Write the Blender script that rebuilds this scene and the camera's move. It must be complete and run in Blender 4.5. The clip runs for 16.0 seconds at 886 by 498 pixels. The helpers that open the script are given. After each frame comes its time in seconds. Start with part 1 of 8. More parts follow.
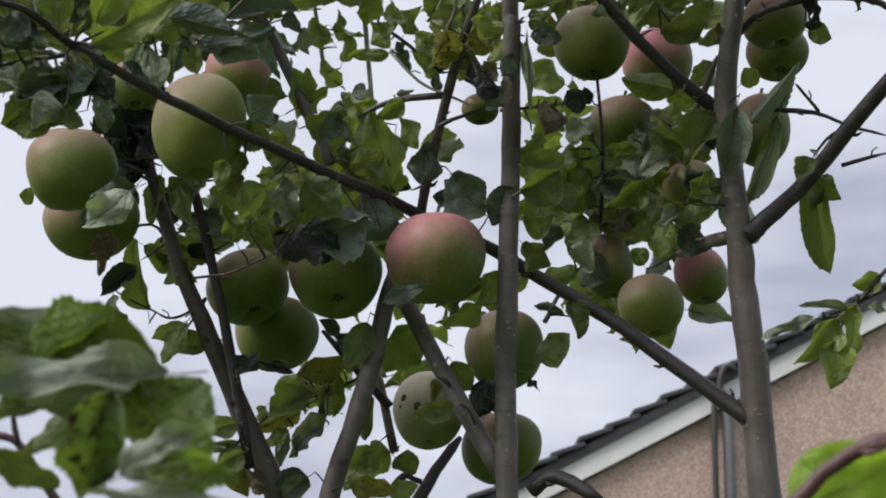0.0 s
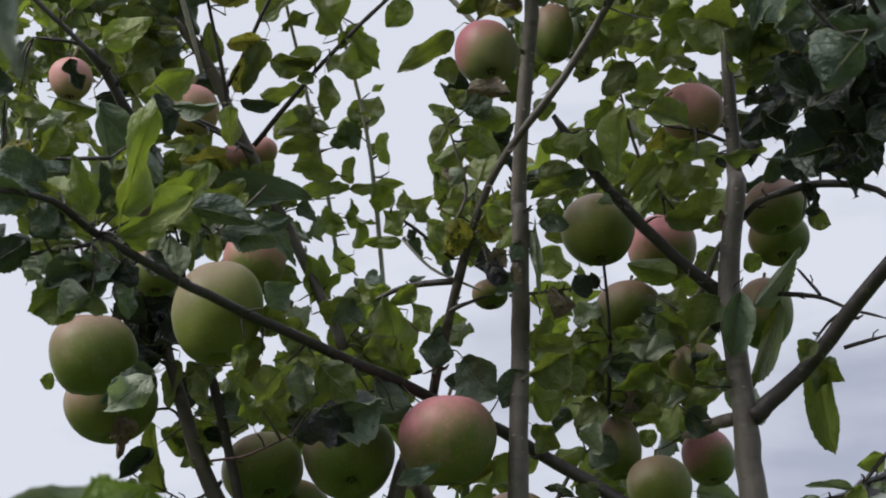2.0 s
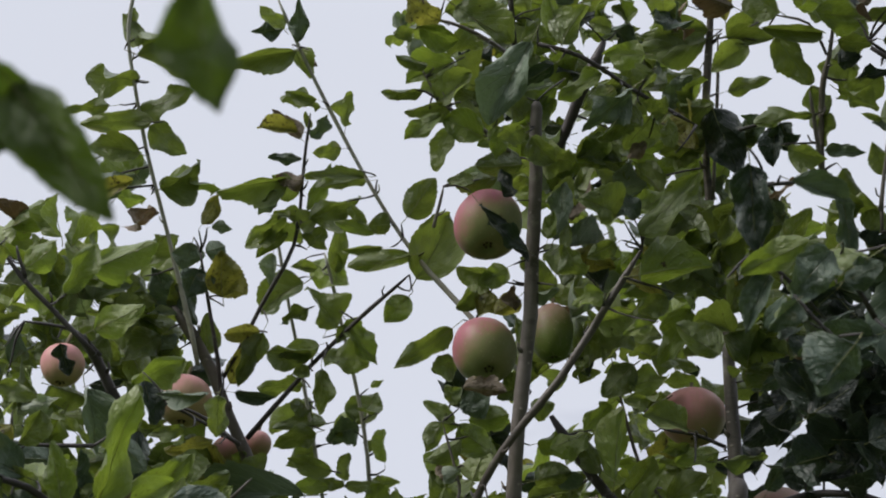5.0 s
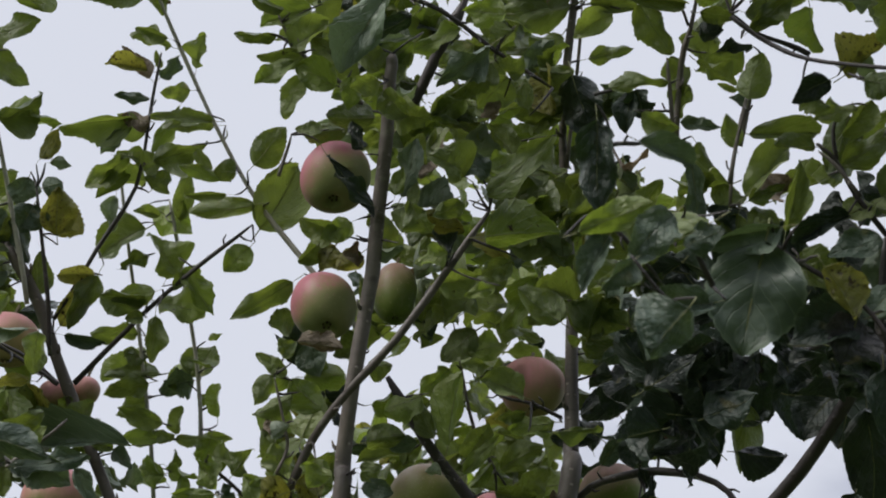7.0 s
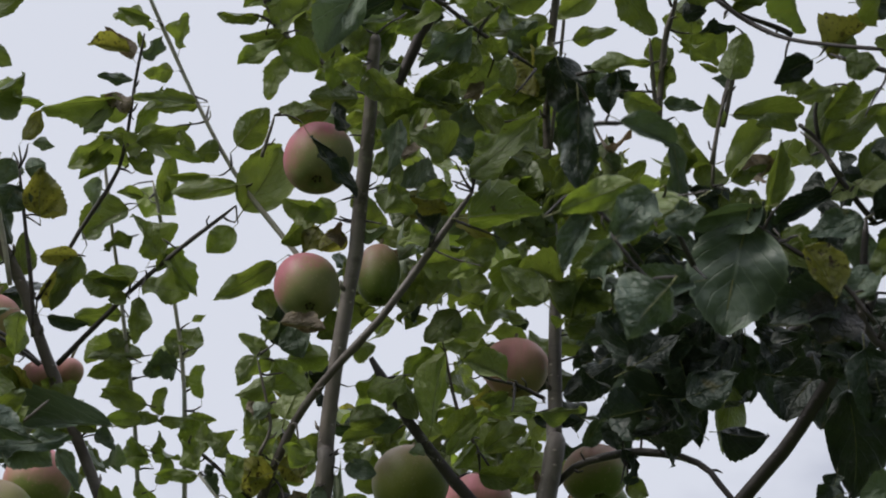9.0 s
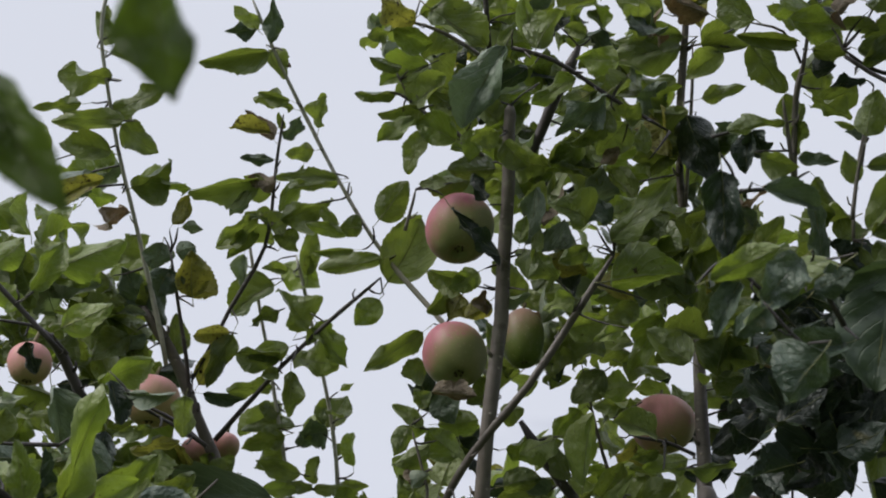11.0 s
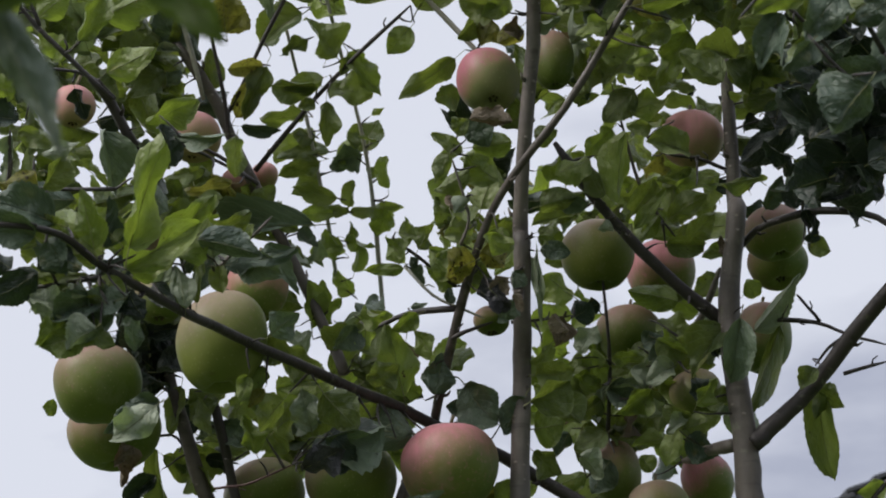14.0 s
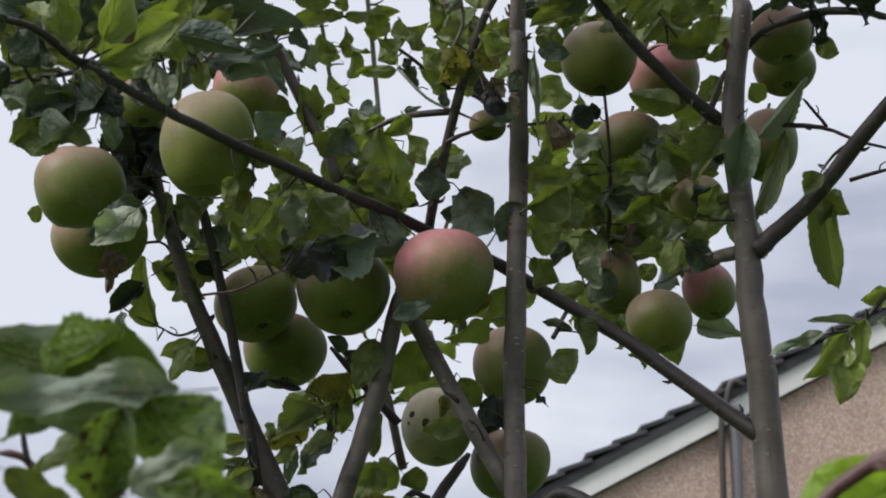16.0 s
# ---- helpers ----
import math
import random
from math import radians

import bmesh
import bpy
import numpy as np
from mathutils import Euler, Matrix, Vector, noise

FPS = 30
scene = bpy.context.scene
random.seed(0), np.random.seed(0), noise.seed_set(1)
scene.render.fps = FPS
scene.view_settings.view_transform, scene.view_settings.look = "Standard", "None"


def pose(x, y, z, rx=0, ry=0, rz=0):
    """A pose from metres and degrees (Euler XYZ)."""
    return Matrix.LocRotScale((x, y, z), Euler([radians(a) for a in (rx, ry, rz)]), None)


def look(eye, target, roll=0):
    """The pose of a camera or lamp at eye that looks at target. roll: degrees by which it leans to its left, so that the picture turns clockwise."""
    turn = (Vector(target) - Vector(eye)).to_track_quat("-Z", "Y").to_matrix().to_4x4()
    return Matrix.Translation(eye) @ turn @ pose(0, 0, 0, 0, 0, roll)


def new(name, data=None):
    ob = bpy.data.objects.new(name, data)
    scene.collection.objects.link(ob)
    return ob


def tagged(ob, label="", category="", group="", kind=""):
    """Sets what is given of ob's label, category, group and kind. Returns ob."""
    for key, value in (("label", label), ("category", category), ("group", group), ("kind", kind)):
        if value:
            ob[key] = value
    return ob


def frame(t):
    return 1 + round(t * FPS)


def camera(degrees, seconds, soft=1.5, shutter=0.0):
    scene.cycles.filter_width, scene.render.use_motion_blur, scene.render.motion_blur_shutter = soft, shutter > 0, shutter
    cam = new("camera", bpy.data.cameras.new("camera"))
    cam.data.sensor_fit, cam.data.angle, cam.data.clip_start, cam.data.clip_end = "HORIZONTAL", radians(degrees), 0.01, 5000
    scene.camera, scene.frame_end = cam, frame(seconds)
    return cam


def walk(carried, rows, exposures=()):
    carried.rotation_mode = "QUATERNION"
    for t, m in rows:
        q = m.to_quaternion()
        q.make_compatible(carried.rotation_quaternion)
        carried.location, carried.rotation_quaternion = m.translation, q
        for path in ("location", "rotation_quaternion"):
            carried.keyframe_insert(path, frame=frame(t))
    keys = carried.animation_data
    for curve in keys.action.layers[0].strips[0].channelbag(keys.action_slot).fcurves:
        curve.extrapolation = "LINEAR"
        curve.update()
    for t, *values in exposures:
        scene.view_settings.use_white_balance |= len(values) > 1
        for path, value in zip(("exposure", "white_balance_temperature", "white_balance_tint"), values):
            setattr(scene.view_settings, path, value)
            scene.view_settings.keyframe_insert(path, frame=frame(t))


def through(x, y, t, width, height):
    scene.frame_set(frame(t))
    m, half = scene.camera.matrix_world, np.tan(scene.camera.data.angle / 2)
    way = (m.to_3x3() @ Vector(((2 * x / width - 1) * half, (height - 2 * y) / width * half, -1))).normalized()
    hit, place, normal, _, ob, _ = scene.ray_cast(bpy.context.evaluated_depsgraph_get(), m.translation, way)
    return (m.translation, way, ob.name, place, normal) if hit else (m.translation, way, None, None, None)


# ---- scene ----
# ---- camera ----
cam = camera(27.12, 16.0, soft=1.95)
PATH = [
    (0.0, pose(-0.0000, 0.0000, 1.5500, 104.000, 0.000, 0.000)),
    (0.5, pose(0.0009, -0.0051, 1.5443, 105.257, -0.071, 0.457)),
    (1.0, pose(0.0006, -0.0144, 1.5402, 106.676, -0.125, 0.538)),
    (1.5, pose(-0.0004, -0.0258, 1.5380, 108.216, 0.062, 0.565)),
    (2.0, pose(-0.0041, -0.0370, 1.5389, 109.737, 0.175, 0.267)),
    (2.5, pose(-0.0088, -0.0479, 1.5428, 111.303, 0.085, 0.165)),
    (3.0, pose(-0.0123, -0.0574, 1.5435, 113.145, -0.003, 0.318)),
    (3.5, pose(-0.0171, -0.0617, 1.5371, 115.169, -0.142, 0.528)),
    (6.0, pose(0.0351, 0.0234, 1.5537, 119.930, -3.010, -2.050)),
    (6.5, pose(0.0375, 0.0257, 1.5550, 119.467, -3.159, -3.963)),
    (7.0, pose(0.0351, 0.0332, 1.5500, 118.628, -2.675, -5.322)),
    (7.5, pose(0.0377, 0.0364, 1.5477, 117.491, -2.330, -6.130)),
    (8.0, pose(0.0400, 0.0335, 1.5505, 116.335, -2.207, -6.412)),
    (8.5, pose(0.0380, 0.0373, 1.5463, 117.020, -2.252, -6.359)),
    (9.0, pose(0.0392, 0.0342, 1.5481, 118.139, -2.510, -5.666)),
    (9.5, pose(0.0382, 0.0302, 1.5538, 119.082, -2.957, -4.576)),
    (10.0, pose(0.0366, 0.0273, 1.5576, 119.746, -2.882, -2.864)),
    (12.5, pose(-0.0153, -0.0577, 1.5280, 116.234, -0.728, 0.304)),
    (13.0, pose(-0.0159, -0.0599, 1.5408, 114.156, 0.111, 0.393)),
    (13.5, pose(-0.0187, -0.0559, 1.5487, 111.926, 0.259, 0.011)),
    (14.0, pose(-0.0167, -0.0493, 1.5548, 109.913, 0.282, -0.103)),
    (14.5, pose(-0.0129, -0.0399, 1.5569, 108.200, 0.201, 0.105)),
    (15.0, pose(-0.0083, -0.0270, 1.5553, 106.817, 0.207, 0.326)),
    (15.5, pose(-0.0076, -0.0111, 1.5522, 105.565, 0.054, 0.310)),
    (16.0, pose(-0.0015, 0.0011, 1.5501, 104.513, 0.144, 0.238)),
]
cam.data.dof.use_dof, cam.data.dof.focus_distance, cam.data.dof.aperture_fstop = True, 1.62, 25.0
walk(cam, PATH, [(0.0, 0.11), (1.0, 0.07), (2.5, 0.02), (6.0, -0.02), (10.0, -0.02), (13.5, 0.02), (15.0, 0.06), (16.0, 0.10)])

# ---- world and light: a bright overcast sky ----
world = bpy.data.worlds.new("overcast_sky")
scene.world = world
world.use_nodes = True
wn = world.node_tree
sky = wn.nodes.new("ShaderNodeTexSky")
sky.sky_type, sky.sun_disc = "NISHITA", False
sky.sun_elevation, sky.sun_rotation = radians(52), radians(200)
sky.dust_density = 4.0
thin = wn.nodes.new("ShaderNodeMix")
thin.data_type, thin.blend_type = "RGBA", "MULTIPLY"
thin.inputs[0].default_value = 1.0
thin.inputs[7].default_value = (0.07, 0.07, 0.07, 1)
wn.links.new(sky.outputs[0], thin.inputs[6])
wc = wn.nodes.new("ShaderNodeTexCoord")
wm = wn.nodes.new("ShaderNodeMapping")
wm.inputs["Scale"].default_value = (1.0, 1.0, 2.6)
wm.inputs["Location"].default_value = (0.7, 0.3, 0.2)
wn.links.new(wc.outputs["Generated"], wm.inputs["Vector"])
cn = wn.nodes.new("ShaderNodeTexNoise")
cn.inputs["Scale"].default_value, cn.inputs["Detail"].default_value, cn.inputs["Roughness"].default_value = 4.6, 5.0, 0.5
wn.links.new(wm.outputs[0], cn.inputs["Vector"])
cr = wn.nodes.new("ShaderNodeValToRGB")
cr.color_ramp.elements[0].position, cr.color_ramp.elements[1].position = 0.36, 0.60
cr.color_ramp.elements[0].color = (0.43, 0.46, 0.575, 1)
cr.color_ramp.elements[1].color = (0.74, 0.77, 0.868, 1)
lean = wn.nodes.new("ShaderNodeVectorMath")
lean.operation = "DOT_PRODUCT"
lean.inputs[1].default_value = (-0.40, 0.0, 0.9)
wn.links.new(wc.outputs["Generated"], lean.inputs[0])
heap = wn.nodes.new("ShaderNodeMath")
heap.operation = "ADD"
wn.links.new(cn.outputs["Fac"], heap.inputs[0])
wn.links.new(lean.outputs["Value"], heap.inputs[1])
down = wn.nodes.new("ShaderNodeMath")
down.operation = "SUBTRACT"
down.inputs[1].default_value = 0.148
wn.links.new(heap.outputs[0], down.inputs[0])
wn.links.new(down.outputs[0], cr.inputs["Fac"])
cover = wn.nodes.new("ShaderNodeMix")
cover.data_type = "RGBA"
cover.inputs[0].default_value = 0.93
wn.links.new(thin.outputs[2], cover.inputs[6])
wn.links.new(cr.outputs[0], cover.inputs[7])
# an overcast sky is brightest overhead
height = wn.nodes.new("ShaderNodeSeparateXYZ")
wn.links.new(wc.outputs["Generated"], height.inputs[0])
zenith = wn.nodes.new("ShaderNodeMapRange")
zenith.interpolation_type = "SMOOTHSTEP"
zenith.inputs["From Min"].default_value, zenith.inputs["From Max"].default_value = 0.58, 1.0
zenith.inputs["To Min"].default_value, zenith.inputs["To Max"].default_value = 1.0, 2.5
wn.links.new(height.outputs["Z"], zenith.inputs["Value"])
dome = wn.nodes.new("ShaderNodeVectorMath")
dome.operation = "SCALE"
wn.links.new(cover.outputs[2], dome.inputs[0])
wn.links.new(zenith.outputs[0], dome.inputs["Scale"])
wn.links.new(dome.outputs[0], wn.nodes["Background"].inputs["Color"])
wn.nodes["Background"].inputs["Strength"].default_value = 1.0

sun = new("sun", bpy.data.lights.new("sun", "SUN"))
sun.data.energy, sun.data.angle, sun.data.color = 2.95, radians(26), (1.0, 0.96, 0.9)
sun.matrix_basis = look((-7.5, -3.5, 7), (0, 0, 0))

# ---- materials ----
def mat(name):
    m = bpy.data.materials.new(name)
    m.use_nodes = True
    nt = m.node_tree
    return m, nt, nt.nodes["Principled BSDF"]


def node(nt, kind, **values):
    n = nt.nodes.new(kind)
    for key, value in values.items():
        n.inputs[key.replace("_", " ")].default_value = value
    return n


def ramp(nt, source, stops):
    n = nt.nodes.new("ShaderNodeValToRGB")
    el = n.color_ramp.elements
    while len(el) < len(stops):
        el.new(0.5)
    for e, (at, col) in zip(el, stops):
        e.position = at
        e.color = (*col, 1) if len(col) == 3 else (col[0],) * 3 + (1,)
    nt.links.new(source, n.inputs["Fac"])
    return n.outputs["Color"]


def math_node(nt, op, a, b=None):
    n = nt.nodes.new("ShaderNodeMath")
    n.operation = op
    for slot, v in ((0, a), (1, b)):
        if v is None:
            continue
        if hasattr(v, "links"):
            nt.links.new(v, n.inputs[slot])
        else:
            n.inputs[slot].default_value = v
    return n.outputs[0]


def mix(nt, fac, a, b, blend="MIX"):
    n = nt.nodes.new("ShaderNodeMix")
    n.data_type, n.blend_type = "RGBA", blend
    for slot, v in ((0, fac), (6, a), (7, b)):
        if hasattr(v, "links"):
            nt.links.new(v, n.inputs[slot])
        elif slot == 0:
            n.inputs[slot].default_value = v
        else:
            n.inputs[slot].default_value = (*v, 1)
    return n.outputs[2]


def coords(nt, which, scale=(1, 1, 1), shift=None):
    tc = nt.nodes.new("ShaderNodeTexCoord")
    mp = nt.nodes.new("ShaderNodeMapping")
    mp.inputs["Scale"].default_value = scale
    nt.links.new(tc.outputs[which], mp.inputs["Vector"])
    if shift is not None:
        nt.links.new(shift, mp.inputs["Location"])
    return mp.outputs["Vector"]


def noise_node(nt, vector, scale, detail=3.0, rough=0.55, out="Fac"):
    n = node(nt, "ShaderNodeTexNoise", Scale=scale, Detail=detail, Roughness=rough)
    nt.links.new(vector, n.inputs["Vector"])
    return n.outputs[out]


def bump(nt, bsdf, height, strength, distance):
    n = node(nt, "ShaderNodeBump", Strength=strength, Distance=distance)
    nt.links.new(height, n.inputs["Height"])
    nt.links.new(n.outputs[0], bsdf.inputs["Normal"])


def leaf_material(name, deep, fresh, vein, through_tint, gloss, spot=0.62, through=0.45, painted_sheen=0.0, relief=0.004):
    """A leaf blade: herringbone veins by the blade's own map, blotches, rusty spots, light shining through."""
    m, nt, b = mat(name)
    info = nt.nodes.new("ShaderNodeObjectInfo")
    uv = nt.nodes.new("ShaderNodeTexCoord").outputs["UV"]
    sep = nt.nodes.new("ShaderNodeSeparateXYZ")
    nt.links.new(uv, sep.inputs[0])
    across = math_node(nt, "ABSOLUTE", math_node(nt, "SUBTRACT", sep.outputs[0], 0.5))
    slant = math_node(nt, "SUBTRACT", math_node(nt, "ADD", math_node(nt, "MULTIPLY", sep.outputs[1], 6.5), math_node(nt, "MULTIPLY", noise_node(nt, uv, 5, 2), 0.5)), math_node(nt, "MULTIPLY", across, 5.5))
    tooth = math_node(nt, "ABSOLUTE", math_node(nt, "SUBTRACT", math_node(nt, "FRACT", slant), 0.5))
    side = ramp(nt, tooth, [(0.0, (1,)), (0.09, (0,))])
    mid = ramp(nt, across, [(0.0, (1,)), (0.03, (0,))])
    veins = math_node(nt, "MAXIMUM", math_node(nt, "MULTIPLY", side, 0.55), mid)
    geo = nt.nodes.new("ShaderNodeNewGeometry")
    chance = math_node(nt, "FRACT", math_node(nt, "ADD", info.outputs["Random"], geo.outputs["Random Per Island"]))
    flat = nt.nodes.new("ShaderNodeMapping")
    flat.inputs["Scale"].default_value = (0.7, 1.0, 1.0)
    nt.links.new(uv, flat.inputs["Vector"])
    far = nt.nodes.new("ShaderNodeCombineXYZ")
    nt.links.new(math_node(nt, "MULTIPLY", chance, 61.0), far.inputs[0])
    nt.links.new(math_node(nt, "MULTIPLY", chance, 37.0), far.inputs[2])
    nt.links.new(far.outputs[0], flat.inputs["Location"])
    place = flat.outputs[0]
    blotch = noise_node(nt, place, 2.5, 3)
    fine = noise_node(nt, place, 22, 4)
    tone = math_node(nt, "ADD", math_node(nt, "MULTIPLY", chance, 0.80), math_node(nt, "MULTIPLY", math_node(nt, "SUBTRACT", blotch, 0.5), 1.3))
    base = mix(nt, tone, deep, fresh)
    base = mix(nt, math_node(nt, "MULTIPLY", veins, 0.32), base, vein)
    # pale hairy rim of the blade, with its edge highlight painted in
    pale_rim_highlight = ramp(nt, across, [(0.455, (0,)), (0.49, (1,))])
    base = mix(nt, math_node(nt, "MULTIPLY", pale_rim_highlight, 0.4), base, vein)
    base = mix(nt, math_node(nt, "MULTIPLY", fine, 0.15), base, deep)
    # pale grey patches paint reflected sky sheen into the blade colour
    if painted_sheen:
        pale = ramp(nt, noise_node(nt, place, 3.4, 4, 0.65), [(0.50, (0,)), (0.66, (1,))])
        base = mix(nt, math_node(nt, "MULTIPLY", pale, painted_sheen), base, (0.44, 0.47, 0.42))
    spots = ramp(nt, noise_node(nt, place, 6.5, 4, 0.7), [(spot, (0,)), (spot + 0.035, (1,))])
    few = ramp(nt, noise_node(nt, place, 0.9, 1), [(0.46, (0,)), (0.58, (1,))])
    spots = math_node(nt, "MULTIPLY", spots, few)
    freckle = ramp(nt, noise_node(nt, place, 15, 3, 0.6), [(spot + 0.02, (0,)), (spot + 0.06, (1,))])
    spots = math_node(nt, "MAXIMUM", spots, math_node(nt, "MULTIPLY", freckle, 0.75))
    base = mix(nt, spots, base, (0.035, 0.018, 0.008))
    yellow = ramp(nt, noise_node(nt, place, 1.6, 2), [(0.68, (0,)), (0.80, (1,))])
    base = mix(nt, math_node(nt, "MULTIPLY", yellow, 0.45), base, (0.30, 0.22, 0.03))
    nt.links.new(base, b.inputs["Base Color"])
    b.inputs["Roughness"].default_value = gloss
    b.inputs["Specular IOR Level"].default_value = 0.55
    quilt = math_node(nt, "ADD", math_node(nt, "MULTIPLY", veins, -0.3), math_node(nt, "MULTIPLY", blotch, 1.6))
    bump(nt, b, math_node(nt, "ADD", quilt, math_node(nt, "MULTIPLY", noise_node(nt, place, 9, 3), relief * 200)), 0.7, relief * 1.4)
    thin = nt.nodes.new("ShaderNodeBsdfTranslucent")
    nt.links.new(mix(nt, spots, mix(nt, math_node(nt, "MULTIPLY", veins, 0.35), mix(nt, tone, tuple(c * 0.6 for c in through_tint), through_tint), deep), (0.02, 0.012, 0.004)), thin.inputs["Color"])
    both = nt.nodes.new("ShaderNodeMixShader")
    both.inputs[0].default_value = through
    nt.links.new(b.outputs[0], both.inputs[1])
    nt.links.new(thin.outputs[0], both.inputs[2])
    nt.links.new(both.outputs[0], nt.nodes["Material Output"].inputs["Surface"])
    return m


def apple_material(name, green, pale, red, low, high, strength):
    """Skin with a dusky blush on the shoulder, streaks, corky flecks, bruises and a dull waxy coat."""
    m, nt, b = mat(name)
    info = nt.nodes.new("ShaderNodeObjectInfo")
    place = coords(nt, "Object", (1, 1, 1), info.outputs["Location"])
    sep = nt.nodes.new("ShaderNodeSeparateXYZ")
    nt.links.new(nt.nodes.new("ShaderNodeTexCoord").outputs["Generated"], sep.inputs[0])
    cloud = noise_node(nt, place, 26, 4, 0.6)
    side = math_node(nt, "MULTIPLY", math_node(nt, "SUBTRACT", noise_node(nt, place, 9, 1), 0.5), 0.9)
    height = math_node(nt, "ADD", math_node(nt, "ADD", sep.outputs[2], side), math_node(nt, "MULTIPLY", math_node(nt, "SUBTRACT", cloud, 0.5), 0.55))
    height = math_node(nt, "ADD", height, math_node(nt, "MULTIPLY", math_node(nt, "SUBTRACT", 0.5, sep.outputs[0]), 0.45))
    fac = math_node(nt, "MULTIPLY", ramp(nt, height, [(low, (0,)), (high, (1,))]), strength)
    skin = mix(nt, ramp(nt, noise_node(nt, place, 16, 3), [(0.3, (0,)), (0.7, (1,))]), green, pale)
    halo = ramp(nt, height, [(low - 0.28, (0,)), (low + 0.16, (1,))])
    skin = mix(nt, math_node(nt, "MULTIPLY", halo, 0.25 * strength), skin, (0.20, 0.165, 0.065))
    dots = ramp(nt, noise_node(nt, place, 210, 2), [(0.60, (0,)), (0.68, (1,))])
    skin = mix(nt, math_node(nt, "MULTIPLY", math_node(nt, "MULTIPLY", halo, dots), 0.45 * strength), skin, tuple(c * 0.75 for c in red))
    streak = noise_node(nt, coords(nt, "Object", (1, 1, 0.12), info.outputs["Location"]), 150, 4, 0.65)
    skin = mix(nt, math_node(nt, "MULTIPLY", fac, math_node(nt, "ADD", 0.35, math_node(nt, "MULTIPLY", streak, 1.0))), skin, red)
    voro = node(nt, "ShaderNodeTexVoronoi", Scale=210.0)
    nt.links.new(place, voro.inputs["Vector"])
    fleck = ramp(nt, voro.outputs["Distance"], [(0.10, (1,)), (0.22, (0,))])
    skin = mix(nt, math_node(nt, "MULTIPLY", fleck, 0.18), skin, (0.40, 0.36, 0.20))
    scab = ramp(nt, noise_node(nt, place, 48, 5, 0.7), [(0.66, (0,)), (0.72, (1,))])
    skin = mix(nt, math_node(nt, "MULTIPLY", scab, 0.6), skin, (0.10, 0.065, 0.03))
    rub = ramp(nt, noise_node(nt, coords(nt, "Object", (1, 1, 0.5), info.outputs["Location"]), 38, 4, 0.7), [(0.55, (0,)), (0.75, (1,))])
    skin = mix(nt, math_node(nt, "MULTIPLY", rub, 0.22), skin, (0.30, 0.27, 0.20))
    nt.links.new(skin, b.inputs["Base Color"])
    nt.links.new(ramp(nt, cloud, [(0.3, (0.40,)), (0.7, (0.60,))]), b.inputs["Roughness"])
    b.inputs["Specular IOR Level"].default_value = 0.28
    rough = math_node(nt, "ADD", noise_node(nt, place, 60, 3), math_node(nt, "MULTIPLY", noise_node(nt, place, 14, 2), 3.0))
    bump(nt, b, rough, 0.22, 0.002)
    return m


def bark_material(name, dark, light, stretch=0.25):
    m, nt, b = mat(name)
    place = coords(nt, "Object", (1, 1, stretch))
    grain = noise_node(nt, place, 140, 5, 0.65)
    patch = noise_node(nt, coords(nt, "Object"), 26, 4)
    col = mix(nt, ramp(nt, patch, [(0.3, (0,)), (0.7, (1,))]), dark, light)
    col = mix(nt, math_node(nt, "MULTIPLY", grain, 0.6), col, tuple(c * 0.4 for c in dark))
    voro = node(nt, "ShaderNodeTexVoronoi", Scale=75.0)
    nt.links.new(coords(nt, "Object", (1, 1, 1.6)), voro.inputs["Vector"])
    pores = ramp(nt, voro.outputs["Distance"], [(0.10, (1,)), (0.17, (0,))])
    col = mix(nt, math_node(nt, "MULTIPLY", pores, 0.45), col, tuple(min(0.5, c * 1.9) for c in light))
    lichen = ramp(nt, noise_node(nt, coords(nt, "Object"), 48, 5, 0.7), [(0.60, (0,)), (0.68, (1,))])
    col = mix(nt, math_node(nt, "MULTIPLY", lichen, 0.40), col, (0.25, 0.26, 0.18))
    scars = node(nt, "ShaderNodeTexVoronoi", Scale=16.0)
    nt.links.new(coords(nt, "Object", (1, 1, 3.2)), scars.inputs["Vector"])
    scar = ramp(nt, scars.outputs["Distance"], [(0.13, (1,)), (0.22, (0,))])
    col = mix(nt, math_node(nt, "MULTIPLY", scar, 0.7), col, tuple(c * 0.3 for c in dark))
    blot = ramp(nt, noise_node(nt, coords(nt, "Object", (1, 1, 0.5)), 11, 4, 0.6), [(0.42, (0,)), (0.62, (1,))])
    col = mix(nt, math_node(nt, "MULTIPLY", blot, 0.55), col, (dark[0] * 0.8, dark[1] * 0.76, dark[2] * 0.62))
    rings = ramp(nt, noise_node(nt, coords(nt, "Object", (9, 9, 75)), 3, 3, 0.6), [(0.58, (0,)), (0.68, (1,))])
    col = mix(nt, math_node(nt, "MULTIPLY", rings, 0.35), col, tuple(c * 0.55 for c in dark))
    nt.links.new(col, b.inputs["Base Color"])
    b.inputs["Roughness"].default_value = 0.52
    h = math_node(nt, "ADD", math_node(nt, "MULTIPLY", grain, 0.6), math_node(nt, "MULTIPLY", pores, 0.5))
    bump(nt, b, math_node(nt, "ADD", h, math_node(nt, "MULTIPLY", math_node(nt, "ADD", patch, blot), 0.9)), 0.75, 0.0022)
    return m


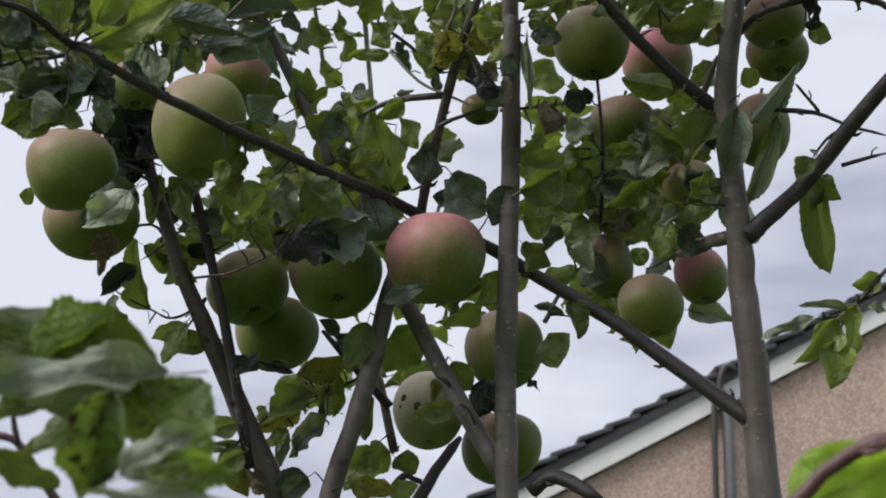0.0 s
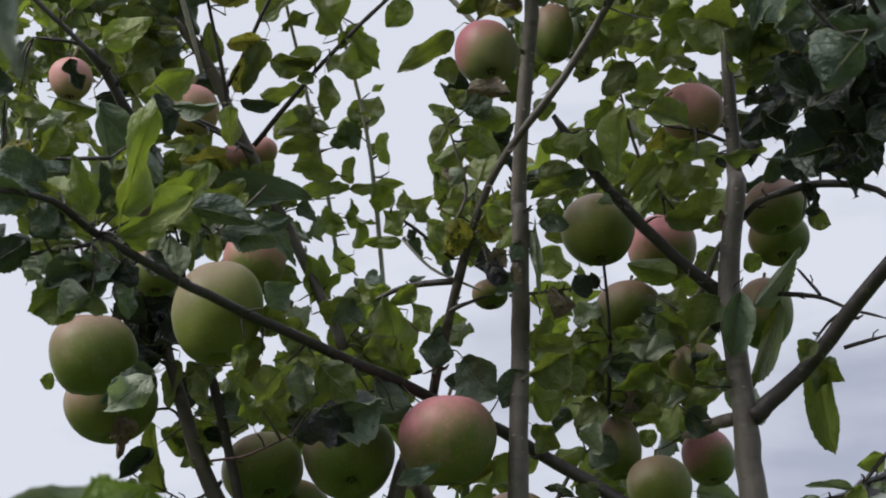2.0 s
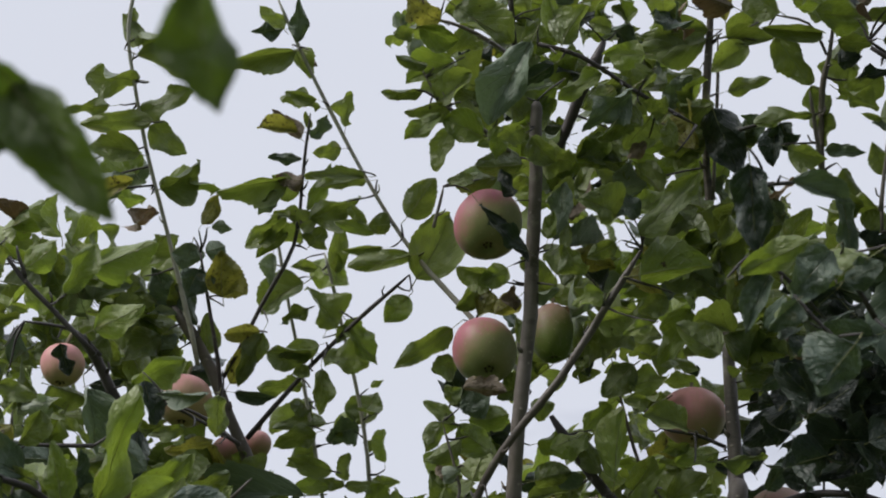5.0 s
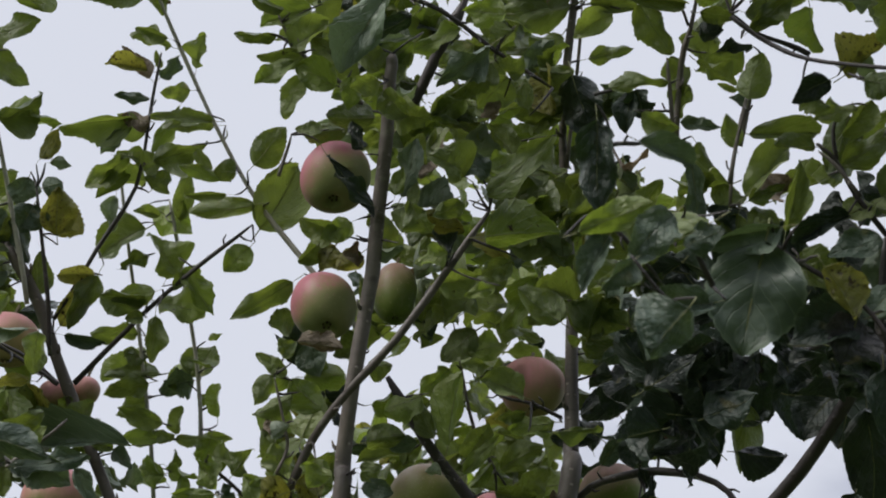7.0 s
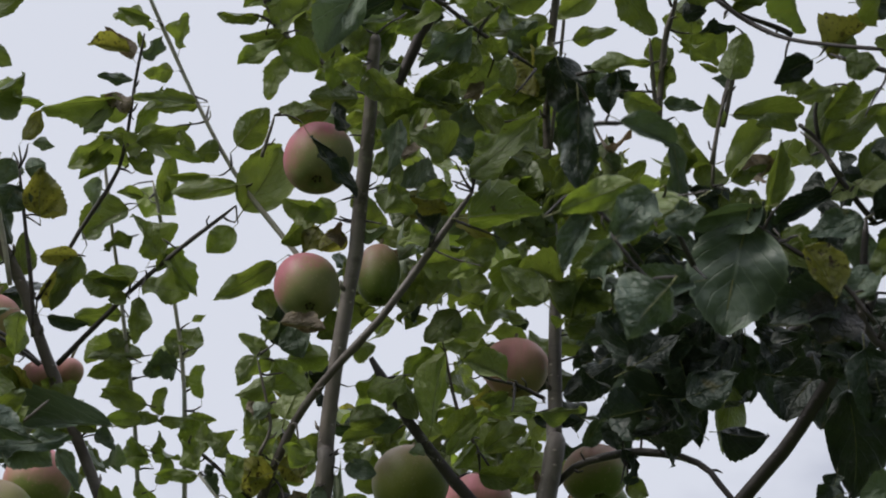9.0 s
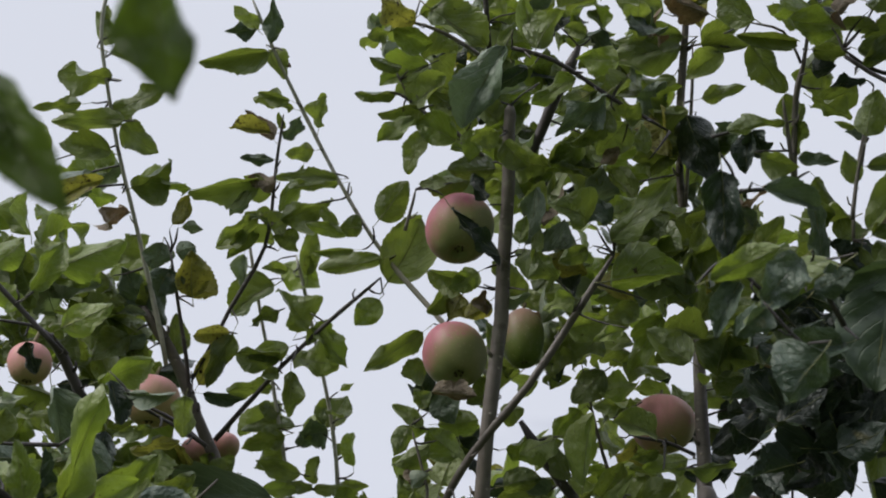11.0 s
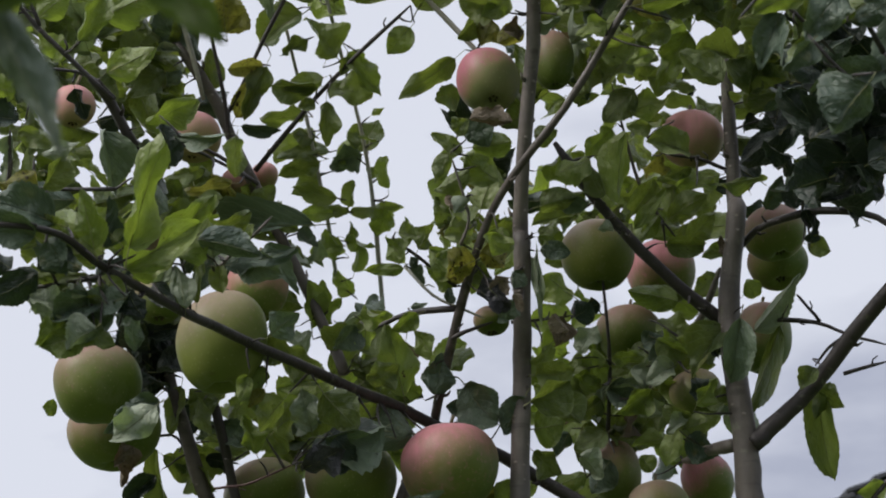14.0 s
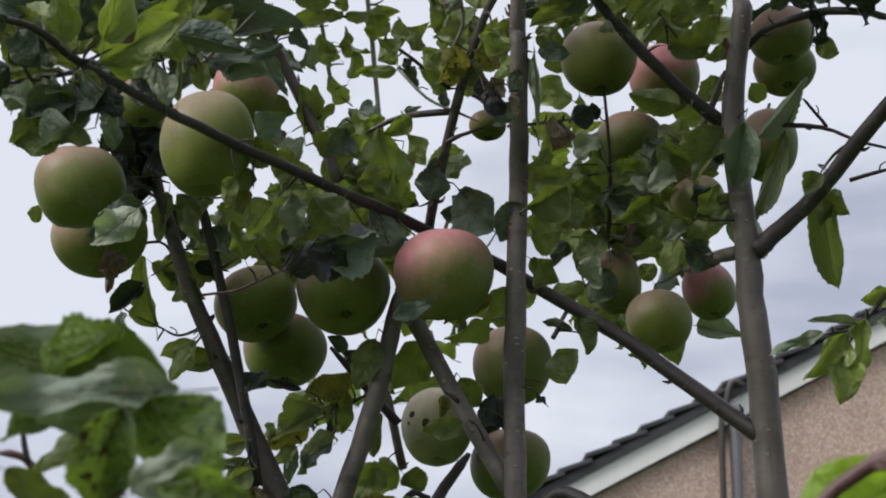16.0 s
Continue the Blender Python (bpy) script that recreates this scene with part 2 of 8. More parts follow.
def plain_material(name, col, col2, scale, rough, relief=0.3, depth=0.002):
    m, nt, b = mat(name)
    place = coords(nt, "Object")
    n1 = noise_node(nt, place, scale, 5, 0.65)
    n2 = noise_node(nt, place, scale / 9, 3)
    c = mix(nt, ramp(nt, n2, [(0.3, (0,)), (0.7, (1,))]), col, col2)
    c = mix(nt, math_node(nt, "MULTIPLY", n1, 0.4), c, tuple(v * 0.6 for v in col))
    nt.links.new(c, b.inputs["Base Color"])
    b.inputs["Roughness"].default_value = rough
    bump(nt, b, n1, relief, depth)
    return m


def pebbledash_material():
    m, nt, b = mat("pebbledash")
    place = coords(nt, "Object")
    voro = node(nt, "ShaderNodeTexVoronoi", Scale=62.0)
    nt.links.new(place, voro.inputs["Vector"])
    stone = ramp(nt, voro.outputs["Color"], [(0.0, (0.47, 0.315, 0.255)), (0.35, (0.62, 0.44, 0.365)), (0.7, (0.72, 0.54, 0.465)), (1.0, (0.84, 0.75, 0.69))])
    gap = ramp(nt, voro.outputs["Distance"], [(0.35, (1,)), (0.75, (0,))])
    col = mix(nt, gap, (0.40, 0.285, 0.235), stone)
    stain = noise_node(nt, place, 1.1, 4)
    col = mix(nt, math_node(nt, "MULTIPLY", ramp(nt, stain, [(0.4, (0,)), (0.7, (1,))]), 0.25), col, (0.2, 0.16, 0.13))
    nt.links.new(col, b.inputs["Base Color"])
    b.inputs["Roughness"].default_value = 0.85
    bump(nt, b, gap, 0.7, 0.012)
    return m


LEAF = [
    leaf_material("leaf_green", (0.098, 0.140, 0.034), (0.292, 0.344, 0.128), (0.36, 0.40, 0.22), (0.27, 0.37, 0.036), 0.37, 0.66, 0.42),
    # blue-green leaf; the shade deep in the crowns is put into its colour
    leaf_material("leaf_blue_green_shade_dark", (0.007, 0.014, 0.010), (0.036, 0.056, 0.042), (0.10, 0.125, 0.09), (0.03, 0.055, 0.010), 0.46, 0.66, 0.15),
    # pale felted underside, lightened further to paint in sky sheen
    leaf_material("leaf_grey_underside_sheen", (0.16, 0.20, 0.14), (0.37, 0.41, 0.315), (0.44, 0.48, 0.36), (0.22, 0.30, 0.09), 0.5, 0.68, 0.3),
    leaf_material("leaf_yellowing", (0.075, 0.090, 0.016), (0.225, 0.21, 0.045), (0.26, 0.25, 0.08), (0.34, 0.33, 0.045), 0.5, 0.575),
    leaf_material("leaf_withered", (0.10, 0.078, 0.055), (0.34, 0.28, 0.205), (0.30, 0.24, 0.17), (0.16, 0.09, 0.03), 0.75, 0.60, 0.2),
    leaf_material("leaf_mid_green", (0.060, 0.091, 0.029), (0.240, 0.284, 0.124), (0.33, 0.36, 0.22), (0.225, 0.290, 0.034), 0.36, 0.66, 0.40),
    # wrinkled grey-green leaf, its colour raised to carry a sky sheen
    leaf_material("leaf_wrinkled_grey_green_sheen", (0.040, 0.066, 0.045), (0.195, 0.246, 0.178), (0.21, 0.25, 0.185), (0.10, 0.15, 0.04), 0.46, 0.7, 0.2),
    leaf_material("leaf_shrub_spotted", (0.036, 0.076, 0.014), (0.17, 0.265, 0.038), (0.20, 0.26, 0.11), (0.26, 0.40, 0.04), 0.38, 0.56, 0.38, 0.12, 0.007),
    # olive leaf whose base colour already holds the shade it hangs in
    leaf_material("leaf_olive_painted_shade", (0.030, 0.055, 0.009), (0.080, 0.118, 0.022), (0.10, 0.14, 0.04), (0.13, 0.20, 0.018), 0.50, 0.75, 0.40),
    leaf_material("leaf_near_black", (0.008, 0.009, 0.012), (0.046, 0.046, 0.054), (0.07, 0.07, 0.075), (0.03, 0.02, 0.015), 0.50, 0.75, 0.08),
    leaf_material("leaf_broad_blotched", (0.040, 0.062, 0.044), (0.205, 0.258, 0.175), (0.25, 0.30, 0.21), (0.10, 0.15, 0.04), 0.50, 0.80, 0.15, 0.0, 0.002),
    leaf_material("leaf_fresh_bright", (0.11, 0.20, 0.018), (0.28, 0.43, 0.045), (0.30, 0.42, 0.09), (0.46, 0.70, 0.05), 0.42, 0.75, 0.50),
]
STALK_GREEN = plain_material("green_stalk", (0.12, 0.15, 0.05), (0.18, 0.16, 0.07), 220, 0.5)
BARK = [
    bark_material("bark_grey_brown", (0.084, 0.070, 0.064), (0.240, 0.208, 0.190)),
    bark_material("bark_dark", (0.024, 0.018, 0.019), (0.062, 0.049, 0.049)),
    bark_material("bark_pale_shoot", (0.36, 0.35, 0.31), (0.55, 0.54, 0.50)),
    bark_material("bark_red_cane", (0.085, 0.035, 0.035), (0.15, 0.075, 0.07)),
    bark_material("bark_mid_brown", (0.058, 0.047, 0.043), (0.145, 0.122, 0.113)),
]
APPLE = [
    apple_material("apple_skin_green", (0.058, 0.100, 0.010), (0.118, 0.150, 0.026), (0.28, 0.145, 0.14), 0.42, 0.92, 0.80),
    apple_material("apple_skin_blushed", (0.066, 0.108, 0.012), (0.135, 0.162, 0.030), (0.52, 0.20, 0.24), 0.32, 0.78, 1.0),
    apple_material("apple_skin_red", (0.10, 0.14, 0.038), (0.18, 0.18, 0.075), (0.36, 0.105, 0.155), 0.15, 0.62, 1.0),
    apple_material("apple_skin_pale", (0.082, 0.116, 0.014), (0.148, 0.168, 0.034), (0.30, 0.19, 0.18), 0.46, 0.98, 0.72),
    # red skin darkened to hold the deep shade around that apple
    apple_material("apple_skin_red_shade_dark", (0.06, 0.02, 0.015), (0.08, 0.018, 0.018), (0.10, 0.012, 0.018), 0.1, 0.5, 0.9),
    apple_material("apple_skin_rosy", (0.20, 0.18, 0.07), (0.30, 0.235, 0.11), (0.50, 0.22, 0.23), 0.08, 0.64, 0.97),
    apple_material("apple_skin_cream", (0.095, 0.135, 0.025), (0.26, 0.27, 0.13), (0.52, 0.46, 0.36), 0.34, 0.74, 0.95),
]
CALYX = plain_material("calyx_brown", (0.035, 0.028, 0.015), (0.08, 0.06, 0.03), 300, 0.9)
STALK = plain_material("apple_stalk_brown", (0.09, 0.07, 0.035), (0.15, 0.13, 0.06), 260, 0.7)


# ---- building helpers ----
def mesh_of(bm, name, material, smooth=True):
    me = bpy.data.meshes.new(name)
    bm.to_mesh(me)
    bm.free()
    for mm in material if isinstance(material, (list, tuple)) else [material]:
        me.materials.append(mm)
    if smooth:
        me.polygons.foreach_set("use_smooth", [True] * len(me.polygons))
    return me


def part(name, bm, material, parent, label="", smooth=True):
    ob = new(name, mesh_of(bm, name, material, smooth))
    ob.parent = parent
    if label:
        tagged(ob, label)
    return ob


def box(bm, x0, x1, y0, y1, z0, z1):
    vs = [bm.verts.new((x, y, z)) for x in (x0, x1) for y in (y0, y1) for z in (z0, z1)]
    for q in ((0, 1, 3, 2), (4, 6, 7, 5), (0, 4, 5, 1), (2, 3, 7, 6), (0, 2, 6, 4), (1, 5, 7, 3)):
        bm.faces.new([vs[i] for i in q])
    return vs


def spline(points, steps):
    """Catmull-Rom through the points."""
    p = [Vector(q) for q in points]
    p = [p[0] * 2 - p[1]] + p + [p[-1] * 2 - p[-2]]
    out = []
    for i in range(1, len(p) - 2):
        for k in range(steps):
            t = k / steps
            a, b, c, d = p[i - 1], p[i], p[i + 1], p[i + 2]
            out.append(0.5 * (2 * b + (c - a) * t + (2 * a - 5 * b + 4 * c - d) * t * t + (3 * b - a - 3 * c + d) * t ** 3))
    out.append(p[-2])
    return out


def tube(bm, path, r0, r1, sides=10, knots=0.0, seed=0):
    rng = random.Random(seed)
    rings, n = [], len(path)
    side = Vector((1, 0.2, 0.1))
    swell = {}
    if knots:
        for _ in range(max(1, n // 5)):
            c, big = rng.randrange(1, n - 1) if n > 2 else 0, rng.uniform(0.4, 0.9) * knots
            for j, w in ((-2, 0.15), (-1, 0.6), (0, 1.0), (1, 0.5), (2, 0.1)):
                swell[c + j] = swell.get(c + j, 0) + big * w
    for i, p in enumerate(path):
        d = (path[min(i + 1, n - 1)] - path[max(i - 1, 0)]).normalized()
        side = (side - d * side.dot(d)).normalized()
        up = d.cross(side)
        r = (r0 + (r1 - r0) * i / (n - 1)) * (1 + swell.get(i, 0) + rng.uniform(-0.02, 0.02) * (knots > 0))
        if knots and i == n - 1:
            r *= 0.5
        ring = []
        for k in range(sides):
            a = 2 * math.pi * k / sides
            ring.append(bm.verts.new(p + (side * math.cos(a) + up * math.sin(a)) * r * (1 + rng.uniform(-0.04, 0.04) * (knots > 0))))
        rings.append(ring)
    for a, b in zip(rings, rings[1:]):
        for k in range(sides):
            bm.faces.new((a[k], a[(k + 1) % sides], b[(k + 1) % sides], b[k]))
    bm.faces.new(rings[0][::-1])
    bm.faces.new(rings[-1])


TREE_BASE = {}
LIMB_PATH = {}
SPURS = {}


def tree(x, y, label, category="tree", name="apple_tree"):
    ob = new(name)
    ob.location = (x, y, 0)
    TREE_BASE[ob.name] = Vector((x, y, 0))
    return tagged(ob, label, category)


def limb(owner, name, points, r0, r1, bark=0, label=""):
    """A branch through the points, with swollen nodes and small buds; r0 and r1 are its radii at the ends."""
    base = TREE_BASE[owner.name]
    length = sum((Vector(a) - Vector(b)).length for a, b in zip(points, points[1:]))
    steps = max(3, min(14, int(length / max(1, len(points) - 1) / 0.018)))
    path = [p - base for p in spline(points, steps)]
    seed = int(abs(points[0][0] * 9173 + points[0][2] * 7919 + points[-1][2] * 3313) * 10)
    rng = random.Random(seed)
    for i in range(1, len(path) - 1):
        r = r0 + (r1 - r0) * i / len(path)
        path[i] = path[i] + Vector([rng.uniform(-1, 1) for _ in range(3)]) * min(r0, r1) * 0.12 + noise.noise_vector(path[i] * 14 + Vector((seed % 97, 0, 0))) * min(r, 0.003) * 0.8
    bm = bmesh.new()
    tube(bm, path, r0, r1, 12 if r0 > 0.006 else 8, 0.05 if r0 > 0.006 else 0.2, seed)
    for i in range(2, len(path) - 1, 4):
        r = r0 + (r1 - r0) * i / len(path)
        d = (path[i + 1] - path[i - 1]).normalized()
        s = d.orthogonal().normalized()
        s.rotate(Matrix.Rotation(rng.uniform(0, 6.28), 3, d))
        if rng.random() < 0.6 and r < 0.012:
            q = path[i] + s * r * 0.8
            tube(bm, [q, q + s * 0.004 + d * 0.002, q + s * 0.006 + d * 0.007], min(r * 0.55, 0.0026), 0.0006, 6)
    ob = part(name, bm, BARK[bark], owner, label)
    LIMB_PATH[ob.name] = path
    return ob


def leaf_mesh(seed, fold, cup, bend, wave, twist, bites, kind):
    """A serrated ovate blade, troughed along the midrib, bent over along its length and puckered, with its stalk; one unit long."""
    rng = random.Random(seed)
    bm = bmesh.new()
    uvl = bm.loops.layers.uv.new("UVMap")
    rows, cols = 24, 10
    grid, uvs, ribs = [], {}, []
    ph, fat = rng.uniform(0, 6.28), rng.uniform(0.78, 0.92)
    sway, curl, lop = rng.uniform(-0.16, 0.16), rng.uniform(0, 6.28), rng.uniform(-0.10, 0.10)
    rim = rng.uniform(0.3, 0.95)
    cy = cz = 0.0
    nibbles = [(rng.uniform(0.2, 0.92), rng.choice((-1, 1)), rng.uniform(0.08, 0.20), rng.uniform(0.02, 0.06)) for _ in range(bites)]
    for i in range(rows + 1):
        u = i / rows
        th = bend * u ** 1.3
        if i:
            cy += math.cos(th) / rows
            cz -= math.sin(th) / rows
        a, b = 0.72 * fat, 0.92
        h = 0.5 * u ** a * (1 - u) ** b / ((a / (a + b)) ** a * (b / (a + b)) ** b)
        row = []
        for k in range(cols + 1):
            s = 2 * k / cols - 1
            x, along = s * h * (1 + lop * (1 if s > 0 else -1)), 0.0
            if abs(s) == 1 and 0 < i < rows:
                x *= 1.0 + (0.026 if i % 2 else -0.012) + rng.uniform(-0.03, 0.03)
                along = 0.011 if i % 2 else 0.0
            for at_u, hand, deep, span in nibbles:
                if s * hand > 0.4:
                    x *= 1 - deep * math.exp(-((u - at_u) / span) ** 2) * (abs(s) - 0.4) / 0.6
            lift = fold * abs(x) + cup * x * x * 2 + wave * math.sin(9 * u + ph + (2.1 if s > 0 else 0)) * x * x * 3.2
            lift += 0.075 * noise.noise(Vector((x * 4.0 + seed, u * 4.0, 0.3 * seed))) + 0.03 * noise.noise(Vector((x * 10 + seed, u * 10, 1.7 * seed)))
            lift += 0.012 * math.sin(26 * u - 9 * abs(s)) * abs(s) + rim * max(0.0, abs(s) - 0.55) ** 2 * math.sin(5.5 * u + curl + (1.9 if s > 0 else 0.0))
            a = twist * u
            px, lift = x * math.cos(a) + sway * math.sin(2.6 * u + 0.5 * curl) * u, lift + x * math.sin(a)
            v = bm.verts.new((px, cy + along * math.cos(th) + lift * math.sin(th), cz + lift * math.cos(th)))
            uvs[v] = (0.5 + s * 0.5, u)
            row.append(v)
        grid.append(row)
        if i % 4 == 0 and i < rows:
            ribs.append(Vector((sway * math.sin(2.6 * u + 0.5 * curl) * u, cy, cz - 0.004)))
    for i in range(rows):
        for k in range(cols):
            f = bm.faces.new((grid[i][k], grid[i][k + 1], grid[i + 1][k + 1], grid[i + 1][k]))
            for lp in f.loops:
                lp[uvl].uv = uvs[lp.vert]
    bmesh.ops.delete(bm, geom=[v for v in bm.verts if not v.link_faces], context="VERTS")
    n = len(bm.faces)
    tube(bm, [Vector((0, -0.2, 0.05)), Vector((0, -0.09, 0.012))] + ribs, 0.015, 0.005, 5)
    bm.faces.ensure_lookup_table()
    for f in bm.faces[n:]:
        f.material_index = 1
    return mesh_of(bm, "leaf", [LEAF[kind], STALK_GREEN])


SHAPES = [(0.18, 0.08, 0.12, 0.12, 0.04, 0), (0.35, 0.35, 0.45, 0.15, -0.10, 0), (0.12, 0.6, 0.35, 0.2, 0.12, 1), (0.50, 0.10, 0.70, 0.12, 0.08, 0),
          (-0.1, 0.35, 0.25, 0.3, -0.15, 0), (0.25, -0.35, -0.35, 0.2, 0.12, 0), (0.35, 0.60, 1.05, 0.15, 0.10, 1), (0.15, 0.20, 0.20, 0.35, -0.1, 3),
          (0.70, 0.25, 0.40, 0.15, 0.2, 1), (0.05, 0.20, 0.80, 0.4, -0.2, 4)]
LEAF_MESH = {(k, v): leaf_mesh(17 * k + v, *SHAPES[v][:5], SHAPES[v][5] + (2 if k == 4 else 0), k) for k in range(len(LEAF)) for v in range(len(SHAPES))}


def leaf(owner, x, y, z, rx, ry, rz, long, wide, kind=0, shape=0):
    """A leaf whose blade starts at x, y, z; it hangs on a branch of a tree."""
    base = TREE_BASE[owner.parent.name if owner.parent else owner.name]
    m = pose(x - base.x, y - base.y, z - base.z, rx, ry, rz)
    end = m @ Vector((0, -0.19 * long, 0.05 * long))
    start = min(LIMB_PATH[owner.name], key=lambda q: (q - end).length)
    if 0.006 < (start - end).length < 0.10:
        SPURS.setdefault(owner.name, (owner, []))[1].append((start, end))
    ob = new("leaf", LEAF_MESH[kind, shape])
    ob.parent = owner
    ob.matrix_basis = m @ Matrix.Diagonal((wide, long, (wide + long) / 2, 1))
    return ob


def spurs():
    """Thin fruiting spurs that join the leaves to their branches."""
    for owner, lines in SPURS.values():
        rng = random.Random(len(lines) * 31)
        bm = bmesh.new()
        for a, b in lines:
            gap = (b - a).length
            bow = Vector((rng.uniform(-1, 1), rng.uniform(-1, 1), rng.uniform(-0.6, 1))) * gap * 0.09
            kink = Vector((rng.uniform(-1, 1), rng.uniform(-1, 1), rng.uniform(-1, 1))) * gap * 0.03
            path = spline([a, a.lerp(b, 0.35) + bow, a.lerp(b, 0.7) + bow * 0.7 + kink, b], 4)
            tube(bm, path, rng.uniform(0.0008, 0.0013), 0.0006, 6, 0.3, rng.randrange(999))
        ob = part("spur_wood", bm, BARK[1], owner)
        tagged(ob, kind="stuff")


def foliage(owner, seed, clumps):
    """Leaves past counting, in loose clumps (x, y, z, spread across, spread along, spread up, number, kind), as one mesh."""
    base = TREE_BASE[owner.name]
    rng = random.Random(seed)
    cache = {}
    verts, loops, starts, mats, uvs, count = [], [], [], [], [], 0
    for x, y, z, sx, sy, sz, number, kind in clumps:
        for _ in range(number):
            pick = kind if rng.random() < 0.78 else rng.choice((0, 0, 1, 2, 2, 3, 4, 5, 6) if kind != 1 else (1, 1, 5, 6, 6))
            key = (pick, rng.randrange(len(SHAPES)))
            if key not in cache:
                me = LEAF_MESH[key]
                co = np.empty(len(me.vertices) * 3)
                me.vertices.foreach_get("co", co)
                li = np.empty(len(me.loops), int)
                me.loops.foreach_get("vertex_index", li)
                st = np.empty(len(me.polygons), int)
                me.polygons.foreach_get("loop_start", st)
                mi = np.empty(len(me.polygons), int)
                me.polygons.foreach_get("material_index", mi)
                uv = np.empty(len(me.loops) * 2)
                me.uv_layers[0].data.foreach_get("uv", uv)
                cache[key] = (co.reshape(-1, 3), li, st, np.where(mi == 1, len(LEAF), pick), uv)
            co, li, st, mi, uv = cache[key]
            while True:
                q = [rng.uniform(-1, 1) for _ in range(3)]
                if q[0] ** 2 + q[1] ** 2 + q[2] ** 2 < 1:
                    break
            long = rng.uniform(0.036, 0.056)
            wide = long * rng.uniform(0.5, 0.72)
            m = pose(x + sx * q[0] - base.x, y + sy * q[1] - base.y, z + sz * q[2], rng.gauss(20, 45), rng.gauss(0, 50), rng.uniform(0, 360)) @ Matrix.Diagonal((wide, long, (wide + long) / 2, 1))
            mm = np.array(m)
            verts.append(co @ mm[:3, :3].T + mm[:3, 3])
            starts.append(st + sum(map(len, loops)) if not loops else st + starts_end)
            loops.append(li + count)
            starts_end = (starts[-1][0] + len(li))
            mats.append(mi)
            uvs.append(uv)
            count += len(co)
    me = bpy.data.meshes.new("foliage")
    verts, loops, starts, mats, uvs = (np.concatenate(a) for a in (verts, loops, starts, mats, uvs))
    me.vertices.add(len(verts))
    me.vertices.foreach_set("co", verts.ravel())
    me.loops.add(len(loops))
    me.loops.foreach_set("vertex_index", loops)
    me.polygons.add(len(starts))
    me.polygons.foreach_set("loop_start", starts)
    for mm in (*LEAF, STALK_GREEN):
        me.materials.append(mm)
    me.polygons.foreach_set("material_index", mats)
    me.uv_layers.new(name="UVMap").data.foreach_set("uv", uvs)
    me.update(calc_edges=True)
    me.validate()
    me.polygons.foreach_set("use_smooth", [True] * len(me.polygons))
    ob = new("foliage", me)
    ob.parent = owner
    return tagged(ob, kind="stuff")


def apple(x, y, z, wide, tall, lean, turn, skin, label, stalk=0.02):
    """An apple with five soft lobes, a stalk cavity and a calyx basin."""
    rng = random.Random(int(abs(x * 7001 + z * 9001)))
    thing = new("apple")
    thing.matrix_basis = pose(x, y, z, lean, lean * 0.4, turn)
    bm = bmesh.new()
    rings, seg = 30, 44
    ph = rng.uniform(0, 6.28)
    lop = rng.uniform(-0.06, 0.06)
    grid = []
    for i in range(rings + 1):
        th = math.pi * i / rings
        row = []
        for k in range(seg):
            a = 2 * math.pi * k / seg
            r = math.sin(th) ** 0.86 * (1 + 0.055 * math.cos(th)) if 0 < i < rings else 0
            lobes = 1 + 0.018 * math.cos(5 * a + ph) * (0.6 - 0.6 * math.cos(th)) + 0.018 * math.sin(2 * a + ph)
            zz = math.cos(th)
            zz -= 0.34 * math.exp(-(r / 0.20) ** 2) * (zz > 0) - 0.32 * math.exp(-(r / 0.22) ** 2) * (zz < 0)
            zz += 0.025 * math.cos(5 * a + ph) * max(0, -math.cos(th)) * r + lop * r * math.cos(a)
            lobes *= 1 + 0.045 * noise.noise(Vector((math.cos(a) * math.sin(th) * 1.1 + ph, math.sin(a) * math.sin(th) * 1.1, zz * 0.9 + ph)))
            zz += 0.05 * noise.noise(Vector((math.cos(a) * 0.9 + 3 * ph, math.sin(a) * 0.9, ph))) * r
            row.append(bm.verts.new((r * lobes * math.cos(a) * wide / 2, r * lobes * math.sin(a) * wide / 2, zz * tall / 2)))
        grid.append(row)
    for i in range(rings):
        for k in range(seg):
            bm.faces.new((grid[i][k], grid[i + 1][k], grid[i + 1][(k + 1) % seg], grid[i][(k + 1) % seg]))
    bmesh.ops.remove_doubles(bm, verts=bm.verts, dist=0.00001)
    part("skin", bm, APPLE[skin], thing)
    bm = bmesh.new()
    top = tall * 0.33
    tube(bm, [Vector((0, 0, top)), Vector((0.001, 0.001, top + stalk * 0.5)), Vector((0.004, 0.002, top + stalk))], 0.0013, 0.0017, 7)
    part("stalk", bm, STALK, thing)
    bm = bmesh.new()
    low = -tall * 0.345
    for k in range(5):
        a = 2 * math.pi * k / 5 + ph
        o = Vector((math.cos(a), math.sin(a), 0))
        tube(bm, [o * 0.0052 + Vector((0, 0, low + 0.003)), o * 0.0046 + Vector((0, 0, low - 0.0005)), o * 0.003 + Vector((0, 0, low - 0.004))], 0.0034, 0.0008, 5)
    part("calyx", bm, CALYX, thing, "dried brown calyx")
    return tagged(thing, label, "apple", "apples on the tree")


